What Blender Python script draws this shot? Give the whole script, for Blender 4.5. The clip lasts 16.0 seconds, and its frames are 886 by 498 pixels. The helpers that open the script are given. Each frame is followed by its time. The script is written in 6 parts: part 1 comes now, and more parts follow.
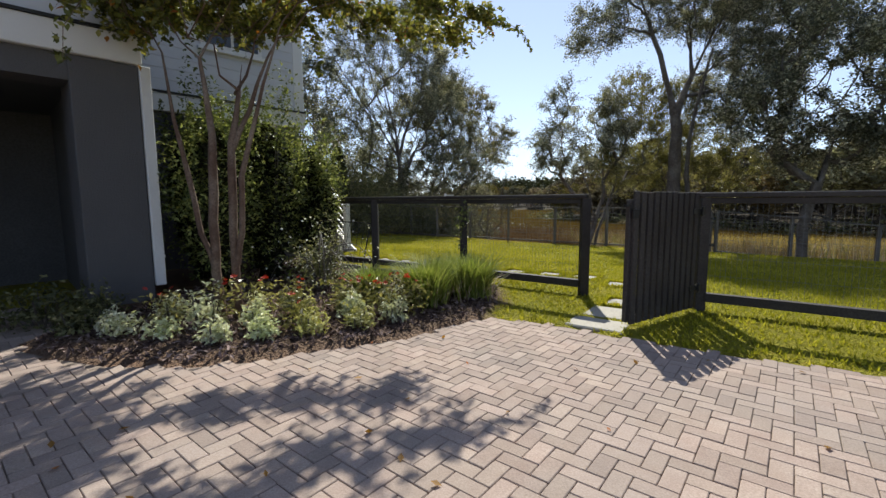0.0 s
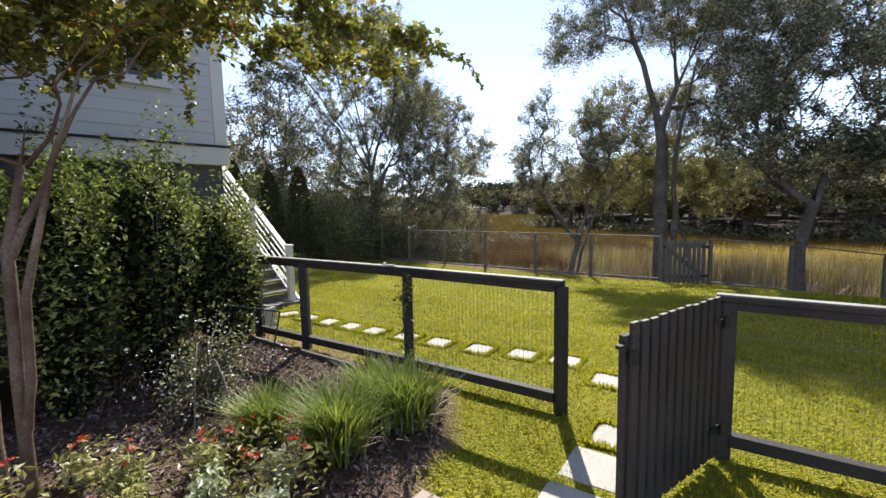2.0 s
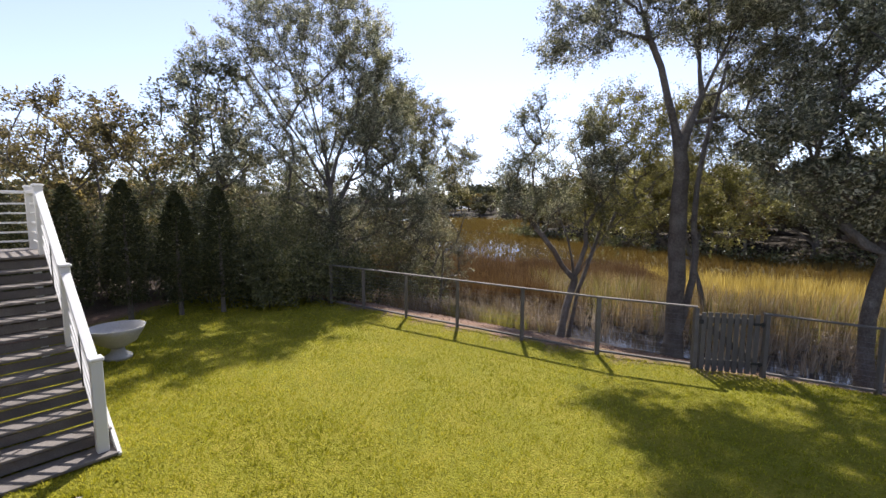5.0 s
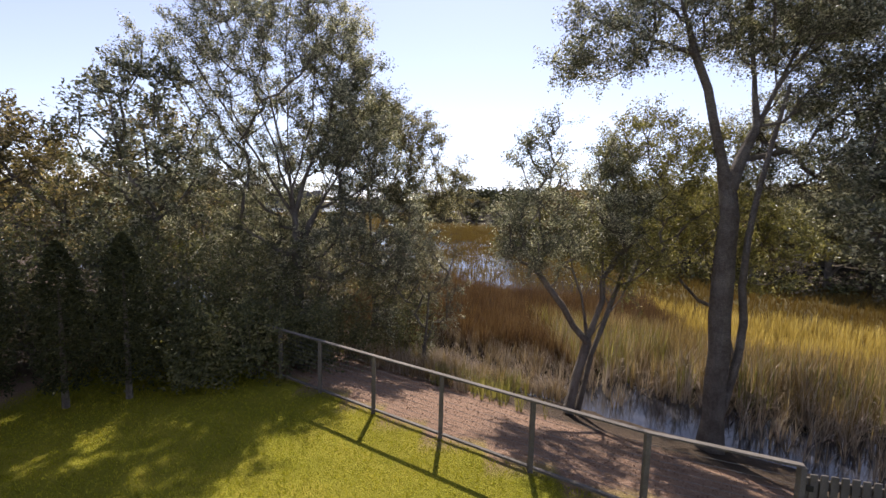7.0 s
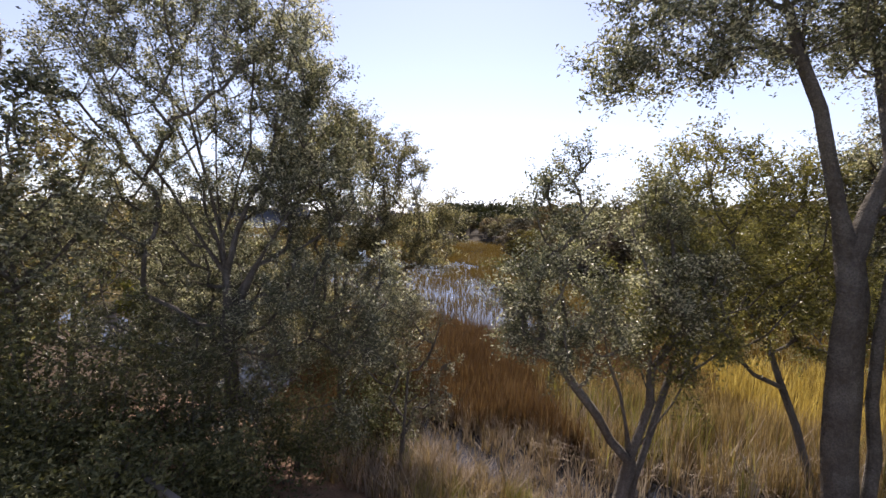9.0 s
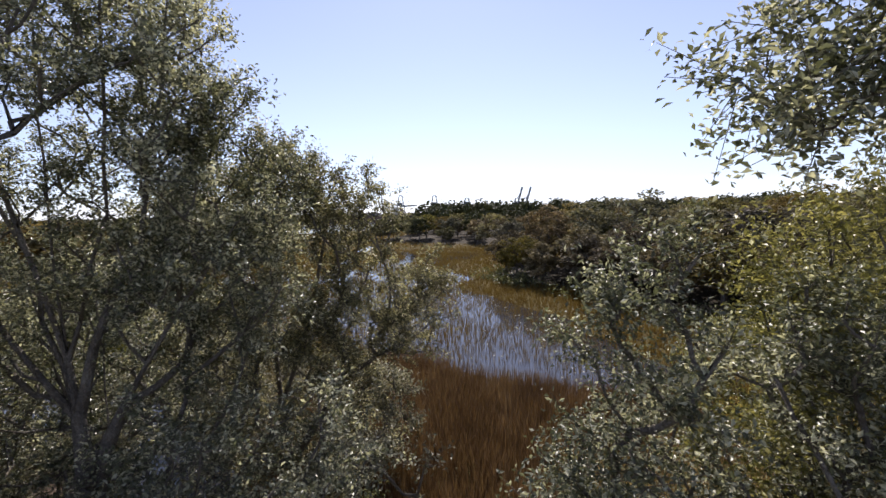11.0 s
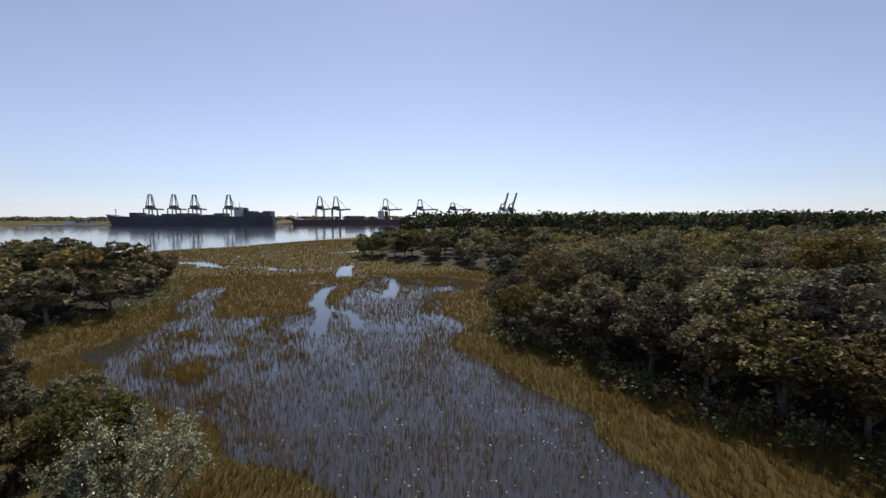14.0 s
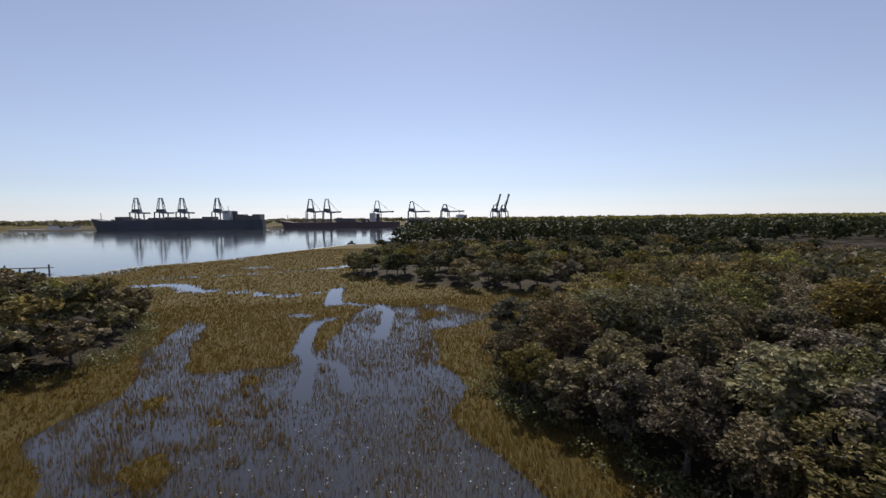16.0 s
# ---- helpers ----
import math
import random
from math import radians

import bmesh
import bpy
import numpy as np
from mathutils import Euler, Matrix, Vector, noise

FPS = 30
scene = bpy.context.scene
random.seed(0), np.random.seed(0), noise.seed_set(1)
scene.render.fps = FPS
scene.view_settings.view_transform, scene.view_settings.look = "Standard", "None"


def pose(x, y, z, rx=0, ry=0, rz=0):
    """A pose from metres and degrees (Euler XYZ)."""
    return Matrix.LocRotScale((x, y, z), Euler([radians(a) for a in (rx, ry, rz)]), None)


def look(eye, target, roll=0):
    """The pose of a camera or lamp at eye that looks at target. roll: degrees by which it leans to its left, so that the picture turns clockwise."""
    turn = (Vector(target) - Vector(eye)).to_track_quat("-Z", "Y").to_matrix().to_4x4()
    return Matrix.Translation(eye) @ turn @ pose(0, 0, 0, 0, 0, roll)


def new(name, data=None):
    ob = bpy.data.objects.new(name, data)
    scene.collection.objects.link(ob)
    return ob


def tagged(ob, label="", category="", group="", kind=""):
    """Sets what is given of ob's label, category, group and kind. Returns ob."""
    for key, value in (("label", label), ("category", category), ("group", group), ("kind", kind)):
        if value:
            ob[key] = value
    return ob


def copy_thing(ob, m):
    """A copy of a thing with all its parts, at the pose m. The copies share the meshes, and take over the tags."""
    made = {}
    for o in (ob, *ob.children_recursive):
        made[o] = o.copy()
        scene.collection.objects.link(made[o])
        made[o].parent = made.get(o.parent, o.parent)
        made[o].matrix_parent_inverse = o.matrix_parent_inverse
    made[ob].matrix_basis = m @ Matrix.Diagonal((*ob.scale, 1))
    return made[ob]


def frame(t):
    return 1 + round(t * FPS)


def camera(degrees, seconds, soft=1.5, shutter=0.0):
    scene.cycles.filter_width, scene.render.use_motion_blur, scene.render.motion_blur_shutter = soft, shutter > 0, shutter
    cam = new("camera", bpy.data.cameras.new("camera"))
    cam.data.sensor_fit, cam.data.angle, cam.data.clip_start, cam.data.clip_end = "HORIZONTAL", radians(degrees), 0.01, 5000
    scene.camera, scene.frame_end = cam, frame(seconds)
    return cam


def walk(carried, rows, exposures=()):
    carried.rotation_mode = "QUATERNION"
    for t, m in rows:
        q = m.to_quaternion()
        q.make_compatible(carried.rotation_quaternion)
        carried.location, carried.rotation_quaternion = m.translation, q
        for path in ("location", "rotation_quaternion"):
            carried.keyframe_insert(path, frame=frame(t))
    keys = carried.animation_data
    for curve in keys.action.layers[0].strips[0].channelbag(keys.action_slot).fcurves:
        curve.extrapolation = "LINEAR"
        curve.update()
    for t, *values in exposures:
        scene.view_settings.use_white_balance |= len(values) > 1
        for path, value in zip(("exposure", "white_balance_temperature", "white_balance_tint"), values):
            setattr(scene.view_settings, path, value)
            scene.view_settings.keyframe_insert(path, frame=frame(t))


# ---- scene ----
cam = camera(91.7, 16.0)
PATH = [
    (0, (0.256, 0.447, 1.102), (0.168, 2.433, 0.879), -0.3),
    (0.5, (0.33, 0.742, 1.271), (0.256, 2.728, 1.051), -0.6),
    (1, (0.467, 1.091, 1.487), (0.407, 3.079, 1.272), -1.0),
    (1.5, (0.597, 1.449, 1.679), (0.552, 3.437, 1.468), -1.2),
    (2, (0.725, 1.867, 1.823), (0.698, 3.856, 1.613), -1.2),
    (2.5, (0.837, 2.359, 1.951), (0.821, 4.348, 1.739), -1.3),
    (3, (0.968, 2.903, 2.1), (0.959, 4.891, 1.888), -1.3),
    (3.5, (1.109, 3.515, 2.231), (1.105, 5.504, 2.023), -1.3),
    (4, (1.278, 4.124, 2.395), (1.279, 6.112, 2.184), -1.3),
    (4.2, (1.335, 4.382, 2.475), (1.341, 6.371, 2.261), -1.1),
    (6.3, (1.478, 7.206, 3.488), (1.534, 9.195, 3.282), 1.8),
    (6.5, (1.514, 7.547, 3.631), (1.575, 9.536, 3.427), 1.8),
    (7, (1.616, 8.44, 3.969), (1.686, 10.428, 3.764), 1.6),
    (7.5, (1.706, 9.309, 4.267), (1.781, 11.298, 4.071), 1.6),
    (8, (1.756, 10.239, 4.512), (1.846, 12.23, 4.337), 1.6),
    (8.5, (1.78, 11.242, 4.754), (1.895, 13.234, 4.609), 1.9),
    (10.8, (2.225, 16.012, 6.428), (2.409, 17.998, 6.276), -1.2),
    (11, (2.273, 16.43, 6.626), (2.458, 18.415, 6.472), -1.2),
    (11.5, (2.354, 17.508, 7.16), (2.551, 19.493, 7.006), -0.8),
    (12, (2.393, 18.706, 7.695), (2.596, 20.69, 7.541), -0.2),
    (12.5, (2.382, 20.03, 8.316), (2.602, 22.012, 8.168), -0.0),
    (13, (2.343, 21.485, 9.106), (2.578, 23.466, 8.962), -0.1),
    (13.5, (2.372, 22.973, 10.069), (2.62, 24.952, 9.925), -0.1),
    (14, (2.451, 24.447, 11.213), (2.708, 26.425, 11.069), -0.1),
    (14.5, (2.504, 25.931, 12.487), (2.771, 27.908, 12.342), -0.1),
    (15, (2.555, 27.383, 13.859), (2.832, 29.358, 13.712), -0.2),
    (15.5, (2.596, 28.81, 15.304), (2.881, 30.784, 15.155), -0.4),
    (16, (2.613, 30.226, 16.786), (2.906, 32.199, 16.637), -0.5),
]
walk(cam, [(t, look(eye, target, roll)) for t, eye, target, roll in PATH],
     exposures=[(0, 0.45, 6350, 7), (1, 0.58, 6300, 7), (2.5, 1.1, 6150, 11), (4, 1.02, 6150, 15), (7, 0.72, 6600, 19), (8.5, 0.75, 6700, 20), (11, 0.45, 6330, 18), (12.5, 0.06, 6250, 12), (16, -0.17, 6480, 11.5)])

# ---- light ----
SUN_EL, SUN_AZ = radians(45.5), radians(6)          # azimuth from +y towards +x
world = bpy.data.worlds.new("sky")
scene.world = world
world.use_nodes = True
wn = world.node_tree
sky = wn.nodes.new("ShaderNodeTexSky")
sky.sky_type = "NISHITA"
sky.sun_disc = False
sky.sun_elevation, sky.sun_rotation = SUN_EL, SUN_AZ
sky.altitude, sky.air_density, sky.dust_density, sky.ozone_density = 0, 1.0, 0.15, 1.6
wn.nodes["Background"].inputs["Strength"].default_value = 0.1
soft = wn.nodes.new("ShaderNodeHueSaturation")
soft.inputs["Saturation"].default_value = 0.54
tint = wn.nodes.new("ShaderNodeMix")
tint.data_type, tint.blend_type = "RGBA", "MULTIPLY"
tint.inputs[0].default_value, tint.inputs[7].default_value = 1.0, (0.892, 0.965, 1.165, 1)
wn.links.new(sky.outputs["Color"], soft.inputs["Color"])
wn.links.new(soft.outputs["Color"], tint.inputs[6])
wn.links.new(tint.outputs[2], wn.nodes["Background"].inputs["Color"])
sun_data = bpy.data.lights.new("sun", "SUN")
sun_data.energy, sun_data.angle, sun_data.color = 5.0, radians(0.53), (1.0, 0.94, 0.82)
sun = new("sun", sun_data)
sun.matrix_world = look((60 * math.sin(SUN_AZ) * math.cos(SUN_EL), 60 * math.cos(SUN_AZ) * math.cos(SUN_EL), 60 * math.sin(SUN_EL)), (0, 0, 0))

# ---- materials ----


def material(name, c1, c2, scale=4.0, rough=0.7, bump=0.2, fine=40.0, spec=0.3, metal=0.0, c3=None, big=0.5, per="", amount=0.5, dist=0.02, grain=1.0):
    """Two noise scales between two or three colours; per: 'object' or 'island' shifts the tone piece by piece."""
    m = bpy.data.materials.new(name)
    m.use_nodes = True
    t = m.node_tree
    n, l = t.nodes, t.links
    b = n["Principled BSDF"]
    geo = n.new("ShaderNodeNewGeometry")

    def noise_at(s, detail=4.0):
        q = n.new("ShaderNodeTexNoise")
        q.inputs["Scale"].default_value, q.inputs["Detail"].default_value = s, detail
        l.new(geo.outputs["Position"], q.inputs["Vector"])
        return q.outputs["Fac"]

    def mixed(fac, a, bb):
        q = n.new("ShaderNodeMix")
        q.data_type = "RGBA"
        l.new(fac, q.inputs[0])
        for sock, v in ((q.inputs[6], a), (q.inputs[7], bb)):
            if isinstance(v, tuple):
                sock.default_value = (*v, 1)
            else:
                l.new(v, sock)
        return q.outputs[2]

    def ramp(fac, lo, hi):
        q = n.new("ShaderNodeMapRange")
        q.inputs[1].default_value, q.inputs[2].default_value = lo, hi
        l.new(fac, q.inputs[0])
        return q.outputs[0]

    col = mixed(ramp(noise_at(scale), 0.32, 0.68), c1, c2)
    if c3:
        col = mixed(ramp(noise_at(scale * big * 0.37), 0.42, 0.7), col, c3)
    col = mixed(ramp(noise_at(fine, 3.0), 0.25, 0.9), col, tuple(min(1, v * (1 - 0.38 * grain)) for v in c1))
    if per:
        src = n.new("ShaderNodeObjectInfo").outputs["Random"] if per == "object" else geo.outputs["Random Per Island"]
        hsv = n.new("ShaderNodeHueSaturation")
        q = n.new("ShaderNodeMapRange")
        q.inputs[3].default_value, q.inputs[4].default_value = 1 - amount, 1 + amount
        l.new(src, q.inputs[0])
        l.new(q.outputs[0], hsv.inputs["Value"])
        h = n.new("ShaderNodeMapRange")
        h.inputs[3].default_value, h.inputs[4].default_value = 0.5 - amount * 0.03, 0.5 + amount * 0.03
        mul = n.new("ShaderNodeMath")
        mul.operation = "FRACT"
        add = n.new("ShaderNodeMath")
        add.operation = "MULTIPLY"
        add.inputs[1].default_value = 7.31
        l.new(src, add.inputs[0])
        l.new(add.outputs[0], mul.inputs[0])
        l.new(mul.outputs[0], h.inputs[0])
        l.new(h.outputs[0], hsv.inputs["Hue"])
        l.new(col, hsv.inputs["Color"])
        col = hsv.outputs["Color"]
    l.new(col, b.inputs["Base Color"])
    b.inputs["Roughness"].default_value, b.inputs["Metallic"].default_value = rough, metal
    b.inputs["Specular IOR Level"].default_value = spec
    if bump:
        bp = n.new("ShaderNodeBump")
        bp.inputs["Strength"].default_value, bp.inputs["Distance"].default_value = bump, dist
        l.new(noise_at(fine * 0.8, 5.0), bp.inputs["Height"])
        l.new(bp.outputs["Normal"], b.inputs["Normal"])
    return m


def leaf_material(name, dark, mid, light, rough=0.38, through_light=0.35, spec=0.5, vary=0.0):
    """Leaves: tone leaf by leaf, some light passes through."""
    m = bpy.data.materials.new(name)
    m.use_nodes = True
    t = m.node_tree
    n, l = t.nodes, t.links
    b, out = n["Principled BSDF"], n["Material Output"]
    geo = n.new("ShaderNodeNewGeometry")
    cr = n.new("ShaderNodeValToRGB")
    cr.color_ramp.elements[0].color, cr.color_ramp.elements[1].color = (*dark, 1), (*light, 1)
    e = cr.color_ramp.elements.new(0.6)
    e.color = (*mid, 1)
    nz = n.new("ShaderNodeTexNoise")
    nz.inputs["Scale"].default_value = 0.55
    l.new(geo.outputs["Position"], nz.inputs["Vector"])
    ad = n.new("ShaderNodeMath")
    ad.operation = "MULTIPLY_ADD"
    ad.inputs[1].default_value, ad.inputs[2].default_value = 0.9, -0.25
    l.new(nz.outputs["Fac"], ad.inputs[0])
    sm = n.new("ShaderNodeMath")
    sm.operation = "MULTIPLY_ADD"
    sm.inputs[1].default_value = 0.75
    l.new(geo.outputs["Random Per Island"], sm.inputs[0])
    l.new(ad.outputs[0], sm.inputs[2])
    l.new(sm.outputs[0], cr.inputs["Fac"])
    col = cr.outputs["Color"]
    if vary:
        # each plant has a tone of its own
        who = n.new("ShaderNodeObjectInfo").outputs["Random"]
        hsv = n.new("ShaderNodeHueSaturation")
        for sock, lo, hi, k in (("Value", 1 - vary, 1 + vary, 1.0), ("Hue", 0.5 - 0.08 * vary, 0.5 + 0.07 * vary, 5.37), ("Saturation", 1 - 0.9 * vary, 1 + 0.35 * vary, 9.71)):
            turn = n.new("ShaderNodeMath")
            turn.operation = "MULTIPLY"
            turn.inputs[1].default_value = k
            l.new(who, turn.inputs[0])
            wrap = n.new("ShaderNodeMath")
            wrap.operation = "FRACT"
            l.new(turn.outputs[0], wrap.inputs[0])
            q = n.new("ShaderNodeMapRange")
            q.inputs[3].default_value, q.inputs[4].default_value = lo, hi
            l.new(wrap.outputs[0], q.inputs[0])
            l.new(q.outputs[0], hsv.inputs[sock])
        l.new(col, hsv.inputs["Color"])
        col = hsv.outputs["Color"]
    l.new(col, b.inputs["Base Color"])
    b.inputs["Roughness"].default_value, b.inputs["Specular IOR Level"].default_value = rough, spec
    tr = n.new("ShaderNodeBsdfTranslucent")
    gain = n.new("ShaderNodeMix")
    gain.data_type, gain.blend_type = "RGBA", "MULTIPLY"
    gain.inputs[0].default_value = 1
    gain.inputs[7].default_value = (1.1, 1.1, 0.78, 1)
    l.new(col, gain.inputs[6])
    l.new(gain.outputs[2], tr.inputs["Color"])
    mx = n.new("ShaderNodeMixShader")
    mx.inputs[0].default_value = through_light
    l.new(b.outputs[0], mx.inputs[1])
    l.new(tr.outputs[0], mx.inputs[2])
    l.new(mx.outputs[0], out.inputs["Surface"])
    return m


PAVER = material("paver", (0.37, 0.28, 0.235), (0.435, 0.35, 0.3), 9, 0.85, 0.35, 120, 0.25, c3=(0.33, 0.28, 0.25), per="object", amount=0.16, dist=0.004)
PAVER_REST = material("paver_rest", (0.37, 0.28, 0.235), (0.435, 0.35, 0.3), 9, 0.85, 0.35, 120, 0.25, c3=(0.33, 0.28, 0.25), per="island", amount=0.16, dist=0.004)
JOINT_SAND = material("joint_sand", (0.3, 0.235, 0.19), (0.38, 0.31, 0.26), 12, 0.95, 0.4, 150)
STONE = material("stepping_stone", (0.42, 0.39, 0.34), (0.5, 0.465, 0.41), 6, 0.85, 0.3, 90, c3=(0.45, 0.43, 0.38), per="object", amount=0.08, dist=0.004)
FENCE = material("weathered_dark_wood", (0.03, 0.025, 0.023), (0.052, 0.044, 0.04), 5, 0.7, 0.4, 60, 0.3, c3=(0.08, 0.072, 0.068), dist=0.004)
# pale weathered grey, with sun on the top faces put into the colour
SUNLIT_TOP = material("sunlit_top_wood", (0.3, 0.275, 0.25), (0.42, 0.395, 0.365), 6, 0.7, 0.3, 70, 0.35, c3=(0.24, 0.22, 0.2), dist=0.003)
GREY_WOOD = material("greyed_wood", (0.13, 0.115, 0.1), (0.2, 0.18, 0.16), 5, 0.8, 0.4, 60, 0.3, c3=(0.1, 0.09, 0.08), dist=0.004)
WIRE = material("wire", (0.2, 0.2, 0.19), (0.28, 0.28, 0.27), 20, 0.5, 0, 60, 0.5, metal=0.7)
WHITE = material("white_paint", (0.66, 0.66, 0.645), (0.7, 0.7, 0.69), 1.5, 0.5, 0.04, 40, 0.4, c3=(0.62, 0.61, 0.585), grain=0.12)
SIDING = material("grey_white_siding", (0.55, 0.56, 0.58), (0.59, 0.6, 0.62), 1.2, 0.6, 0.05, 30, 0.3, c3=(0.51, 0.52, 0.54), per="object", amount=0.03, grain=0.12)
STUCCO = material("grey_stucco", (0.108, 0.105, 0.107), (0.124, 0.121, 0.123), 3, 0.9, 0.5, 90, 0.2, c3=(0.095, 0.092, 0.093), grain=0.3)
# dark wall tone that stands in for the shade inside the garage
SHADE_IN = material("garage_shade_tone", (0.07, 0.07, 0.07), (0.09, 0.09, 0.09), 2, 0.8, 0.1, 40)
TREAD = material("grey_decking", (0.17, 0.152, 0.138), (0.245, 0.22, 0.2), 6, 0.75, 0.3, 70, c3=(0.13, 0.118, 0.11), dist=0.004)
ROOF = material("roof_shingle", (0.1, 0.1, 0.105), (0.16, 0.155, 0.15), 8, 0.9, 0.5, 60)
GLASS = material("window_glass", (0.02, 0.022, 0.025), (0.03, 0.03, 0.035), 2, 0.08, 0, 20, 0.6)
BARK_PALE = material("pale_bark", (0.105, 0.062, 0.042), (0.17, 0.112, 0.08), 14, 0.75, 0.5, 60, 0.25, c3=(0.32, 0.26, 0.2), dist=0.01)
BARK = material("grey_bark", (0.11, 0.094, 0.078), (0.2, 0.175, 0.148), 11, 0.9, 1.0, 34, 0.2, c3=(0.27, 0.245, 0.215), dist=0.05)
CONCRETE = material("concrete", (0.5, 0.48, 0.44), (0.6, 0.58, 0.54), 6, 0.85, 0.3, 70, c3=(0.42, 0.4, 0.37))
BLACK_IRON = material("black_iron", (0.02, 0.02, 0.02), (0.035, 0.035, 0.035), 12, 0.5, 0.1, 60, 0.4, metal=0.3)
# dark hull and crane steel are lightened: distance haze put into the colour
HULL_HAZED = material("hazed_dark_hull", (0.1, 0.11, 0.135), (0.135, 0.145, 0.17), 0.05, 0.6, 0, 1.5, c3=(0.09, 0.085, 0.09))
HULL_RED = material("red_hull", (0.17, 0.115, 0.115), (0.2, 0.135, 0.13), 0.05, 0.6, 0, 1.5)
CRANE_HAZED = material("hazed_crane_steel", (0.13, 0.15, 0.18), (0.17, 0.19, 0.22), 0.05, 0.6, 0, 1.5)
BOX_MIX = material("container_mix", (0.14, 0.14, 0.16), (0.2, 0.15, 0.14), 0.08, 0.7, 0, 1.0, per="object", amount=0.3)
SHIP_WHITE = material("ship_white", (0.6, 0.6, 0.6), (0.7, 0.7, 0.7), 0.1, 0.5, 0, 1.0)

LEAF_MYRTLE = leaf_material("myrtle_leaf", (0.05, 0.062, 0.016), (0.13, 0.145, 0.032), (0.4, 0.36, 0.08), 0.42, 0.45, 0.4)
LEAF_EVERGREEN = leaf_material("evergreen_leaf", (0.034, 0.047, 0.016), (0.135, 0.165, 0.05), (0.46, 0.48, 0.15), 0.5, 0.36, 0.3)
LEAF_TURNED = leaf_material("turned_leaf", (0.2, 0.1, 0.02), (0.32, 0.16, 0.02), (0.4, 0.1, 0.02), 0.5, 0.45)
LEAF_OAK = leaf_material("oak_leaf", (0.038, 0.043, 0.022), (0.15, 0.158, 0.096), (0.75, 0.72, 0.55), 0.42, 0.4, 0.75)
LEAF_CREEK = leaf_material("yellowing_leaf", (0.046, 0.045, 0.022), (0.155, 0.146, 0.074), (0.72, 0.65, 0.4), 0.45, 0.42, 0.6)
LEAF_GREY = leaf_material("grey_green_leaf", (0.06, 0.059, 0.037), (0.17, 0.162, 0.106), (0.52, 0.48, 0.35), 0.5, 0.34, 0.5)
LEAF_YELLOW = leaf_material("yellow_green_leaf", (0.075, 0.076, 0.026), (0.185, 0.175, 0.055), (0.46, 0.41, 0.155), 0.4, 0.38, 0.5)
# near-black: stands in for deep shade inside the shrubs, not a leaf colour
LEAF_SHADE_CORE = leaf_material("shade_core_leaf", (0.012, 0.014, 0.006), (0.02, 0.022, 0.01), (0.04, 0.042, 0.02), 0.7, 0.1, 0.1)
LEAF_DARK = leaf_material("dark_leaf", (0.05, 0.054, 0.024), (0.115, 0.122, 0.052), (0.3, 0.285, 0.135), 0.45, 0.36, 0.4)
LEAF_PALE = leaf_material("variegated_leaf", (0.3, 0.33, 0.14), (0.6, 0.61, 0.38), (0.8, 0.79, 0.62), 0.5, 0.3, 0.3, 0.2)
LEAF_LIME = leaf_material("lime_leaf", (0.22, 0.24, 0.06), (0.46, 0.46, 0.15), (0.7, 0.66, 0.36), 0.5, 0.35, 0.3, 0.2)
LEAF_PINE = leaf_material("pine_leaf", (0.025, 0.03, 0.014), (0.045, 0.05, 0.02), (0.08, 0.082, 0.032), 0.65, 0.15, 0.2)
PETAL_RED = leaf_material("red_petal", (0.34, 0.02, 0.012), (0.46, 0.035, 0.018), (0.6, 0.09, 0.03), 0.5, 0.3)
BLOSSOM = leaf_material("pale_blossom", (0.5, 0.5, 0.45), (0.65, 0.65, 0.6), (0.75, 0.74, 0.7), 0.5, 0.3)
CLUMP = leaf_material("liriope_blade", (0.085, 0.12, 0.022), (0.18, 0.23, 0.042), (0.4, 0.42, 0.12), 0.45, 0.38, 0.35)
TURF = leaf_material("turf_blade", (0.16, 0.168, 0.014), (0.34, 0.332, 0.026), (0.55, 0.48, 0.07), 0.6, 0.5, 0.08)
REED = leaf_material("reed_blade", (0.19, 0.134, 0.042), (0.41, 0.3, 0.085), (0.62, 0.48, 0.18), 0.6, 0.44, 0.15)
FRONT_REED = leaf_material("dry_cattail_blade", (0.09, 0.062, 0.03), (0.245, 0.172, 0.08), (0.56, 0.43, 0.25), 0.55, 0.34, 0.25)
GREEN_REED = leaf_material("cattail_blade", (0.07, 0.072, 0.02), (0.185, 0.178, 0.052), (0.38, 0.34, 0.115), 0.5, 0.38, 0.3)
STRAW = leaf_material("straw_blade", (0.2, 0.15, 0.105), (0.34, 0.265, 0.195), (0.56, 0.47, 0.39), 0.6, 0.14, 0.2)
BROWN_REED = leaf_material("brown_reed_blade", (0.075, 0.043, 0.022), (0.15, 0.088, 0.045), (0.29, 0.19, 0.1), 0.6, 0.2, 0.2)
LEAF_RUST = leaf_material("rusty_leaf", (0.06, 0.05, 0.024), (0.158, 0.132, 0.06), (0.52, 0.41, 0.19), 0.45, 0.36, 0.5)
FAR_OAK = leaf_material("far_oak_leaf", (0.062, 0.053, 0.022), (0.165, 0.14, 0.053), (0.39, 0.32, 0.135), 0.7, 0.24, 0.12, 0.42)
FAR_GREY = leaf_material("far_grey_leaf", (0.066, 0.057, 0.032), (0.155, 0.134, 0.076), (0.35, 0.3, 0.185), 0.7, 0.2, 0.12, 0.36)
FAR_YELLOW = leaf_material("far_yellow_leaf", (0.075, 0.073, 0.02), (0.145, 0.138, 0.036), (0.25, 0.22, 0.065), 0.75, 0.3, 0.15, 0.3)
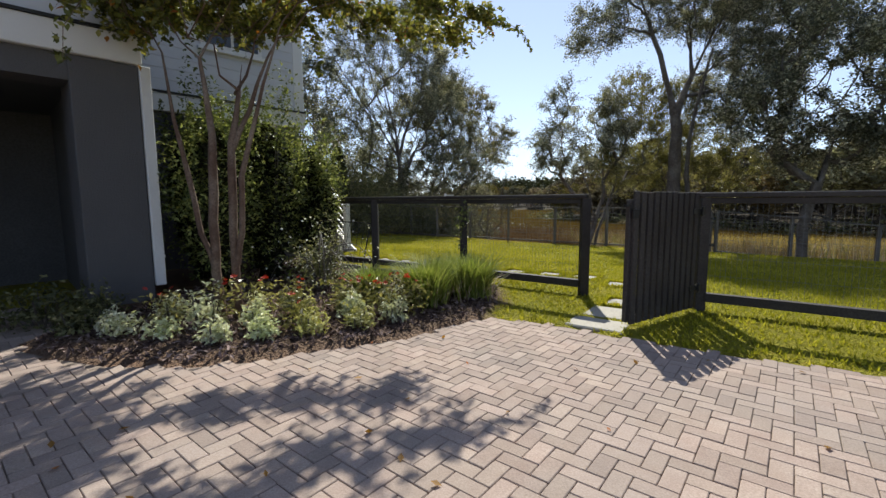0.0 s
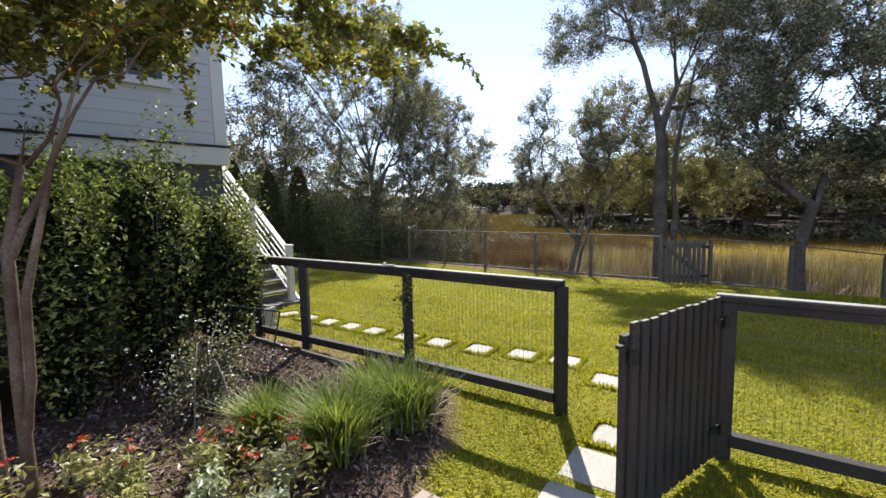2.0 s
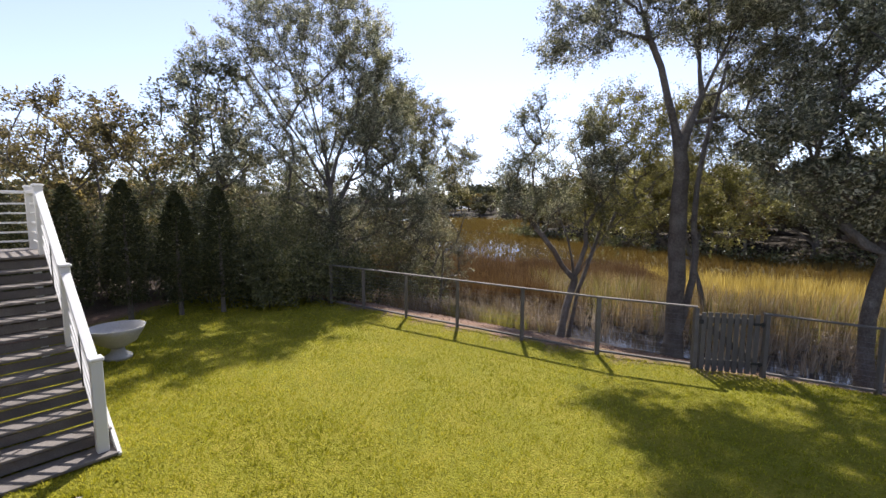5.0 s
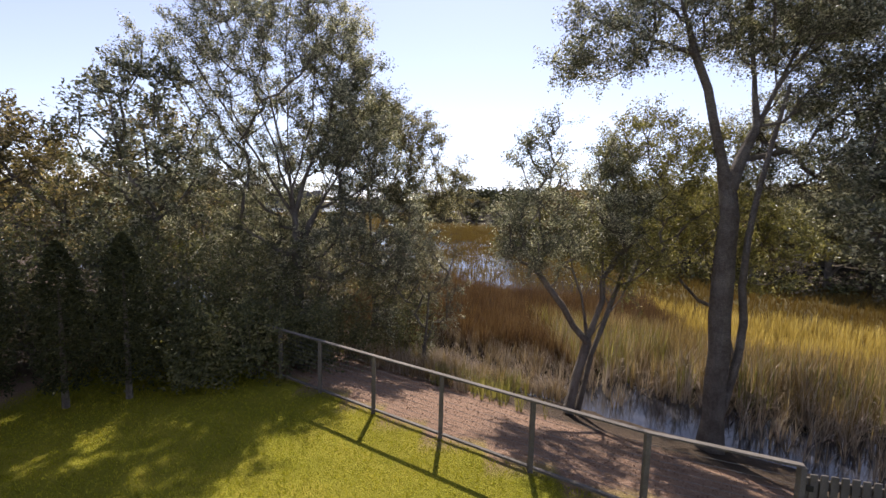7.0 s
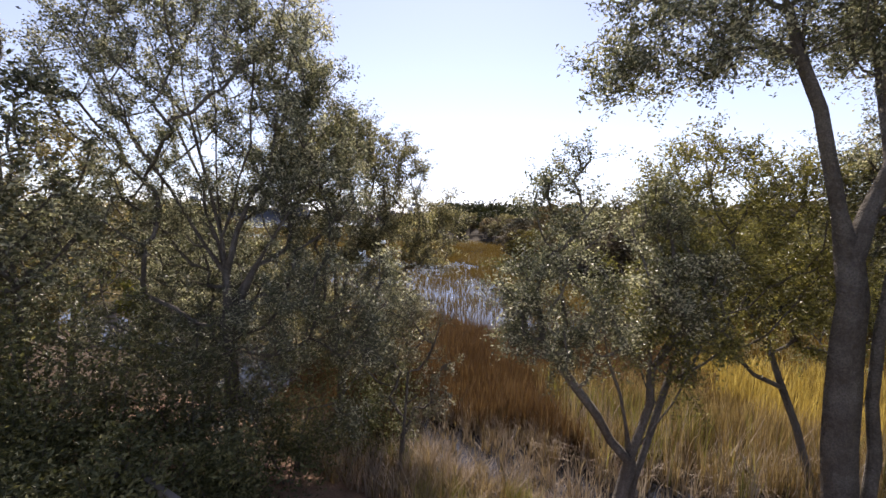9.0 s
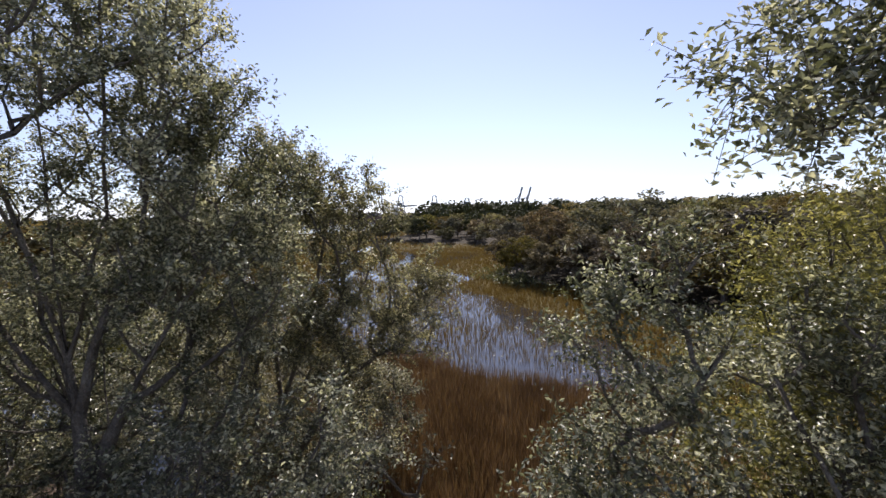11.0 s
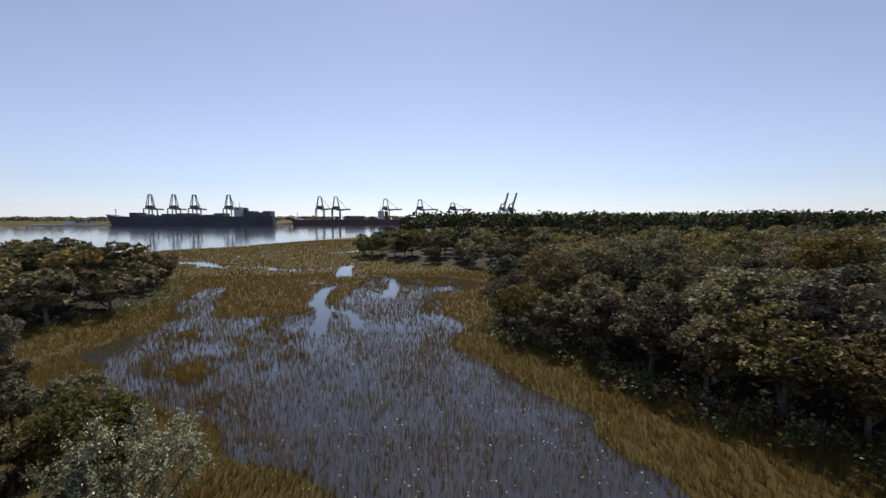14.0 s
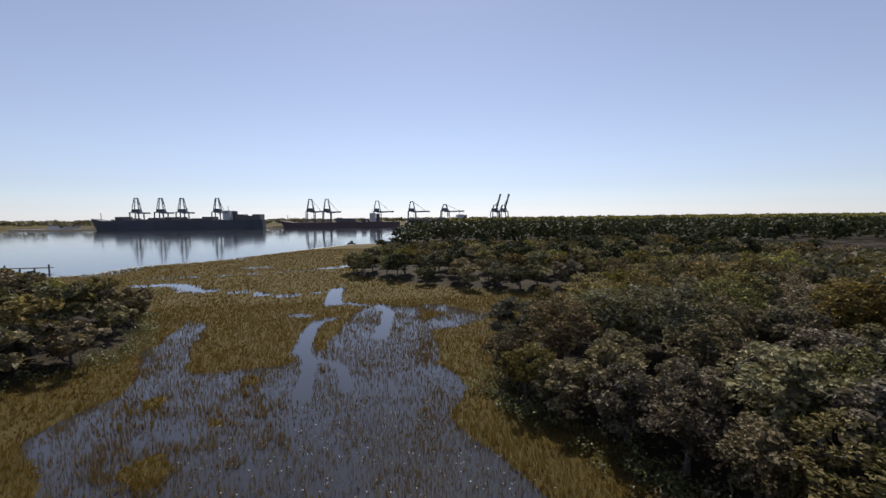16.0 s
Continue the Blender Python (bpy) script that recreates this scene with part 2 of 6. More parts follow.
CORD = leaf_material("cordgrass_blade", (0.11, 0.064, 0.017), (0.18, 0.115, 0.029), (0.255, 0.182, 0.055), 0.65, 0.22, 0.12)

# ---- mesh helpers ----


def mesh_object(name, verts, faces, mat, parent=None, label="", smooth=False):
    me = bpy.data.meshes.new(name)
    v = np.asarray(verts, dtype=np.float32).reshape(-1, 3)
    f = np.asarray(faces, dtype=np.int32)
    k = f.shape[1]
    me.vertices.add(len(v))
    me.vertices.foreach_set("co", v.ravel())
    me.loops.add(f.size)
    me.loops.foreach_set("vertex_index", f.ravel())
    me.polygons.add(len(f))
    me.polygons.foreach_set("loop_start", np.arange(0, f.size, k, dtype=np.int32))
    me.polygons.foreach_set("loop_total", np.full(len(f), k, dtype=np.int32))
    me.polygons.foreach_set("use_smooth", np.full(len(f), smooth, dtype=bool))
    me.update(calc_edges=True)
    me.materials.append(mat)
    ob = new(name, me)
    if parent:
        ob.parent = parent
    return tagged(ob, label) if label else ob


def part(name, bm, mat, parent=None, label="", smooth=False):
    me = bpy.data.meshes.new(name)
    bmesh.ops.recalc_face_normals(bm, faces=bm.faces)
    bm.to_mesh(me)
    bm.free()
    if smooth:
        me.polygons.foreach_set("use_smooth", np.ones(len(me.polygons), dtype=bool))
    me.materials.append(mat)
    ob = new(name, me)
    if parent:
        ob.parent = parent
    return tagged(ob, label) if label else ob


def thing(name, at, label, category, group="", kind="", turn=0.0):
    ob = new(name)
    ob.empty_display_size = 0.2
    ob.matrix_world = pose(*at, 0, 0, turn)
    return tagged(ob, label, category, group, kind)


def add_box(bm, lo, hi, bevel=0.0, m=None):
    g = bmesh.ops.create_cube(bm, size=1.0)
    vs = g["verts"]
    c = [(a + b) / 2 for a, b in zip(lo, hi)]
    d = [abs(b - a) for a, b in zip(lo, hi)]
    bmesh.ops.transform(bm, matrix=Matrix.LocRotScale(c, None, d), verts=vs)
    if bevel:
        es = list({e for v in vs for e in v.link_edges})
        r = bmesh.ops.bevel(bm, geom=es, offset=bevel, segments=1, affect="EDGES", profile=0.5)
        vs = list({v for f in r["faces"] for v in f.verts} | {v for v in vs if v.is_valid})
    if m is not None:
        bmesh.ops.transform(bm, matrix=m, verts=vs)
    return vs


def box(lo, hi, bevel=0.0, m=None):
    bm = bmesh.new()
    add_box(bm, lo, hi, bevel, m)
    return bm


def add_bar(bm, a, b, w, h, bevel=0.0):
    """A beam of width w and height h from a to b."""
    a, b = Vector(a), Vector(b)
    d = b - a
    q = d.to_track_quat("Y", "Z").to_matrix().to_4x4()
    add_box(bm, (-w / 2, 0, -h / 2), (w / 2, d.length, h / 2), bevel, Matrix.Translation(a) @ q)


def bar(a, b, w, h, bevel=0.0):
    bm = bmesh.new()
    add_bar(bm, a, b, w, h, bevel)
    return bm


def rods(segs, r, sides=4):
    """Tapered or plain rods; rows of a, b, ra, rb."""
    segs = np.asarray(segs, float)
    a, b = segs[:, :3], segs[:, 3:6]
    ra = segs[:, 6:7] if segs.shape[1] > 6 else np.full((len(segs), 1), r)
    rb = segs[:, 7:8] if segs.shape[1] > 7 else ra
    d = b - a
    d = d / (np.linalg.norm(d, axis=1, keepdims=True) + 1e-9)
    up = np.where(np.abs(d[:, 2:3]) > 0.9, np.array([[1.0, 0, 0]]), np.array([[0, 0, 1.0]]))
    s = np.cross(d, up)
    s /= np.linalg.norm(s, axis=1, keepdims=True)
    u = np.cross(s, d)
    ang = np.arange(sides) * 2 * np.pi / sides
    ring = np.cos(ang)[None, :, None] * s[:, None] + np.sin(ang)[None, :, None] * u[:, None]
    va, vb = a[:, None] + ring * ra[:, None], b[:, None] + ring * rb[:, None]
    v = np.concatenate([va, vb], 1).reshape(-1, 3)
    base = (np.arange(len(segs)) * 2 * sides)[:, None, None]
    k = np.arange(sides)
    f = np.stack([k, (k + 1) % sides, (k + 1) % sides + sides, k + sides], 1)[None] + base
    return v, f.reshape(-1, 4)


def tubes(nodes, parent, r, sides=6):
    """Branch tubes as one connected mesh: a ring at every node; a side branch starts at a vertex of its parent's ring."""
    n = len(nodes)
    nodes = np.asarray(nodes, float)
    parent = np.asarray(parent)
    r = np.asarray(r, float)
    d = np.zeros((n, 3))
    d[1:] = nodes[1:] - nodes[parent[1:]]
    d[0] = d[1]
    d /= np.linalg.norm(d, axis=1, keepdims=True) + 1e-9
    s = np.cross(d, np.array([[0.31, 0.95, 0.05]]))
    s /= np.linalg.norm(s, axis=1, keepdims=True) + 1e-9
    u = np.cross(s, d)
    ang = np.arange(sides) * 2 * np.pi / sides
    ring = np.cos(ang)[None, :, None] * s[:, None] + np.sin(ang)[None, :, None] * u[:, None]
    top = nodes[:, None] + ring * r[:, None, None]
    verts, faces = [top.reshape(-1, 3)], []
    heir = {}
    for i in range(1, n):
        k = parent[i]
        if k not in heir or r[i] > r[heir[k]]:
            heir[k] = i
    extra = n * sides
    k4 = np.arange(sides)
    for i in range(1, n):
        p = parent[i]
        if heir[p] == i:
            low = p * sides + k4
        else:
            own = nodes[p][None] + ring[i] * min(r[i] * 1.5, r[p])
            verts.append(own)
            low = extra + k4
            extra += sides
            low = low.copy()
            low[0] = p * sides + int(np.argmin(((top[p] - nodes[i]) ** 2).sum(1)))
        hi = i * sides + k4
        faces.append(np.stack([low, np.roll(low, -1), np.roll(hi, -1), hi], 1))
    return np.concatenate(verts), np.concatenate(faces)


def leaves(rng, centres, length, width=0.5, up=0.35, fold=0.15, spread=0.35, out=None, bias=1.6):
    """Leaf quads at the centres: base, side, tip, side; out: the way that each one faces."""
    n = len(centres)
    d = rng.normal(size=(n, 3))
    d[:, 2] = d[:, 2] * 0.7 - 0.15
    d /= np.linalg.norm(d, axis=1, keepdims=True)
    nn = rng.normal(size=(n, 3)) + np.array([0, 0, up * 3])
    if out is not None:
        nn = nn + out * bias
    s = np.cross(d, nn)
    s /= np.linalg.norm(s, axis=1, keepdims=True) + 1e-9
    h = np.cross(s, d)
    ln = length * (1 + spread * rng.uniform(-1, 1, (n, 1)))
    w = ln * width * 0.5
    p0 = centres - d * ln * 0.5
    mid = centres + h * ln * fold * 0.0
    v = np.stack([p0, mid + s * w + h * ln * fold, p0 + d * ln, mid - s * w + h * ln * fold], 1).reshape(-1, 3)
    return v, np.arange(4 * n).reshape(-1, 4)


def sprays(rng, ends, heart, twigs, length, per, droop=0.15, jitter=0.06, reach=0.7):
    """Thin twigs that fan out from the branch ends, away from the heart, with leaves strung along them. Returns twig rows and leaf centres."""
    o = ends - np.asarray(heart, float)
    o /= np.linalg.norm(o, axis=1, keepdims=True) + 1e-9
    o, e = np.repeat(o, twigs, 0), np.repeat(ends, twigs, 0)
    n = len(e)
    d = o * reach + rng.normal(size=(n, 3)) * 0.62 + np.array([0, 0, 0.1])
    d /= np.linalg.norm(d, axis=1, keepdims=True)
    ln = length * rng.uniform(0.45, 1.3, (n, 1))
    t = e + d * ln - np.array([0, 0, droop]) * ln
    u = rng.uniform(0.12, 1.06, (n, per, 1))
    c = e[:, None] + (t - e)[:, None] * u + rng.normal(size=(n, per, 3)) * jitter
    return np.concatenate([e, t, np.full((n, 1), 0.0055), np.full((n, 1), 0.0025)], 1), c.reshape(-1, 3)


def blades(rng, base, height, width, lean=0.4, per=3, bend=True):
    """Grass blades as two-step strips that end in a point: per blades at every base."""
    p = np.repeat(base, per, 0)
    n = len(p)
    a = rng.uniform(0, 2 * np.pi, n)
    h = np.repeat(np.broadcast_to(height, (len(base),)), per) * rng.uniform(0.6, 1.25, n)
    ln = h * lean * rng.uniform(0.2, 1.3, n)
    d = np.stack([np.cos(a), np.sin(a), 0 * a], 1)
    s = np.stack([-np.sin(a), np.cos(a), 0 * a], 1) * (np.repeat(np.broadcast_to(width, (len(base),)), per) * rng.uniform(0.7, 1.3, n) / 2)[:, None]
    z = np.array([[0, 0, 1.0]])
    p = p + d * rng.uniform(0, 1, (n, 1)) * np.repeat(np.broadcast_to(width, (len(base),)), per)[:, None] * 1.5
    m = p + d * (ln * 0.35)[:, None] + z * (h * 0.6)[:, None]
    t = p + d * ln[:, None] + z * h[:, None]
    if bend:
        v = np.stack([p - s, p + s, m + s * 0.8, m - s * 0.8, t], 1).reshape(-1, 3)
        k = (np.arange(n) * 5)[:, None]
        f = np.concatenate([k + np.array([[0, 1, 2]]), k + np.array([[0, 2, 3]]), k + np.array([[3, 2, 4]])], 1).reshape(-1, 3)
    else:
        v = np.stack([p - s, p + s, t], 1).reshape(-1, 3)
        f = (np.arange(n) * 3)[:, None] + np.array([[0, 1, 2]])
    return v, f


def in_poly(x, y, poly):
    inside = np.zeros(np.shape(x), bool)
    for (x1, y1), (x2, y2) in zip(poly, poly[1:] + poly[:1]):
        c = (y1 > y) != (y2 > y)
        inside ^= c & (x < (x2 - x1) * (y - y1) / (y2 - y1 + 1e-12) + x1)
    return inside


def line_dist(x, y, pts, closed=False):
    d = np.full(np.shape(x), 1e9)
    for (x1, y1), (x2, y2) in zip(pts, pts[1:] + (pts[:1] if closed else [])):
        dx, dy = x2 - x1, y2 - y1
        k = np.clip(((x - x1) * dx + (y - y1) * dy) / (dx * dx + dy * dy + 1e-12), 0, 1)
        d = np.minimum(d, np.hypot(x - x1 - k * dx, y - y1 - k * dy))
    return d


def signed(x, y, poly):
    d = line_dist(x, y, poly, True)
    return np.where(in_poly(x, y, poly), -d, d)


WAVES = np.random.RandomState(5).normal(size=(24, 2))


def ripple(x, y, size):
    """Smooth irregular field, about -1 to 1."""
    s = 0
    for i, (a, b) in enumerate(WAVES):
        s = s + np.sin((a * x + b * y) * (1 + 0.12 * i) / size + i * 1.7) / (1 + 0.06 * i)
    return s / 5.5


def step(v, a, b):
    k = np.clip((v - a) / (b - a), 0, 1)
    return k * k * (3 - 2 * k)


# ---- the plan ----
WATER = -2.4
BED = [(-3.1, 3.45), (-2.6, 3.28), (-2.15, 3.16), (-1.57, 3.17), (-1.26, 3.26), (-1.04, 3.4), (-0.68, 3.57), (-0.28, 3.79), (0.17, 4.19), (0.5, 4.45),
       (0.62, 4.9), (0.7, 5.75), (0.4, 6.1), (-1.18, 7.1), (-2.3, 7.85), (-2.72, 8.68), (-4.8, 6.5), (-3.1, 5.0), (-3.5, 4.5), (-3.3, 4.1)]
PAVED = [(-12, -9), (12, -9), (12, -2.2), (5.2, 1.85), (2.91, 3.15), (2.18, 3.5), (1.54, 3.88), (1.185, 4.17), (0.5, 4.45), (0.17, 4.19), (-0.28, 3.79),
         (-0.68, 3.57), (-1.04, 3.4), (-1.26, 3.26), (-1.57, 3.17), (-2.15, 3.16), (-2.6, 3.28), (-3.1, 3.45), (-3.3, 4.7), (-12, 4.7)]
SHALLOW = [(2, 42), (5, 38.6), (9, 36.3), (12.3, 34.9), (17.5, 34), (18, 38), (17, 44), (15.5, 52), (13.5, 58), (10, 66), (9.3, 69), (12.5, 77), (10.5, 90), (13, 100), (24, 110), (16, 122),
           (2, 127), (-3, 118), (-6, 96), (-11, 88), (-20, 88), (-25, 96), (-28, 112), (-33, 116), (-32, 98), (-27, 80), (-29, 71), (-24, 66), (-17.5, 58), (-9.5, 52), (-4, 48)]
CREEKS = [([(-9.0, 148.4), (-8.6, 138.3), (-7.8, 127.1)], 2.1), ([(-7.8, 127.1), (-4.3, 127.7), (-1.1, 124.7), (2.4, 124.2)], 1.0), ([(2.4, 124.2), (4.1, 117.1), (3.6, 107.8), (2.4, 99.0)], 1.8),
          ([(-6.9, 113.0), (-9.0, 110.6), (-9.4, 103.6), (-8.9, 94.0), (-6.7, 88.6), (-6.4, 82.8), (-6.0, 76.6)], 1.45), ([(-6.4, 89.0), (-3.8, 87.7), (-2.2, 84.8), (-1.2, 78.0)], 1.2), ([(-14.6, 117.6), (-11.6, 116.6)], 1.3),
          ([(-62.2, 166), (-55.1, 164.0), (-46.5, 152.8), (-43.0, 151.8)], 2.2), ([(-36.0, 148.3), (-30.1, 147.5), (-26.9, 142.8), (-20.8, 140.3), (-13.3, 142.2)], 0.9), ([(-19.0, 197.4), (-12.4, 199.9), (-9.8, 205.4)], 2.2),
          ([(-49, 204.5), (-41.2, 206.8)], 1.8), ([(-60, 182), (-30, 190), (-12, 200)], 0.6), ([(-7, 203), (8, 196), (20, 190)], 0.7)]
RIVER = [(-2500, 40), (-300, 120), (-118, 187), (-99, 197), (-94, 221), (-72, 240), (-46.5, 290), (-18, 345), (15, 356), (30, 392), (70, 560), (120, 760), (260, 872), (2500, 1500),
         (2500, 1560), (140, 905), (-170, 905), (-200, 878), (-620, 850), (-2500, 700)]
WOODS_NEAR = [(14.8, 79), (15.2, 69), (19.6, 63.5), (23, 54), (27.5, 46), (35, 39), (50, 31), (90, 20), (260, 20), (260, 130), (60, 118), (30, 96), (20, 88)]
WOODS_FAR = [(-9, 177), (7, 156), (25, 139), (40, 130), (80, 128), (300, 140), (1800, 300), (1800, 1150), (700, 1000), (260, 860), (130, 740), (75, 540), (36, 385), (24, 330), (14, 250), (0, 205)]
ISLE = [(-41, 80), (-36, 87), (-33.5, 100), (-38, 113), (-50, 128), (-80, 140), (-140, 150), (-260, 100), (-260, 60), (-90, 66)]


def lawn_end(x):
    """Where the lawn stops, along bank(): the line of the boundary fence."""
    return np.interp(x, [-4.0, 4.8, 6.4, 7.55, 9.3, 11.2, 13.2, 15.4, 24.0], [14.2, 14.28, 14.66, 15.08, 15.75, 16.46, 17.2, 18.06, 20.5])


def bank(x, y):
    return 0.578 * x + 0.816 * y


def ground_z(x, y):
    x, y = np.asarray(x, float), np.asarray(y, float)
    n = bank(x, y)
    z = -0.35 * step(n, 5.2, 14.2) - 1.85 * step(n, 14.0, 21.2) - 0.5 * step(n, 20.8, 22.0)
    marsh = -2.33 + 0.05 * ripple(x, y, 9) + 0.03 * ripple(x, y, 2.3)
    sh = signed(x, y, SHALLOW)
    marsh = marsh - 0.15 * step(-sh + 1.5 * ripple(x, y, 5), -0.5, 1.5) + (0.06 * ripple(x, y, 3.1) + 0.05 * ripple(x, y, 7.5)) * step(-sh, 0, 3)
    for pts, w in CREEKS:
        marsh = np.minimum(marsh, -2.75 + 0.5 * step(line_dist(x, y, pts) + 0.35 * ripple(x, y, 2.2), w * 0.45, w * 1.2))
    marsh = np.maximum(marsh, -2.9)
    inland = np.minimum(np.minimum(signed(x, y, WOODS_NEAR), signed(x, y, WOODS_FAR)), signed(x, y, ISLE))
    marsh = marsh + 1.3 * step(-inland, -2, 9)
    z = np.where(n < 22.0, z, z + (marsh - z) * step(n, 22.0, 25.0))
    rv = signed(x, y, RIVER)
    z = np.where(y > 40, z - 3 * step(-rv, -2, 14), z)
    z = z + (4 + 0 * z) * step(y, 878, 930) * step(rv, 0, 20)
    z = np.where(in_poly(x, y, PAVED), -0.06, z)
    z = np.where(in_poly(x, y, BED), 0.035 + 0.012 * ripple(x, y, 0.25), z)
    return z


# ---- ground, one sheet to the horizon ----
def spaced(*runs):
    out = []
    for a, b, s in runs:
        out.append(np.arange(a, b - 1e-6, s))
    return np.unique(np.concatenate(out))


far = np.array([60, 72, 88, 110, 140, 180, 230, 300, 400, 520, 700, 950, 1300, 1800, 2500, 3400, 4800])
gx = np.concatenate([-far[::-1] - 0, spaced((-60, -30, 1.8), (-30, -14, 1.1), (-14, -4, 0.7), (-4, 4, 0.22), (4, 16, 0.7), (16, 42, 1.4), (42, 60, 3)), far])
gy = np.concatenate([-far[::-1][:9] + 40, spaced((-20, -1, 2), (-1, 2.5, 0.7), (2.5, 8.5, 0.22), (8.5, 30, 0.7), (30, 130, 1.1), (130, 216, 2.6), (216, 400, 7), (400, 960, 22)),
                     [980, 1020, 1100, 1250, 1500, 1900, 2500, 3400, 4800]])
gx, gy = np.unique(gx), np.unique(gy)
X, Y = np.meshgrid(gx, gy)
Z = ground_z(X, Y)
verts = np.stack([X, Y, Z], -1).reshape(-1, 3)
i = np.arange(len(gy) - 1)[:, None] * len(gx) + np.arange(len(gx) - 1)[None]
faces = np.stack([i, i + 1, i + 1 + len(gx), i + len(gx)], -1).reshape(-1, 4)

GROUND = bpy.data.materials.new("ground")
GROUND.use_nodes = True


def ground_material(m):
    """Turf, mulch, mud and marsh, laid out by the zones stored with the sheet."""
    t = m.node_tree
    n, l = t.nodes, t.links
    b = n["Principled BSDF"]
    geo = n.new("ShaderNodeNewGeometry")
    zone = n.new("ShaderNodeAttribute")
    zone.attribute_name = "zone"
    sep = n.new("ShaderNodeSeparateColor")
    l.new(zone.outputs["Color"], sep.inputs[0])

    def nz(s, d=4.0):
        q = n.new("ShaderNodeTexNoise")
        q.inputs["Scale"].default_value, q.inputs["Detail"].default_value = s, d
        l.new(geo.outputs["Position"], q.inputs["Vector"])
        r = n.new("ShaderNodeMapRange")
        r.inputs[1].default_value, r.inputs[2].default_value = 0.3, 0.7
        l.new(q.outputs["Fac"], r.inputs[0])
        return r.outputs[0]

    def mx(fac, a, c):
        q = n.new("ShaderNodeMix")
        q.data_type = "RGBA"
        if isinstance(fac, float):
            q.inputs[0].default_value = fac
        else:
            l.new(fac, q.inputs[0])
        for s, v in ((q.inputs[6], a), (q.inputs[7], c)):
            if isinstance(v, tuple):
                s.default_value = (*v, 1)
            else:
                l.new(v, s)
        return q.outputs[2]

    turf = mx(nz(1.3), mx(nz(38), (0.12, 0.125, 0.01), (0.29, 0.28, 0.02)), mx(nz(26), (0.33, 0.27, 0.035), (0.2, 0.205, 0.014)))
    mulch = mx(nz(60, 3), mx(nz(9), (0.14, 0.08, 0.056), (0.26, 0.155, 0.105)), (0.38, 0.26, 0.185))
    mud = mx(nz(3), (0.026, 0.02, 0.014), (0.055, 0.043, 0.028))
    marsh = mx(nz(0.12), mx(nz(2.2), (0.095, 0.07, 0.019), (0.135, 0.1, 0.026)), mx(nz(1.1), (0.1, 0.076, 0.02), (0.14, 0.09, 0.027)))
    marsh = mx(nz(9), marsh, (0.07, 0.055, 0.018))
    col = mx(sep.outputs[0], mulch, turf)
    col = mx(sep.outputs[1], col, marsh)
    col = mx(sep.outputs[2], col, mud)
    l.new(col, b.inputs["Base Color"])
    b.inputs["Roughness"].default_value, b.inputs["Specular IOR Level"].default_value = 0.9, 0.15
    bp = n.new("ShaderNodeBump")
    bp.inputs["Strength"].default_value, bp.inputs["Distance"].default_value = 0.8, 0.05
    l.new(nz(45, 5.0), bp.inputs["Height"])
    l.new(bp.outputs["Normal"], b.inputs["Normal"])


ground_material(GROUND)
ground = mesh_object("ground", verts, faces, GROUND, smooth=True)
tagged(ground, "lawn, mulch banks and salt marsh in one sheet", "ground", kind="structure")
nb = bank(X, Y)
turf_w = ((nb < lawn_end(X) + 0.06 * ripple(X, Y, 0.8)) & (signed(X, Y, BED) > np.where(X < 0.6, 0.3, 0.0)) & (X > -6.6 + 0.3 * ripple(X, Y, 1.0)) & (X < 40)).astype(float)
marsh_w = step(nb, 22.5, 25)
mud_w = np.maximum(step(-Z, 2.42, 2.6), 0.0) * (nb > 20)
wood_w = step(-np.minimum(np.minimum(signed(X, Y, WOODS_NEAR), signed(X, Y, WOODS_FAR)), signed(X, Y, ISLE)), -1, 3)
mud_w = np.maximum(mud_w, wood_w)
mud_w = np.maximum(mud_w, 0.85 * step(-X, 6.9, 7.6) * (nb < 24) * (Y > 4.7))
mud_w = np.maximum(mud_w, 0.9 * step(nb + 0.5 * ripple(X, Y, 1.2) + 0.9 * step(X, 2.5, 4.5), 19.2, 20.2) * (nb < 26))
mud_w = np.maximum(mud_w, 0.6 * in_poly(X, Y, BED))
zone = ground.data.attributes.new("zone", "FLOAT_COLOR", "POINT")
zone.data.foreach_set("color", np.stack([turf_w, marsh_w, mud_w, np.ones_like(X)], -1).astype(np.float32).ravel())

# ---- water ----
WATER_MAT = bpy.data.materials.new("tidal_water")
WATER_MAT.use_nodes = True
wt = WATER_MAT.node_tree
wb = wt.nodes["Principled BSDF"]
wb.inputs["Base Color"].default_value = (0.033, 0.033, 0.038, 1)
wb.inputs["Roughness"].default_value, wb.inputs["IOR"].default_value = 0.08, 1.33
wb.inputs["Specular IOR Level"].default_value = 0.8
wgeo = wt.nodes.new("ShaderNodeNewGeometry")
wn1 = wt.nodes.new("ShaderNodeTexNoise")
wn1.inputs["Scale"].default_value, wn1.inputs["Detail"].default_value = 1.6, 5
wt.links.new(wgeo.outputs["Position"], wn1.inputs["Vector"])
wbp = wt.nodes.new("ShaderNodeBump")
wbp.inputs["Strength"].default_value, wbp.inputs["Distance"].default_value = 0.15, 0.03
wt.links.new(wn1.outputs["Fac"], wbp.inputs["Height"])
wt.links.new(wbp.outputs["Normal"], wb.inputs["Normal"])
water = mesh_object("water", [(-4800, 12, WATER), (4800, 12, WATER), (4800, 2400, WATER), (-4800, 2400, WATER)], [(0, 1, 2, 3)], WATER_MAT)
tagged(water, "still tidal water of river, creeks and marsh pools", "water", kind="structure")

# ---- house ----
house = thing("house", (-2.8, 8.83, 0), "grey-white lap-sided house raised on a grey stucco base", "house", turn=-41.8)
Z0, Z1, ZT = 2.5, 2.775, 7.2      # underside of the skirt band, its top, the eaves
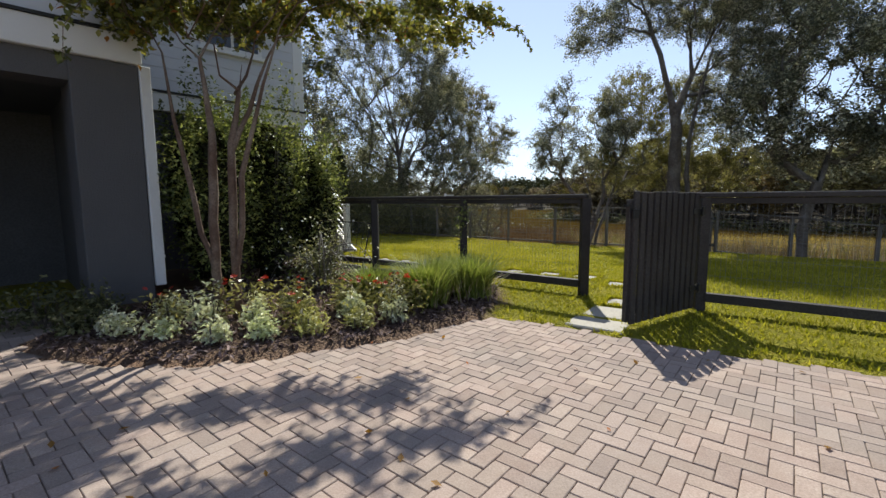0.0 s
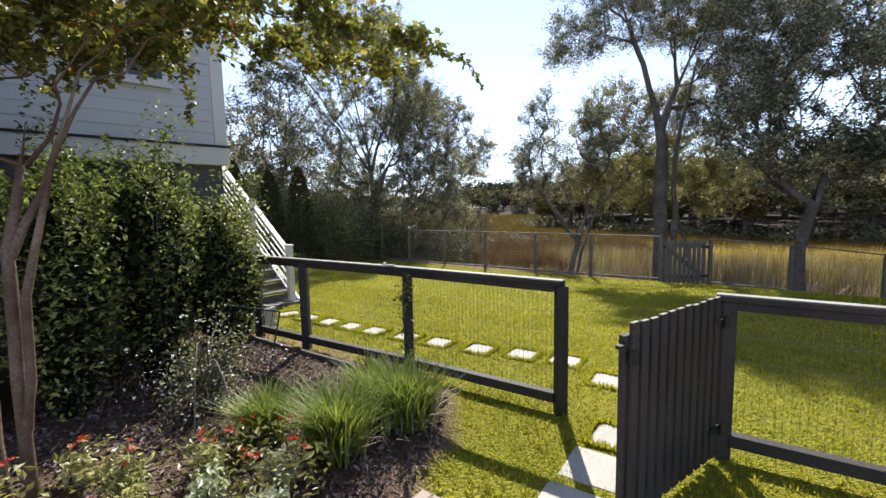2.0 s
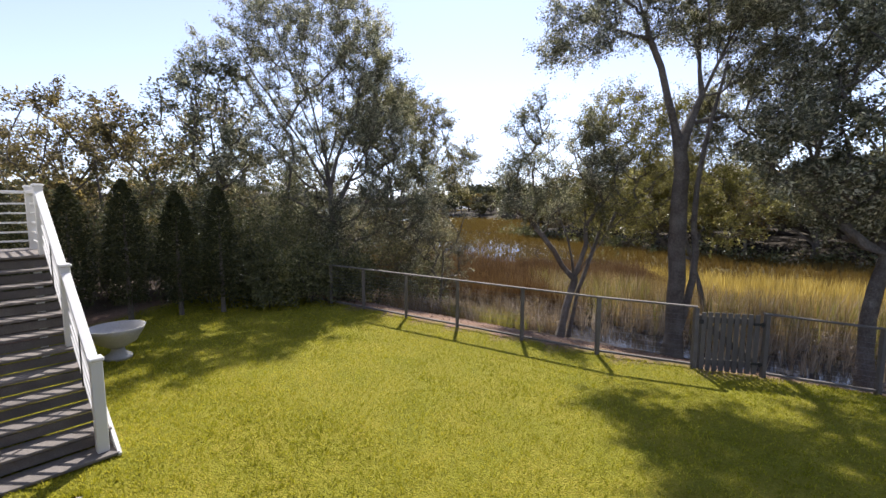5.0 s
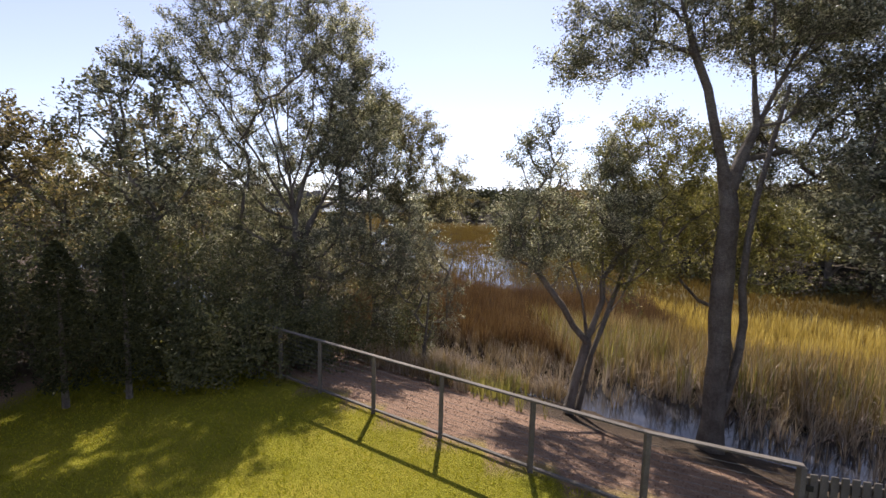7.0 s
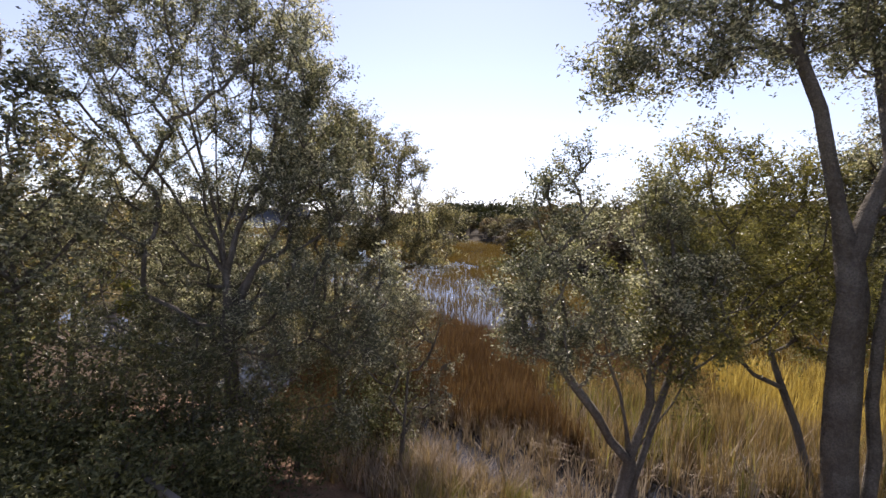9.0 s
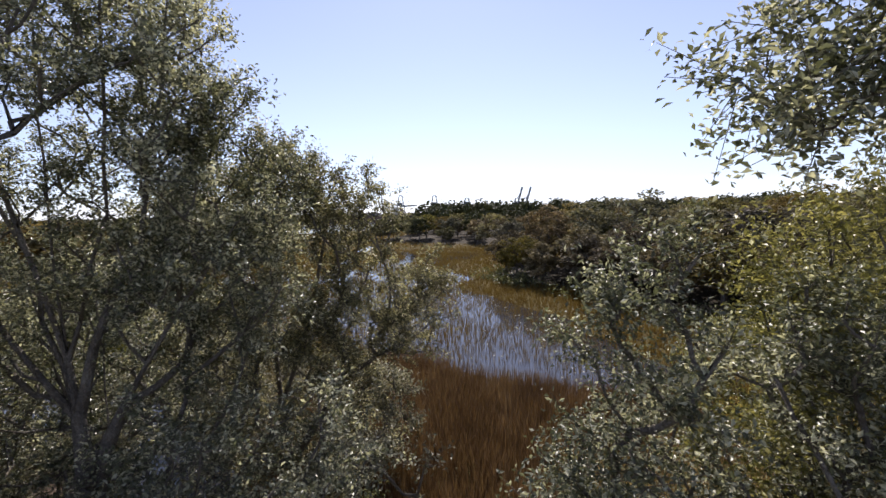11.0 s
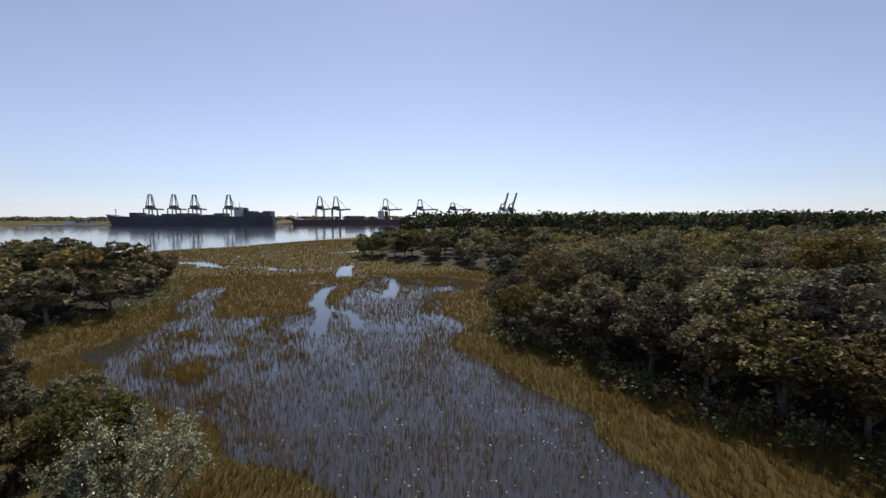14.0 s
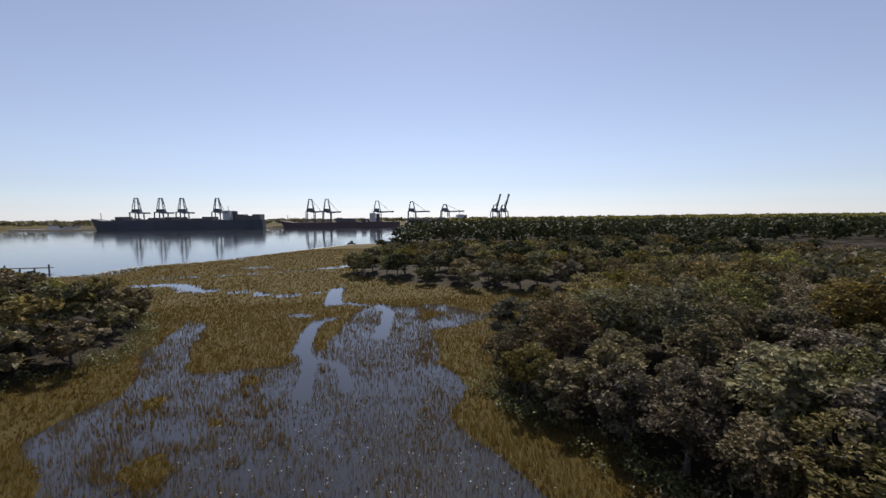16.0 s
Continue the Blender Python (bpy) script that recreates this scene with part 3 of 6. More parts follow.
BX, BY, DEEP, FAR = 2.39, -3.1, -6.0, -9.6      # front block: its face, its end, and how far the house goes back and along


def siding(a, b, out):
    """Lap boards one over another on the wall from a to b, facing out."""
    a, b, out = Vector((*a, 0)), Vector((*b, 0)), Vector((*out, 0))
    e = 0.172
    for j in range(int((ZT - Z1 - 0.04) / e)):
        z = Z1 + 0.036 + j * e
        ring = [(-0.03, z), (0.014, z), (0.002, z + e + 0.01), (-0.03, z + e + 0.01)]
        bm = bmesh.new()
        vs = [bm.verts.new(p + out * o + Vector((0, 0, h))) for p in (a, b) for o, h in ring]
        for q in ((0, 1, 2, 3), (7, 6, 5, 4), (0, 4, 5, 1), (1, 5, 6, 2), (2, 6, 7, 3), (3, 7, 4, 0)):
            bm.faces.new([vs[k] for k in q])
        part("siding_board", bm, SIDING, house)


def house_parts():
    # local: y along the walls to the rear corner at the origin, x out towards the drive
    part("base_wall", box((-0.3, BY, -0.1), (-0.06, -0.06, Z0)), STUCCO, house, "grey stucco base wall")
    part("rear_base_wall", box((DEEP, -0.3, -0.1), (-0.302, -0.06, Z0)), STUCCO, house)
    part("block_end_wall", box((-0.3, BY - 0.3, -0.1), (BX - 0.752, BY - 0.002, Z0)), STUCCO, house)
    part("corner_pier", box((BX - 0.75, BY - 0.56, -0.1), (BX, BY - 0.002, Z0), 0.01), STUCCO, house, "wide grey stucco pier")
    part("garage_lintel", box((BX - 0.4, FAR + 0.9, 2.26), (BX - 0.02, BY - 0.562, Z0)), STUCCO, house)
    part("far_pier", box((BX - 0.75, FAR, -0.1), (BX, FAR + 0.898, Z0), 0.01), STUCCO, house)
    # garage lining, with the indoor shade put into its colour
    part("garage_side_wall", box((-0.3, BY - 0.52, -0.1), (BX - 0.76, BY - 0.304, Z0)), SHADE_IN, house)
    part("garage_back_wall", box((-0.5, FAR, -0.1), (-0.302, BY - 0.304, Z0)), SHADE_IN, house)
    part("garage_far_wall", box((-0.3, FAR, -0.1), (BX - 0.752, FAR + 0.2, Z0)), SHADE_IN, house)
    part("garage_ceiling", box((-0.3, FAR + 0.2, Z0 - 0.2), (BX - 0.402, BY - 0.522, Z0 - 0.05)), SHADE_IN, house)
    # pale skirt band and dark drip edge round the foot of the siding
    for name, lo, hi in (("skirt_board", (-0.24, BY + 0.032, Z0 + 0.002), (0.03, 0.03, Z1)), ("rear_skirt_board", (DEEP, -0.2, Z0 + 0.002), (-0.242, 0.03, Z1)),
                         ("front_skirt_board", (BX - 0.24, FAR, Z0 + 0.002), (BX + 0.05, BY + 0.03, Z1)), ("end_skirt_board", (-0.24, BY - 0.22, Z0 + 0.002), (BX - 0.242, BY + 0.03, Z1))):
        part(name, box(lo, hi, 0.008), WHITE, house, "pale painted skirt band")
    for lo, hi in (((-0.02, BY + 0.055, Z1 + 0.002), (0.055, 0.05, Z1 + 0.03)), ((DEEP, -0.02, Z1 + 0.002), (-0.022, 0.05, Z1 + 0.03)),
                   ((BX - 0.02, FAR, Z1 + 0.002), (BX + 0.075, BY + 0.055, Z1 + 0.03)), ((-0.02, BY - 0.02, Z1 + 0.002), (BX - 0.022, BY + 0.053, Z1 + 0.03))):
        part("drip_edge", box(lo, hi), BLACK_IRON, house, "dark drip edge")
    # wall cores
    for name, lo, hi in (("wall_core", (-0.25, BY, Z1 + 0.032), (-0.03, -0.05, ZT)), ("rear_wall_core", (DEEP, -0.25, Z1 - 0.2), (-0.252, -0.05, ZT)), ("front_wall_core", (BX - 0.25, FAR, Z1 + 0.032), (BX - 0.03, BY - 0.03, ZT)),
                         ("end_wall_core", (-0.25, BY - 0.25, Z1 + 0.032), (BX - 0.252, BY - 0.03, ZT)), ("far_wall_core", (DEEP, FAR, -0.1), (DEEP + 0.2, -0.252, ZT)), ("side_wall_core", (DEEP + 0.202, FAR, -0.1), (-0.502, FAR + 0.2, ZT)), ("front_side_core", (-0.5, FAR, Z1), (BX - 0.252, FAR + 0.2, ZT))):
        part(name, box(lo, hi), SIDING, house)
    siding((0, BY + 0.01), (0, -0.172), (1, 0))
    siding((BX, FAR), (BX, BY - 0.152), (1, 0))
    siding((0.02, BY), (BX - 0.032, BY), (0, 1))
    for lo, hi in (((-0.028, -0.17, Z1 + 0.032), (0.022, 0.02, ZT)), ((BX - 0.028, BY - 0.15, Z1 + 0.032), (BX + 0.022, BY + 0.022, ZT))):
        part("corner_board", box(lo, hi, 0.004), WHITE, house)
    # two hip roofs
    for x0, x1, y0, y1, z in ((DEEP - 0.4, 0.4, BY - 1.5, 0.4, ZT), (DEEP - 0.39, BX + 0.4, FAR - 0.4, BY + 0.4, ZT + 0.012)):
        bm = bmesh.new()
        ym = (y0 + y1) / 2
        c = [(x0, y0, z), (x1, y0, z), (x1, y1, z), (x0, y1, z), (x0 + 1.6, ym, z + 1.6), (x1 - 1.6, ym, z + 1.6)]
        vs = [bm.verts.new(p) for p in c]
        for q in ((3, 2, 1, 0), (0, 1, 5, 4), (1, 2, 5), (2, 3, 4, 5), (3, 0, 4)):
            bm.faces.new([vs[k] for k in q])
        part("roof", bm, ROOF, house, "grey shingle hip roof")
    # window with a propped louvred shutter
    win = part("window_frame", box((0.0, -1.75, 3.6), (0.045, -0.76, 4.8), 0.006), WHITE, house, "white window frame")
    for a, b in ((-1.68, -1.28), (-1.23, -0.83)):
        part("pane", box((0.03, a, 3.67), (0.052, b, 4.72)), GLASS, win, "dark glass pane")
    part("window_sill", box((0.0, -1.8, 3.55), (0.09, -0.71, 3.602), 0.006), WHITE, win)
    sh = part("shutter_frame", bar((0.08, -1.78, 4.78), (0.45, -1.78, 4.05), 0.05, 0.03), WHITE, house, "propped pale louvred shutter")
    part("shutter_stile", bar((0.08, -0.72, 4.78), (0.45, -0.72, 4.05), 0.05, 0.03), WHITE, sh)
    part("shutter_rail", bar((0.45, -1.8, 4.04), (0.45, -0.7, 4.04), 0.03, 0.06), WHITE, sh)
    for j in range(14):
        f = j / 13
        x, z = 0.08 + 0.36 * f, 4.76 - 0.7 * f
        part("louvre", bar((x - 0.02, -1.76, z), (x - 0.02, -0.74, z), 0.012, 0.055), WHITE, sh)
    part("shutter_stay", bar((0.05, -0.78, 3.78), (0.43, -0.74, 4.04), 0.018, 0.018), WHITE, sh)
    # louvred vent in the base wall
    vent = part("vent_frame", box((-0.058, -2.3, 1.2), (-0.03, -0.74, 2.46), 0.004), BLACK_IRON, house, "dark louvred vent")
    for j in range(14):
        part("vent_slat", bar((-0.025, -2.25, 1.26 + j * 0.085), (-0.025, -0.79, 1.26 + j * 0.085), 0.03, 0.012), BLACK_IRON, vent)
    # white downpipe on the corner of the pier
    part("downpipe", box((BX - 0.06, BY + 0.002, 0.2), (BX + 0.035, BY + 0.1, Z0 - 0.002), 0.008), WHITE, house, "white downpipe")
    for z in (0.5, 1.4, 2.2):
        part("pipe_strap", box((BX - 0.066, BY + 0.004, z), (BX + 0.041, BY + 0.106, z + 0.03)), WHITE, house)


house_parts()

# ---- outside stair ----
SX, SY, SA = -2.32, 9.98, 0.73
sd = (-math.cos(SA), math.sin(SA))
stair = thing("staircase", (SX, SY, 0), "white-railed grey timber stair up to a deck", "stairs", turn=math.degrees(math.atan2(sd[1], sd[0])) - 90)
TRD, RISE, WID, NS = 0.29, 0.178, 1.0, 12


def stair_parts():
    # local: y up the run, right newel line at x = 0, left line at x = -WID
    for k in range(NS):
        y, z = (k - 0.55) * TRD, (k + 1) * RISE - 0.15
        part("tread", box((-WID - 0.1, y, z - 0.032), (0.12, y + TRD + 0.03, z), 0.004), TREAD, stair, "worn grey tread")
        part("riser", box((-WID - 0.08, y + 0.075, z - RISE), (0.1, y + 0.095, z - 0.07)), TREAD, stair)
    for x in (0.102, -WID - 0.14):
        part("stringer", bar((x + 0.02, -0.1, -0.1), (x + 0.02, (NS - 0.5) * TRD, (NS - 0.4) * RISE - 0.18), 0.036, 0.26), WHITE, stair)
    top_z = NS * RISE - 0.15
    part("landing", box((-WID - 0.12, (NS - 0.55) * TRD + 0.02, top_z - 0.1), (0.12, (NS - 0.55) * TRD + 1.4, top_z), 0.005), TREAD, stair, "grey deck landing")
    for x, y in ((0.03, NS * TRD + 1.0), (-WID - 0.05, NS * TRD + 1.0), (-WID - 0.05, NS * TRD - 0.05)):
        part("deck_post", box((x - 0.05, y - 0.05, -0.3), (x + 0.05, y + 0.05, top_z - 0.102)), WHITE, stair)
    ks = (0, 5, 11)
    for x in (0.0, -WID):
        for k in ks:
            zb = (k + 1) * RISE - 0.15
            p = part("newel_post", box((x - 0.055, k * TRD - 0.055, zb), (x + 0.055, k * TRD + 0.055, zb + 1.04), 0.006), WHITE, stair, "square white newel post")
            part("post_cap", box((x - 0.07, k * TRD - 0.07, zb + 1.04), (x + 0.07, k * TRD + 0.07, zb + 1.085), 0.012), WHITE, p)
        for a, b in zip(ks, ks[1:]):
            za, zb = (a + 1) * RISE - 0.15, (b + 1) * RISE - 0.15
            ya, yb = a * TRD + 0.05, b * TRD - 0.05
            r = part("handrail", bar((x, ya, za + 0.95), (x, yb, zb + 0.95), 0.1, 0.05, 0.006), WHITE, stair, "white handrail")
            for h in (0.78, 0.62, 0.46, 0.3, 0.15):
                part("rail_bar", bar((x, ya, za + h), (x, yb, zb + h), 0.022, 0.03), WHITE, r)
            ym, zm = (ya + yb) / 2, (za + zb) / 2
            part("rail_strut", box((x - 0.025, ym - 0.012, zm + 0.1), (x - 0.012, ym + 0.012, zm + 0.92)), BLACK_IRON, r, "dark strut")
    yt = 11 * TRD + 1.1
    zb = top_z
    for x in (0.0, -WID):
        p = part("newel_post", box((x - 0.055, yt - 0.055, zb), (x + 0.055, yt + 0.055, zb + 1.04), 0.006), WHITE, stair)
        part("post_cap", box((x - 0.07, yt - 0.07, zb + 1.04), (x + 0.07, yt + 0.07, zb + 1.085), 0.012), WHITE, p)
    r = part("handrail", bar((-WID, yt, zb + 0.97), (0, yt, zb + 0.97), 0.1, 0.05, 0.006), WHITE, stair)
    for h in (0.78, 0.62, 0.46, 0.3, 0.15):
        part("rail_bar", bar((-WID, yt, zb + h), (0, yt, zb + h), 0.022, 0.03), WHITE, r)
    r = part("handrail", bar((0, 11 * TRD, zb + 0.97), (0, yt, zb + 0.97), 0.1, 0.05, 0.006), WHITE, stair)
    for h in (0.78, 0.62, 0.46, 0.3, 0.15):
        part("rail_bar", bar((0, 11 * TRD, zb + h), (0, yt, zb + h), 0.022, 0.03), WHITE, r)


stair_parts()

# ---- fences and gates ----


def at_ground(x, y):
    return float(ground_z(x, y))


def fence_run(name, label, pts, height, post, mat, spans, wires, top=0.04, low=0.14, upper=True):
    """Posts at the points, a top rail, a low rail and wire between; spans lists the open bays."""
    ob = thing(name, (pts[0][0], pts[0][1], at_ground(*pts[0])), label, "fence")
    o = Vector(ob.location)
    g = [Vector((x, y, at_ground(x, y))) - o for x, y in pts]
    for p in g:
        part("post", box((p.x - post / 2, p.y - post / 2, p.z - 0.15), (p.x + post / 2, p.y + post / 2, p.z + height), 0.006), mat, ob)
    for k, (a, b) in enumerate(zip(g, g[1:])):
        if k in spans:
            continue
        d = (b - a).normalized()
        up = Vector((0, 0, height + top / 2 + 0.002))
        part("top_rail", bar(a + up - d * (0.02 if k else 0.06), b + up + d * 0.018, post * (0.95 if upper else 1.15), top, 0.004), mat, ob)
        if upper:
            # thin plate whose pale colour paints the sunlit top of the rail
            cap = Vector((0, 0, height + top + 0.006))
            part("rail_cap", bar(a + cap - d * (0.018 if k else 0.058), b + cap + d * 0.016, post * 0.72, 0.007, 0.002), SUNLIT_TOP, ob, "weathered pale top face with sunlight painted in")
        sub = Vector((0, 0, height - 0.03))
        if upper:
            part("upper_rail", bar(a + sub + d * (post / 2 + 0.002), b + sub - d * (post / 2 + 0.002), 0.04, 0.056, 0.003), mat, ob)
        lo = Vector((0, 0, low))
        part("low_rail", bar(a + lo + d * (post / 2 + 0.002), b + lo - d * (post / 2 + 0.002), post * 0.8, 0.085 if upper else 0.04, 0.003), mat, ob)
        segs = []
        length = (b - a).length
        z0, z1 = low + 0.04, height - 0.055
        if wires == "mesh":
            n = int(length / 0.042)
            for q in range(1, n):
                p = a.lerp(b, q / n)
                segs.append((p.x, p.y, p.z + z0, p.x, p.y, p.z + z1))
            for q in range(1, 5):
                z = z0 + (z1 - z0) * q / 5
                segs.append((a.x, a.y, a.z + z, b.x, b.y, b.z + z))
            r = 0.0013
        else:
            for q in range(1, 10):
                z = z0 + (z1 - z0) * q / 10
                segs.append((a.x, a.y, a.z + z, b.x, b.y, b.z + z))
            r = 0.0035
        v, f = rods(segs, r, 4)
        tagged(mesh_object("wire_mesh", v, f, WIRE, ob, "thin metal wire"), kind="stuff")
    return ob


fence_run("garden_fence", "dark stained timber fence with wire mesh bays", [(-1.95, 7.74), (-1.12, 7.22), (0.28, 6.35), (1.66, 5.42)], 1.12, 0.1, FENCE, (), "mesh")
fence_run("garden_fence", "dark stained timber fence with wire mesh beside the open gate", [(2.62, 4.78), (4.66, 3.46), (6.7, 2.1), (8.8, 0.75)], 1.12, 0.1, FENCE, (), "mesh")
fence_run("boundary_fence", "greyed timber and wire fence at the foot of the lawn",
          [(-3.1, 19.55), (-1.9, 18.7), (-0.75, 17.9), (0.57, 16.98), (1.93, 16.05), (3.38, 15.05), (4.78, 14.1), (6.4, 13.4)], 1.2, 0.08, GREY_WOOD, (), "rail", 0.03, 0.08, False)
fence_run("boundary_fence", "greyed timber and wire fence beyond the lawn gate",
          [(7.55, 13.1), (9.3, 12.65), (11.2, 12.2), (13.2, 11.7), (15.4, 11.2)], 1.2, 0.08, GREY_WOOD, (), "rail", 0.03, 0.08, False)


def picket_gate(label, hinge, free, height, boards, mat, base=0.06, cover=0.6):
    """Frame and brace behind, pickets in front; cover: the share of the width that the boards close."""
    h = Vector((*hinge, at_ground(*hinge)))
    d = Vector((*free, h.z)) - h
    ob = thing("picket_gate", h, label, "gate", turn=math.degrees(math.atan2(d.y, d.x)))
    w = d.length
    # the dark gate's picket ends get a pale colour as if sunlit
    worn = SUNLIT_TOP if mat == FENCE else mat
    part("hinge_stile", box((0.03, -0.05, base), (0.11, -0.012, height - 0.06), 0.003), mat, ob)
    part("latch_stile", box((w - 0.09, -0.05, base), (w, -0.012, height - 0.06), 0.003), mat, ob)
    for z in (base + 0.08, height - 0.2):
        part("rail", box((0.112, -0.05, z), (w - 0.092, -0.014, z + 0.12), 0.003), mat, ob)
    part("brace", bar((0.13, -0.033, base + 0.22), (w - 0.1, -0.033, height - 0.22), 0.03, 0.12), mat, ob)
    pitch = (w - 0.03) / boards
    rg = np.random.RandomState(17)
    for k in range(boards):
        x, dz = 0.03 + k * pitch, rg.uniform(-0.006, 0.006)
        p = part("picket", box((x, -0.01, base - 0.02), (x + pitch * cover, 0.014, height + dz), 0.003), mat, ob)
        part("picket_end", box((x + 0.002, -0.008, height + dz + 0.0005), (x + pitch * cover - 0.002, 0.012, height + dz + 0.006), 0.001), worn, p, "pale picket end with sunlight painted in")
    for z in (base + 0.16, height - 0.2):
        hg = part("hinge", box((-0.05, 0.016, z), (0.14, 0.024, z + 0.05)), BLACK_IRON, ob, "black strap hinge")
        part("hinge_knuckle", box((-0.02, 0.025, z - 0.02), (0.02, 0.05, z + 0.07), 0.006), BLACK_IRON, hg)
    lt = part("latch", box((w - 0.07, 0.016, height - 0.22), (w + 0.01, 0.03, height - 0.14), 0.003), BLACK_IRON, ob, "black latch")
    part("latch_arm", box((w + 0.002, -0.03, height - 0.12), (w + 0.06, 0.0, height - 0.1)), BLACK_IRON, lt)
    return ob


picket_gate("open dark stained picket gate with a diagonal brace", (2.55, 4.73), (1.655, 4.08), 1.165, 11, FENCE, cover=0.66)
picket_gate("closed greyed picket gate in the boundary fence", (7.47, 13.12), (6.46, 13.38), 1.18, 9, GREY_WOOD, cover=0.72)

# small white latch hook on the top rail by the middle post
hook = thing("rail_hook", (0.1, 6.42, 1.178), "small white metal hook on the fence rail", "hook")
part("hook_bar", bar((-0.07, 0.055, 0.0), (0.04, -0.015, 0.0), 0.013, 0.013), WHITE, hook)
part("hook_tip", box((-0.09, 0.04, -0.02), (-0.06, 0.075, 0.022), 0.004), WHITE, hook)

# ---- stepping stones ----
stone_bm = bmesh.new()
add_box(stone_bm, (-0.165, -0.165, -0.03), (0.165, 0.165, 0.016), 0.008)
STEPS = [(-2.04, 9.06), (-1.59, 8.77), (-1.19, 8.5), (-0.78, 8.24), (-0.39, 7.98), (0.12, 7.68), (0.57, 7.42), (1.09, 7.14), (1.59, 6.93), (2.05, 6.72), (2.33, 6.1), (1.98, 5.02)]
first = part("stepping_stone", stone_bm, STONE)
first.matrix_world = pose(-2.04, 9.06, at_ground(-2.04, 9.06) - 0.008, 0, 0, 28)
tagged(first, "square pale concrete stepping stone sunk in the lawn", "stepping stone", "stepping stones across the lawn")
rs = np.random.RandomState(3)
for x, y in STEPS[1:]:
    copy_thing(first, pose(x, y, at_ground(x, y) - 0.008, 0, 0, -32 + rs.uniform(-6, 6)))
for x, y, w, d, r in ((1.74, 4.62, 0.5, 0.42, -33), (1.47, 4.26, 0.5, 0.34, -33)):
    ob = part("landing_slab", box((-w / 2, -d / 2, -0.03), (w / 2, d / 2, 0.03), 0.012), STONE)
    ob.matrix_world = pose(x, y, -0.024, 0, 0, r)
    tagged(ob, "pale concrete slab at the gate beside the pavers", "paving slab", "slabs at the gate")

# ---- planter by the stair, urn on the lawn, bed edging, trellis ----
tub = thing("planter_box", (-2.33, 8.3, at_ground(-2.33, 8.3)), "weathered pale wooden planter box on the lawn", "planter", turn=-30)
for lo, hi in (((-0.3, -0.22, 0), (0.3, -0.19, 0.3)), ((-0.3, 0.19, 0), (0.3, 0.22, 0.3)), ((-0.3, -0.188, 0), (-0.27, 0.188, 0.3)), ((0.27, -0.188, 0), (0.3, 0.188, 0.3))):
    part("side_board", box(lo, hi, 0.004), CONCRETE, tub)
part("soil", box((-0.268, -0.188, 0.02), (0.268, 0.188, 0.24)), JOINT_SAND, tub)


def lathe(profile, seg=24):
    bm = bmesh.new()
    rings = [[bm.verts.new((r * math.cos(a), r * math.sin(a), z)) for a in (2 * math.pi * k / seg for k in range(seg))] for r, z in profile]
    for p, q in zip(rings, rings[1:]):
        for k in range(seg):
            bm.faces.new((p[k], p[(k + 1) % seg], q[(k + 1) % seg], q[k]))
    return bm


urn = thing("garden_urn", (-4.5, 13.2, at_ground(-4.5, 13.2)), "round pale concrete bowl on a foot on the lawn", "urn")
part("foot", lathe([(0.001, 0), (0.22, 0), (0.22, 0.06), (0.12, 0.12), (0.1, 0.2), (0.001, 0.2)]), CONCRETE, urn, smooth=True)
part("bowl", lathe([(0.1, 0.2), (0.3, 0.32), (0.42, 0.52), (0.46, 0.6), (0.43, 0.6), (0.36, 0.48), (0.001, 0.42)]), CONCRETE, urn, smooth=True)

edging = thing("bed_edging", (0.3, 6.05, 0), "low weathered timber edging along the planting bed", "edging")
for a, b in (((0.15, 6.1), (-1.12, 6.95)), ((-1.24, 7.03), (-2.0, 7.55)), ((-2.0, 7.55), (-2.5, 8.0))):
    part("edging_board", bar(Vector((a[0] - 0.3, a[1] - 6.05, 0.03)), Vector((b[0] - 0.3, b[1] - 6.05, 0.03)), 0.045, 0.12, 0.006), GREY_WOOD, edging)

trellis = thing("wire_trellis", (-1.4, 5.9, 0.0), "leaning black wire trellis panel in the bed", "trellis", turn=-19)
segs = [(-0.42, 0, 0, -0.3, 0.16, 0.85), (0.36, 0, 0, 0.46, 0.16, 0.82), (-0.3, 0.16, 0.85, 0.46, 0.16, 0.82), (-0.38, 0.05, 0.25, 0.39, 0.05, 0.25)]
v, f = rods(segs, 0.008, 6)
mesh_object("frame", v, f, BLACK_IRON, trellis, "black iron frame")
segs = [(-0.42 + 0.078 * k, 0, 0.0, -0.3 + 0.076 * k, 0.16, 0.84) for k in range(1, 10)] + [(-0.4, 0.03 * k, 0.16 * k, 0.42, 0.03 * k, 0.16 * k) for k in range(1, 5)]
v, f = rods(segs, 0.003, 4)
tagged(mesh_object("wire_mesh", v, f, BLACK_IRON, trellis), kind="stuff")

# ---- trees ----


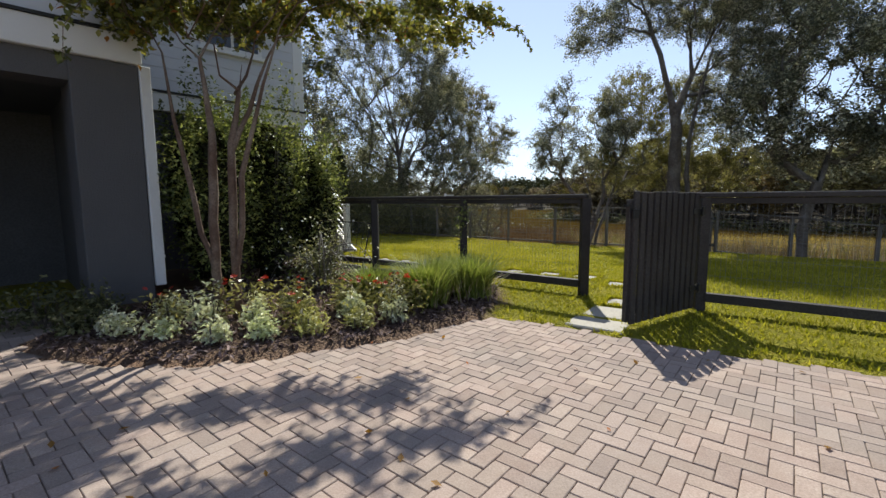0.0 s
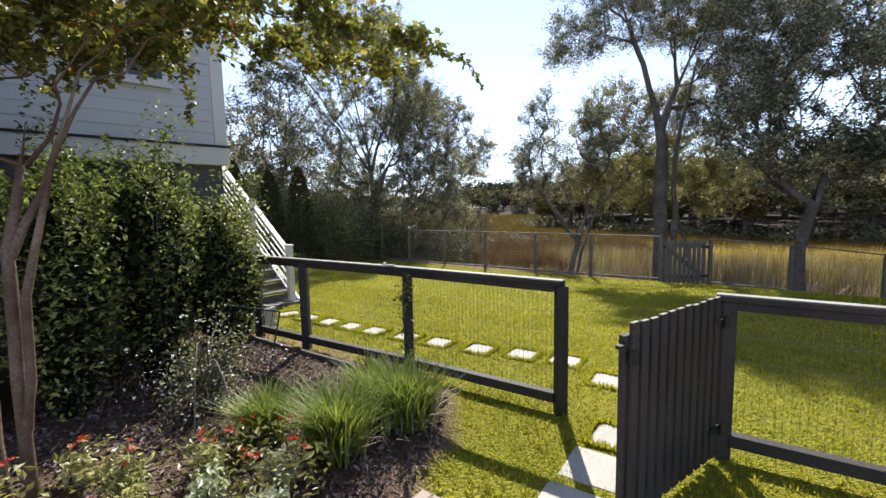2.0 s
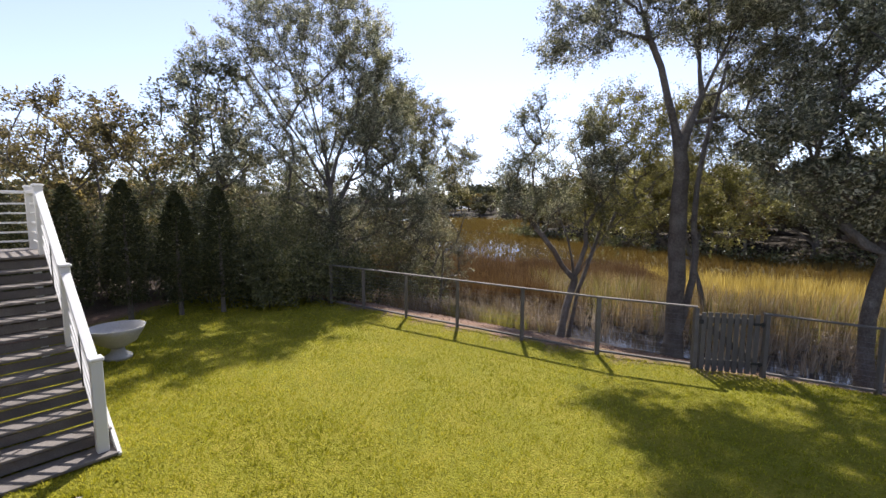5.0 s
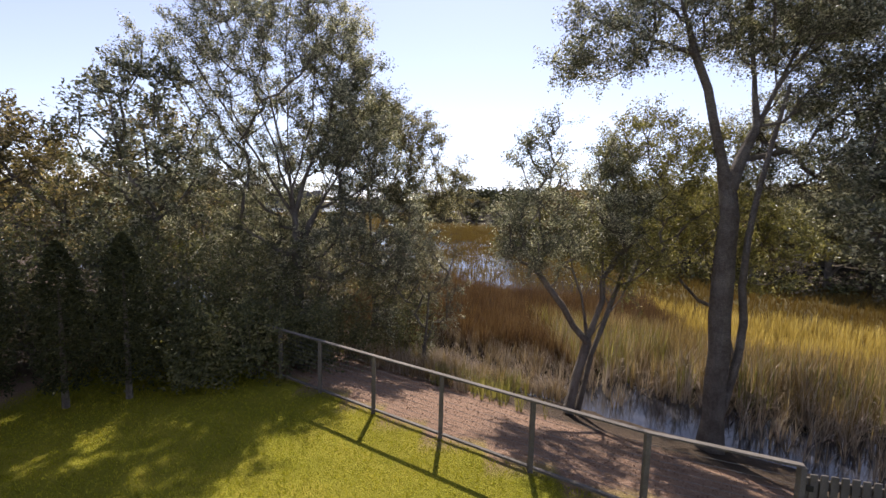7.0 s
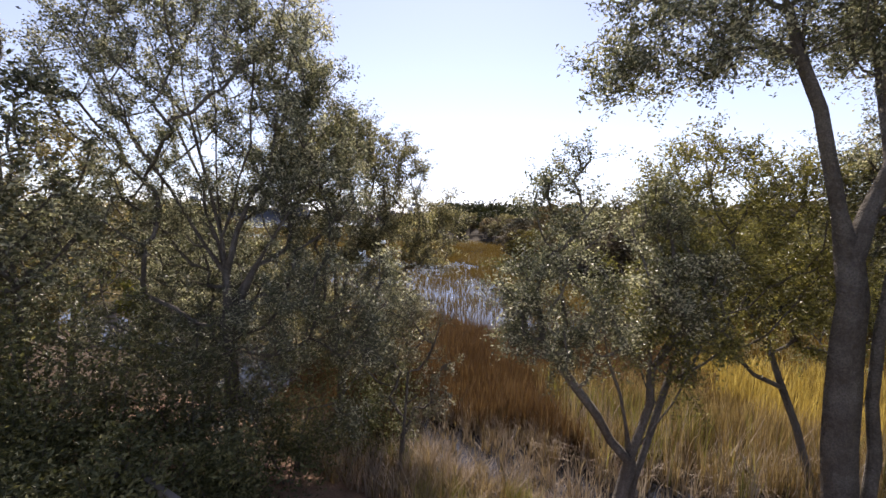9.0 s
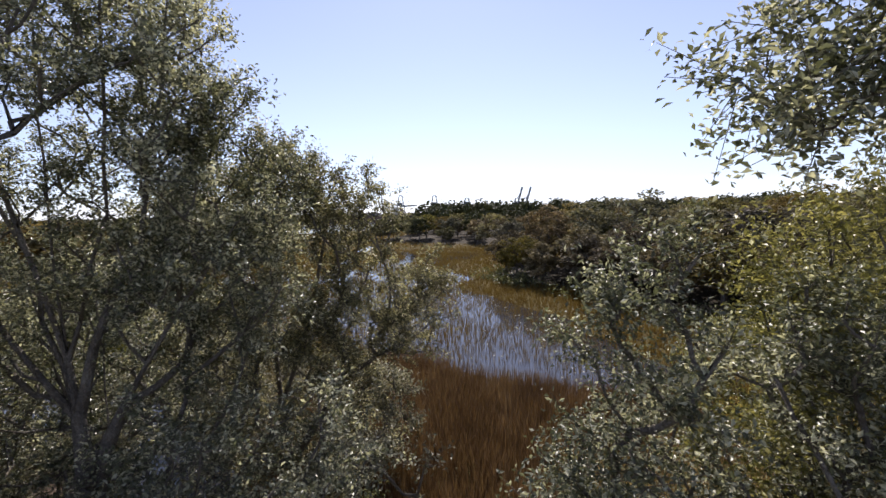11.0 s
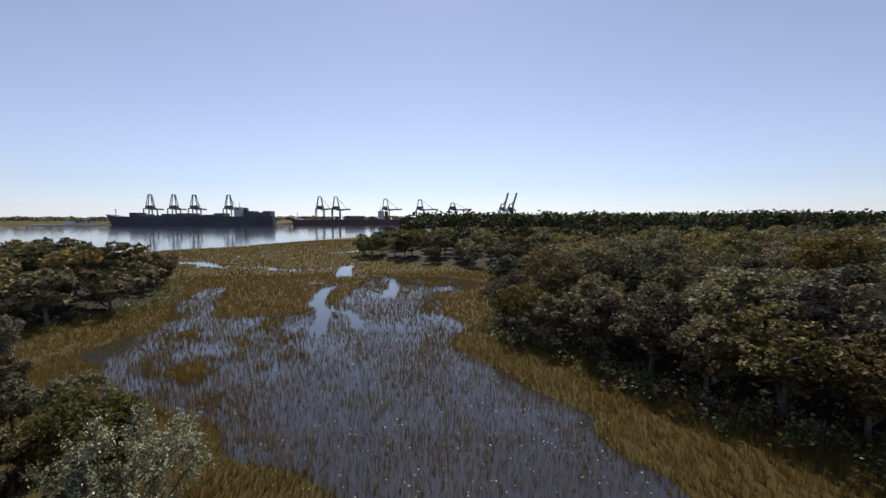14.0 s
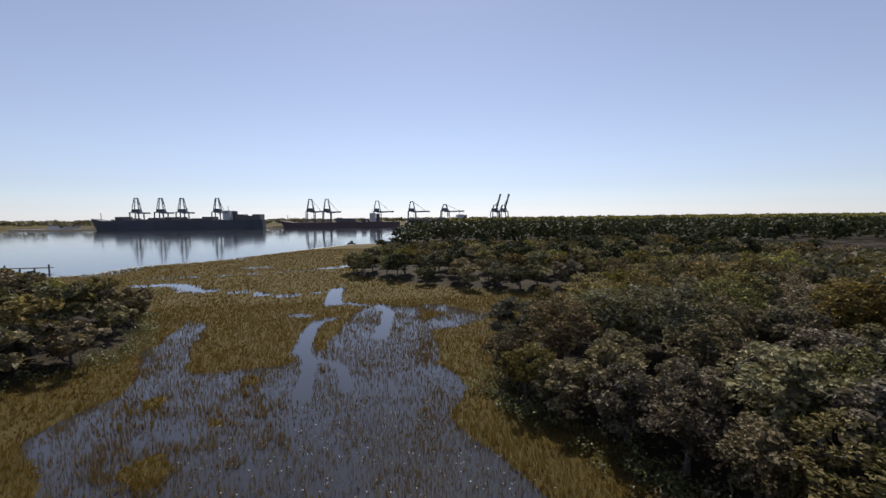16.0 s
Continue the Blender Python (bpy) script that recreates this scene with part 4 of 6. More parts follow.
def grow(rng, trunk, crowns, tip=0.01, base_r=0.2, fork=0.7, lift=0.1, seg=0.5, steep=0.7, limbs=(), keep=0.76):
    """A skeleton: the trunk's line, then limbs that climb to points spread in the crown's lobes.
    Returns nodes, parents, radii and the twig ends."""
    nodes, parent = [np.array(trunk[0], float)], [-1]
    for a, b in zip(trunk, trunk[1:]):
        a, b = np.array(a, float), np.array(b, float)
        n = max(2, int(np.linalg.norm(b - a) / seg))
        for k in range(1, n + 1):
            nodes.append(a + (b - a) * k / n + rng.normal(size=3) * base_r * 0.1)
            parent.append(len(nodes) - 2)
    start = max(1, int(len(nodes) * (1 - fork)))
    for limb in limbs:
        prev = int(np.argmin([np.linalg.norm(q - np.array(limb[0])) for q in nodes]))
        for a, b in zip(limb, limb[1:]):
            a, b = np.array(a, float), np.array(b, float)
            n = max(2, int(np.linalg.norm(b - a) / seg))
            for k in range(1, n + 1):
                nodes.append(a + (b - a) * k / n + rng.normal(size=3) * base_r * 0.15)
                parent.append(prev)
                prev = len(nodes) - 1
    goals = []
    for c, r, n in crowns:
        d = rng.normal(size=(n, 3))
        d /= np.linalg.norm(d, axis=1, keepdims=True)
        goals.append(np.array(c) + d * np.array(r) * rng.uniform(0.15, 1.0, (n, 1)) ** 0.45)
    goals = np.concatenate(goals)
    order = np.argsort(np.linalg.norm(goals - nodes[start], axis=1))
    ends = []
    for g in goals[order]:
        p = np.array(nodes)
        flat = np.hypot(p[:, 0] - g[0], p[:, 1] - g[1])
        cost = np.linalg.norm(p - g, axis=1) + 1.5 * np.maximum(0, p[:, 2] - (g[2] - steep * flat))
        cost[:start] += 50
        k = int(np.argmin(cost))
        a = p[k]
        dist = np.linalg.norm(g - a)
        m = max(2, int(dist / seg))
        prev = k
        for j in range(1, m + 1):
            f = j / m
            q = a + (g - a) * f + np.array([0, 0, -lift * dist]) * math.sin(math.pi * f) + rng.normal(size=3) * 0.05 * dist * (f < 1)
            nodes.append(q)
            parent.append(prev)
            prev = len(nodes) - 1
        ends.append(g)
    n = len(nodes)
    flow, kids = np.zeros(n), np.zeros(n, int)
    for i in range(1, n):
        kids[parent[i]] += 1
    flow[kids == 0] = 1.0
    for i in range(n - 1, 0, -1):
        flow[parent[i]] += flow[i]
    r = tip + (base_r - tip) * (flow / flow[0]) ** 0.58
    heir = {}
    for i in range(1, n):
        k = parent[i]
        if k not in heir or r[i] > r[heir[k]]:
            heir[k] = i
    for i in range(1, n):
        r[i] = max(r[i], r[parent[i]] * (keep if heir[parent[i]] == i else 0.0))
    r[0] *= 1.4
    return nodes, parent, r, np.array(ends)


def ball(rng, n):
    d = rng.normal(size=(n, 3))
    return d / np.linalg.norm(d, axis=1, keepdims=True) * rng.uniform(0, 1, (n, 1)) ** 0.5


def tree(name, label, category, base, trunk, crowns, leaf_mat, bark, per=220, size=0.09, spread=0.42, base_r=0.2, seed=1, tip=0.008, fork=0.7, width=0.5, group="", limbs=(), keep=0.72, slim=0.0):
    """trunk and crowns are given from the base."""
    rng = np.random.RandomState(seed)
    ob = thing(name, base, label, category, group)
    nodes, parent, r, ends = grow(rng, trunk, crowns, tip, base_r, fork, seg=0.7, limbs=limbs, keep=keep)
    r = np.array(r) / (1 + slim * np.clip(np.array(nodes)[:, 2] - 4.5, 0, 7))
    v, f = tubes(nodes, parent, r, 5)
    mesh_object("trunk", v, f, bark, ob, smooth=True)
    low, high = ends[:, 2].min(), ends[:, 2].max()
    rows, c = sprays(rng, ends, (*ends[:, :2].mean(0), low + 0.35 * (high - low)), 6, 2.3 * spread, max(2, per // 6), jitter=0.26 * spread)
    tw, tf = rods(rows, 0.005, 3)
    tagged(mesh_object("twig", tw, tf, bark, ob), kind="stuff")
    v, f = leaves(rng, c, size, width, up=0.45)
    mesh_object("crown", v, f, leaf_mat, ob)
    return ob


# the crepe myrtle in the bed, several stems
def myrtle():
    rng = np.random.RandomState(11)
    ob = thing("crepe_myrtle", (-1.92, 4.25, 0.03), "multi-stemmed crepe myrtle with pale peeling bark in the bed", "tree")
    stems = [([(-0.06, 0.0, -0.05), (-0.08, 0.02, 0.9), (-0.06, 0.05, 1.65), (-0.16, 0.1, 2.35)], [((-0.2, 0.1, 3.2), (0.8, 0.9, 0.5), 40), ((-0.5, 0.8, 3.25), (0.7, 0.8, 0.5), 30), ((-0.1, 1.7, 3.4), (0.7, 0.35, 0.25), 10)], 0.041),
             ([(0.1, 0.02, -0.05), (0.1, 0.03, 0.8), (0.11, 0.05, 1.6), (0.2, 0.15, 2.3)], [((0.3, 0.8, 3.3), (0.9, 0.9, 0.45), 46), ((0.35, -0.7, 3.1), (0.7, 0.5, 0.4), 14)], 0.037),
             ([(-0.08, 0.0, 0.5), (-0.2, 0.02, 0.78), (-0.25, 0.03, 1.05), (-0.4, 0.05, 1.8), (-0.5, 0.1, 2.4)], [((-0.8, 0.2, 3.0), (0.5, 0.5, 0.3), 26)], 0.024),
             ([(0.11, 0.05, 1.55), (0.24, 0.15, 1.9), (0.36, 0.3, 2.4)], [((0.7, 1.3, 3.36), (0.4, 0.4, 0.22), 24), ((1.25, 1.5, 3.18), (0.35, 0.16, 0.16), 18), ((1.7, 1.52, 3.12), (0.28, 0.12, 0.12), 14), ((2.05, 1.58, 3.06), (0.18, 0.1, 0.1), 9)], 0.032),
             ([(0.11, 0.02, 0.5), (0.18, 0.02, 0.8), (0.2, 0.03, 1.3), (0.42, 0.06, 2.1), (0.55, 0.15, 2.6)], [((1.0, 0.5, 3.25), (0.4, 0.3, 0.22), 22), ((1.5, 0.75, 3.2), (0.3, 0.18, 0.16), 18), ((1.95, 0.97, 3.12), (0.26, 0.13, 0.12), 14), ((2.35, 1.1, 3.06), (0.2, 0.1, 0.08), 9)], 0.026)]
    ends = []
    for k, (line, cr, thick) in enumerate(stems):
        cr = [(c, s, max(4, int((1.1 if k < 3 else 0.34) * n))) for c, s, n in cr]
        nodes, parent, r, e = grow(rng, line, cr, 0.003, thick, 0.42, 0.1, 0.22, 1.1)
        r = r * np.clip(1.0 - 0.6 * (np.array(nodes)[:, 2] - 1.3), 0.28, 1.0)
        v, f = tubes(nodes, parent, r, 8)
        mesh_object("stem", v, f, BARK_PALE, ob, smooth=True)
        ends.append(e)
    ends = np.concatenate(ends)
    fan, c = sprays(rng, ends, (0.2, 0.4, 2.7), 8, 0.22, 16, 0.3, 0.02, 0.3)
    # sprays: leaves in two ranks on a thin twig
    rows, ranks = [], []
    for pts in ([(1.9, 1.15, 3.1), (2.3, 1.15, 3.05), (2.56, 1.15, 3.02), (2.75, 1.15, 2.95), (2.86, 1.15, 2.86), (2.93, 1.15, 2.7)], [(0.54, 1.15, 3.0), (0.56, 1.15, 2.8), (0.6, 1.15, 2.44)],
                [(0.9, 1.15, 3.0), (1.15, 1.1, 2.86), (1.22, 1.1, 2.74)], [(-0.55, -0.6, 2.6), (-0.62, -0.75, 2.3), (-0.6, -0.8, 2.05)], [(1.9, 1.3, 3.1), (2.2, 1.4, 3.0), (2.35, 1.45, 2.86)]):
        pts = np.array(pts)
        for p, q in zip(pts, pts[1:]):
            rows.append((*p, *q, 0.004, 0.003))
            n = max(2, int(np.linalg.norm(q - p) / 0.022))
            ranks.append(p + (q - p) * rng.uniform(0, 1, (n * 2, 1)) + ball(rng, n * 2) * 0.06)
    v, f = rods(np.concatenate([np.array(rows), fan * np.array([1, 1, 1, 1, 1, 1, 0.5, 0.5])]), 0.003, 4)
    tagged(mesh_object("spray_twig", v, f, BARK_PALE, ob), kind="stuff")
    c = np.concatenate([c] + ranks)
    v, f = leaves(rng, c, 0.06, 0.62, fold=0.08)
    mesh_object("crown", v, f, LEAF_MYRTLE, ob)
    few = c[rng.choice(len(c), 420, False)] + rng.normal(size=(420, 3)) * 0.05
    v, f = leaves(rng, few, 0.06, 0.6)
    mesh_object("turned_leaves", v, f, LEAF_TURNED, ob, "orange and yellow turned leaves")


myrtle()

tree("sweetgum_tree", "tall open-crowned tree with fine grey-green leaves on the bank", "tree", (-3.0, 23.7, -1.8),
     [(0, 0, -0.1), (0.05, 0, 2.5), (-0.1, 0.1, 5.2), (-0.3, 0.2, 7.2), (-0.4, 0.2, 9.5), (-0.4, 0.3, 12.6)],
     [((-0.6, 0.3, 10.6), (3.3, 2.6, 3.4), 205), ((-1.8, 0.3, 12.2), (2.6, 2.0, 1.8), 60), ((1.3, 0.2, 10.8), (1.2, 1.4, 1.7), 60), ((2.3, 0.3, 9.0), (1.2, 1.4, 1.5), 62), ((2.0, 0.3, 7.2), (1.6, 1.5, 1.4), 44), ((2.8, -1.0, 5.0), (2.0, 1.8, 1.6), 40), ((-4.2, 0.2, 10.2), (1.6, 1.6, 1.7), 30), ((-1.6, 0.4, 7.3), (1.5, 1.2, 1.2), 44), ((0.7, 0.4, 7.6), (1.1, 1.1, 1.0), 26), ((1.8, -0.9, 3.4), (2.7, 2.0, 2.2), 60), ((-2.4, 0.0, 5.0), (2.8, 2.2, 2.8), 90)],
     LEAF_OAK, BARK, 210, 0.074, 0.25, 0.19, 21, fork=0.6,
     limbs=([(-0.1, 0.1, 5.2), (-1.5, 0.1, 7.4), (-3.0, 0.1, 9.6), (-3.9, 0.1, 11.2)], [(-0.1, 0.1, 5.4), (-1.2, 0.6, 8.2), (-2.2, 0.6, 11.4), (-2.5, 0.6, 13.2)], [(-0.25, 0.1, 6.6), (-0.9, 0.0, 9.2), (-1.3, -0.2, 12.8)],
            [(-0.2, 0.1, 6.0), (0.5, 0.2, 8.6), (0.7, 0.2, 12.4)], [(-0.15, 0.1, 5.6), (0.9, 0.2, 8.0), (1.5, 0.2, 10.6), (1.7, 0.1, 12.0)], [(0.0, 0.0, 4.2), (1.2, -0.2, 6.2), (2.6, -0.1, 8.4)]))
tree("sweetgum_tree", "broad leafy tree with yellowing leaves standing in the creek mouth", "tree", (-0.7, 27.0, -2.4),
     [(0, 0, -0.1), (0.1, 0, 2.2), (-0.1, 0.1, 4.4), (-0.3, 0.1, 7.0)],
     [((-0.4, 0.0, 9.0), (1.6, 1.6, 2.1), 96), ((-1.7, 0.1, 8.8), (1.3, 1.4, 1.4), 40), ((1.6, 0.0, 8.7), (1.3, 1.4, 1.5), 60), ((0.2, 0.0, 9.9), (1.0, 1.2, 0.8), 40), ((3.05, -0.1, 6.9), (1.05, 1.2, 1.5), 46), ((-0.6, -0.4, 6.3), (1.9, 0.9, 1.2), 56), ((1.5, -0.3, 6.4), (1.4, 0.9, 1.2), 56), ((0.6, -0.6, 4.4), (2.2, 1.5, 2.0), 90)],
     LEAF_CREEK, BARK, 204, 0.074, 0.24, 0.15, 33, fork=0.6, limbs=([(0.0, 0.0, 3.0), (1.2, 0.0, 4.6), (2.0, 0.0, 5.6)], [(-0.1, 0.1, 4.4), (0.6, 0.0, 6.4), (1.1, 0.0, 8.4)]))
big_oak = tree("oak_tree", "large dark-trunked oak at the water's edge", "tree", (9.05, 18.8, -2.05),
     [(0, 0, -0.1), (-0.02, 0.0, 2.5), (-0.05, 0.05, 5.2), (-0.05, 0.1, 6.5), (-0.6, 0.1, 8.1), (-1.15, 0.2, 9.8), (-1.6, 0.2, 11.2), (-1.8, 0.3, 12.6)],
     [((0.5, 0.4, 12.2), (4.3, 2.8, 2.5), 310), ((-3.25, 0.2, 9.95), (1.65, 0.9, 0.95), 52), ((-2.7, 1.0, 13.0), (1.8, 1.4, 1.1), 110), ((-1.2, 0.9, 13.7), (1.8, 1.5, 1.0), 90), ((-2.4, -0.4, 13.7), (1.7, 1.2, 0.8), 90), ((-0.2, -0.2, 14.0), (2.0, 1.2, 0.8), 80), ((3.2, -0.2, 10.2), (2.6, 2.0, 1.9), 180), ((2.9, 0.9, 8.1), (2.4, 1.8, 1.7), 150), ((1.0, 0.3, 10.9), (1.9, 1.9, 1.5), 90), ((1.2, 0.3, 13.6), (3.6, 2.4, 1.2), 110)],
     LEAF_OAK, BARK, 216, 0.072, 0.27, 0.26, 22, fork=0.26, keep=0.55, slim=0.13,
     limbs=([(-0.05, 0.1, 6.5), (0.45, 0.1, 8.1), (1.2, 0.2, 9.7), (2.3, 0.3, 11.4), (2.9, 0.4, 13.0)], [(0.5, 0.1, 8.2), (0.55, 0.6, 10.4), (0.3, 1.0, 13.0)], [(0.35, 0.1, 7.8), (1.7, 0.2, 8.7), (3.4, 0.3, 9.6)], [(1.1, 0.2, 9.5), (1.5, 0.0, 11.2), (1.5, -0.2, 13.4)], [(0.2, 0.1, 7.3), (1.5, 0.5, 7.6), (3.0, 0.8, 7.7)], [(-1.1, 0.2, 9.6), (-2.2, 0.1, 10.1), (-3.4, 0.0, 10.3)], [(-1.2, 0.2, 10.2), (-0.9, 0.3, 11.8), (-0.8, 0.3, 13.6)]))
line = [(0.04, 0, 0.3), (0.26, -0.05, 1.3), (0.44, -0.1, 2.4), (0.5, -0.1, 3.3), (0.4, -0.06, 4.2), (0.44, -0.04, 5.4), (0.62, 0.0, 6.6), (0.95, 0.1, 7.9), (1.3, 0.2, 9.2)]
v, f = tubes(line, list(range(-1, 8)), [0.15, 0.12, 0.105, 0.1, 0.09, 0.08, 0.07, 0.055, 0.04], 8)
mesh_object("second_stem", v, f, BARK, big_oak, "thin second stem beside the trunk", smooth=True)
tree("leaning_tree", "small forked tree with a round crown over the water", "tree", (5.85, 20.4, -1.9),
     [(0, 0, -0.1), (0.2, 0.1, 0.9), (0.5, 0.2, 1.9), (0.55, 0.2, 2.3)],
     [((-0.3, 0.0, 5.5), (2.2, 1.25, 1.4), 90), ((-1.0, 0.1, 7.4), (0.9, 0.8, 0.8), 18), ((0.9, 0.2, 7.1), (0.7, 0.7, 0.6), 18), ((-1.6, -0.1, 5.0), (0.9, 1.0, 0.8), 22), ((1.3, 0.1, 5.5), (1.2, 1.4, 1.2), 26)],
     LEAF_OAK, BARK, 216, 0.066, 0.24, 0.14, 23, fork=0.3,
     limbs=([(0.5, 0.2, 1.9), (-0.3, 0.1, 3.0), (-1.2, 0.1, 4.2)], [(0.52, 0.2, 2.1), (0.2, 0.2, 3.4), (-0.2, 0.2, 4.8)], [(0.52, 0.2, 2.1), (0.9, 0.2, 3.2), (0.8, 0.2, 4.6)], [(0.55, 0.2, 2.2), (1.4, 0.2, 3.2), (1.9, 0.2, 4.4)]))
tree("understorey_tree", "yellow-green understorey tree leaning out behind the oak", "tree", (6.2, 20.6, -1.95),
     [(0, 0, -0.1), (0.35, 0.1, 1.6), (0.9, 0.3, 3.0), (1.4, 0.5, 4.4)], [((1.8, 0.6, 5.2), (1.9, 1.6, 1.7), 70), ((2.1, 0.6, 7.4), (1.6, 1.3, 1.5), 74), ((3.8, 0.6, 6.9), (1.5, 1.3, 1.8), 66)], LEAF_YELLOW, BARK, 180, 0.08, 0.28, 0.075, 24)
tree("understorey_tree", "yellow-green tree leaning over the reeds beyond the oak", "tree", (12.7, 22.6, -2.3),
     [(0, 0, -0.2), (-0.2, 0.6, 1.8), (-0.4, 1.4, 3.6), (-0.3, 2.0, 5.0)], [((-0.2, 2.2, 5.8), (2.3, 2.1, 1.6), 90), ((1.8, 1.8, 5.0), (1.8, 1.8, 1.6), 44), ((-1.9, 1.6, 5.0), (1.2, 1.2, 1.3), 26), ((-2.6, 2.6, 5.2), (1.7, 1.5, 1.5), 50)], LEAF_YELLOW, BARK, 180, 0.1, 0.28, 0.1, 31)
tree("willow_shrub_tree", "many-stemmed grey-green tree at the creek mouth", "tree", (1.5, 24.0, -2.3),
     [(0, 0, -0.1), (0.1, 0, 1.2), (0.2, 0.1, 3.0)], [((0.1, 0, 3.4), (1.4, 1.3, 1.9), 26)], LEAF_GREY, BARK, 110, 0.09, 0.28, 0.07, 29)
tree("oak_tree", "leaning dark oak beyond the boundary fence", "tree", (11.4, 14.9, -1.4),
     [(0, 0, -0.1), (-0.1, 0, 1.6), (0.3, 0.1, 3.0), (0.9, 0.3, 4.4)],
     [((0.6, 0.5, 6.2), (3.0, 2.6, 2.2), 110), ((-1.2, 0.4, 5.4), (1.4, 1.4, 1.1), 30), ((0.9, 0.8, 4.4), (1.9, 1.6, 0.9), 40), ((0.8, 0.4, 8.4), (2.2, 1.9, 1.4), 50)], LEAF_OAK, BARK, 180, 0.1, 0.26, 0.16, 25)
tree("oak_tree", "tall oak on the side boundary", "tree", (15.8, 14.0, -1.0),
     [(0, 0, -0.1), (0.1, 0, 3.5), (-0.2, 0.1, 7.5)], [((0, 0.2, 8.5), (3.6, 3.2, 3.8), 120), ((-0.5, -0.2, 4.6), (2.9, 2.2, 1.8), 50)], LEAF_OAK, BARK, 170, 0.13, 0.45, 0.22, 26)
tree("oak_tree", "broad oak beside the lawn", "tree", (19.0, 9.0, -0.4),
     [(0, 0, -0.1), (0.1, 0, 3.0), (-0.2, 0.1, 6.5)], [((0, 0.2, 7.5), (4.2, 3.6, 3.4), 100)], LEAF_OAK, BARK, 120, 0.16, 0.5, 0.24, 27)
# wood on the near bank, left of the creek
for k, (x, y, h, r, m) in enumerate(((-7.2, 22.3, 8.6, 2.0, LEAF_OAK), (-10.4, 20.6, 6.6, 2.3, LEAF_RUST), (-9.2, 26.5, 8.5, 2.7, LEAF_RUST), (-14.0, 23.5, 7.5, 2.8, LEAF_RUST), (-6.0, 28.5, 6.8, 2.3, LEAF_GREY),
                                     (0.9, 30.0, 4.4, 1.5, LEAF_GREY), (-4.6, 34.5, 5.4, 2.3, LEAF_GREY), (-8.0, 42.0, 5.6, 2.6, LEAF_OAK), (-4.8, 26.4, 7.4, 2.0, LEAF_OAK), (-18.5, 20.5, 7.5, 3.0, LEAF_RUST), (-13.5, 30.0, 7.0, 3.0, LEAF_OAK), (-3.0, 31.5, 5.2, 2.2, LEAF_GREY), (-9.5, 36.0, 5.5, 2.6, LEAF_OAK))):
    z = at_ground(x, y)
    tree("bank_tree", "leafy tree in the wood on the near bank", "tree", (x, y, z), [(0, 0, -0.2), (0.15, 0.1, h * 0.35), (-0.1, 0.1, h * 0.75)],
         [((0.1, 0, h * 0.68), (r, r, h * 0.32), 52), ((-0.4, -0.3, h * 0.35), (r * 0.8, r * 0.8, h * 0.18), 18)], m, BARK, 210 if x > -7 else 150, 0.1 if x > -7 else 0.135, 0.34, 0.12, 40 + k, group="trees on the near bank")

# ---- shrubs and bedding ----


def shrub(name, label, at, radii, n, leaf, mat, seed, stems=9, category="shrub", shell=0.5, width=0.5, group="", lump=0.18, sprigs=0, under=0.0):
    rng = np.random.RandomState(seed)
    ob = thing(name, at, label, category, group)
    d = rng.normal(size=(n, 3))
    d[:, 2] = np.abs(d[:, 2]) * 1.1 - 0.25
    d /= np.linalg.norm(d, axis=1, keepdims=True)
    wob = 1 + lump * (np.sin(d[:, 0] * 5 + seed) + np.sin(d[:, 1] * 6 + seed * 2) + np.sin(d[:, 2] * 7 + d[:, 0] * 4))
    p = d * np.array(radii) * (wob * rng.uniform(0, 1, n) ** (1 - shell) * 0.95)[:, None]
    p[:, 2] = p[:, 2] + radii[2] * 0.28
    p[:, :2] *= 1 - under * (1 - np.clip(p[:, 2:3] / (0.55 * radii[2]), 0, 1))
    if sprigs:
        a = rng.uniform(0, 2 * np.pi, sprigs)
        q = np.stack([np.cos(a) * radii[0] * 0.7, np.sin(a) * radii[1] * 0.7, np.full(sprigs, radii[2] * 1.0)], 1) * rng.uniform(0.5, 1, (sprigs, 1))
        q[:, 2] = radii[2] * rng.uniform(0.95, 1.2, sprigs)
        s = np.repeat(q, 90, 0)
        up = rng.uniform(0, 1, (len(s), 1))
        s = s + ball(rng, len(s)) * (0.13 - 0.1 * up) + np.array([0, 0, 1]) * (up - 0.55) * 0.24 * radii[2]
        p = np.concatenate([p, s])
    p[:, 2] = np.maximum(p[:, 2], 0.02)
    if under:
        # dark leaves in the middle paint the shade deep in the shrub
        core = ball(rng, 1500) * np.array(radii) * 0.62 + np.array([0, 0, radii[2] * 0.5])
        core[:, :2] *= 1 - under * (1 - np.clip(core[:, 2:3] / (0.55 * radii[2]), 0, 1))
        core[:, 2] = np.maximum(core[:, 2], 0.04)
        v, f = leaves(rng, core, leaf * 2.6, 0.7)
        mesh_object("shade_core", v, f, LEAF_SHADE_CORE, ob)
        # thin the low leaves so that the painted shade shows through
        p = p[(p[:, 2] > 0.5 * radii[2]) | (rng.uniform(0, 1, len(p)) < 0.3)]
    face = p - np.array([0, 0, radii[2] * 0.4])
    face = face / (np.linalg.norm(face, axis=1, keepdims=True) + 1e-9)
    v, f = leaves(rng, p, leaf, width, out=face, bias=0.9)
    mesh_object("foliage", v, f, mat, ob)
    a = rng.uniform(0, 2 * np.pi, stems)
    rows = [(0.06 * math.cos(t), 0.06 * math.sin(t), -0.05, radii[0] * 0.55 * math.cos(t), radii[1] * 0.55 * math.sin(t), radii[2] * rng.uniform(0.6, 1.0), 0.014, 0.005) for t in a]
    v, f = rods(rows, 0.01, 5)
    tagged(mesh_object("stem", v, f, BARK, ob), kind="stuff")
    return ob


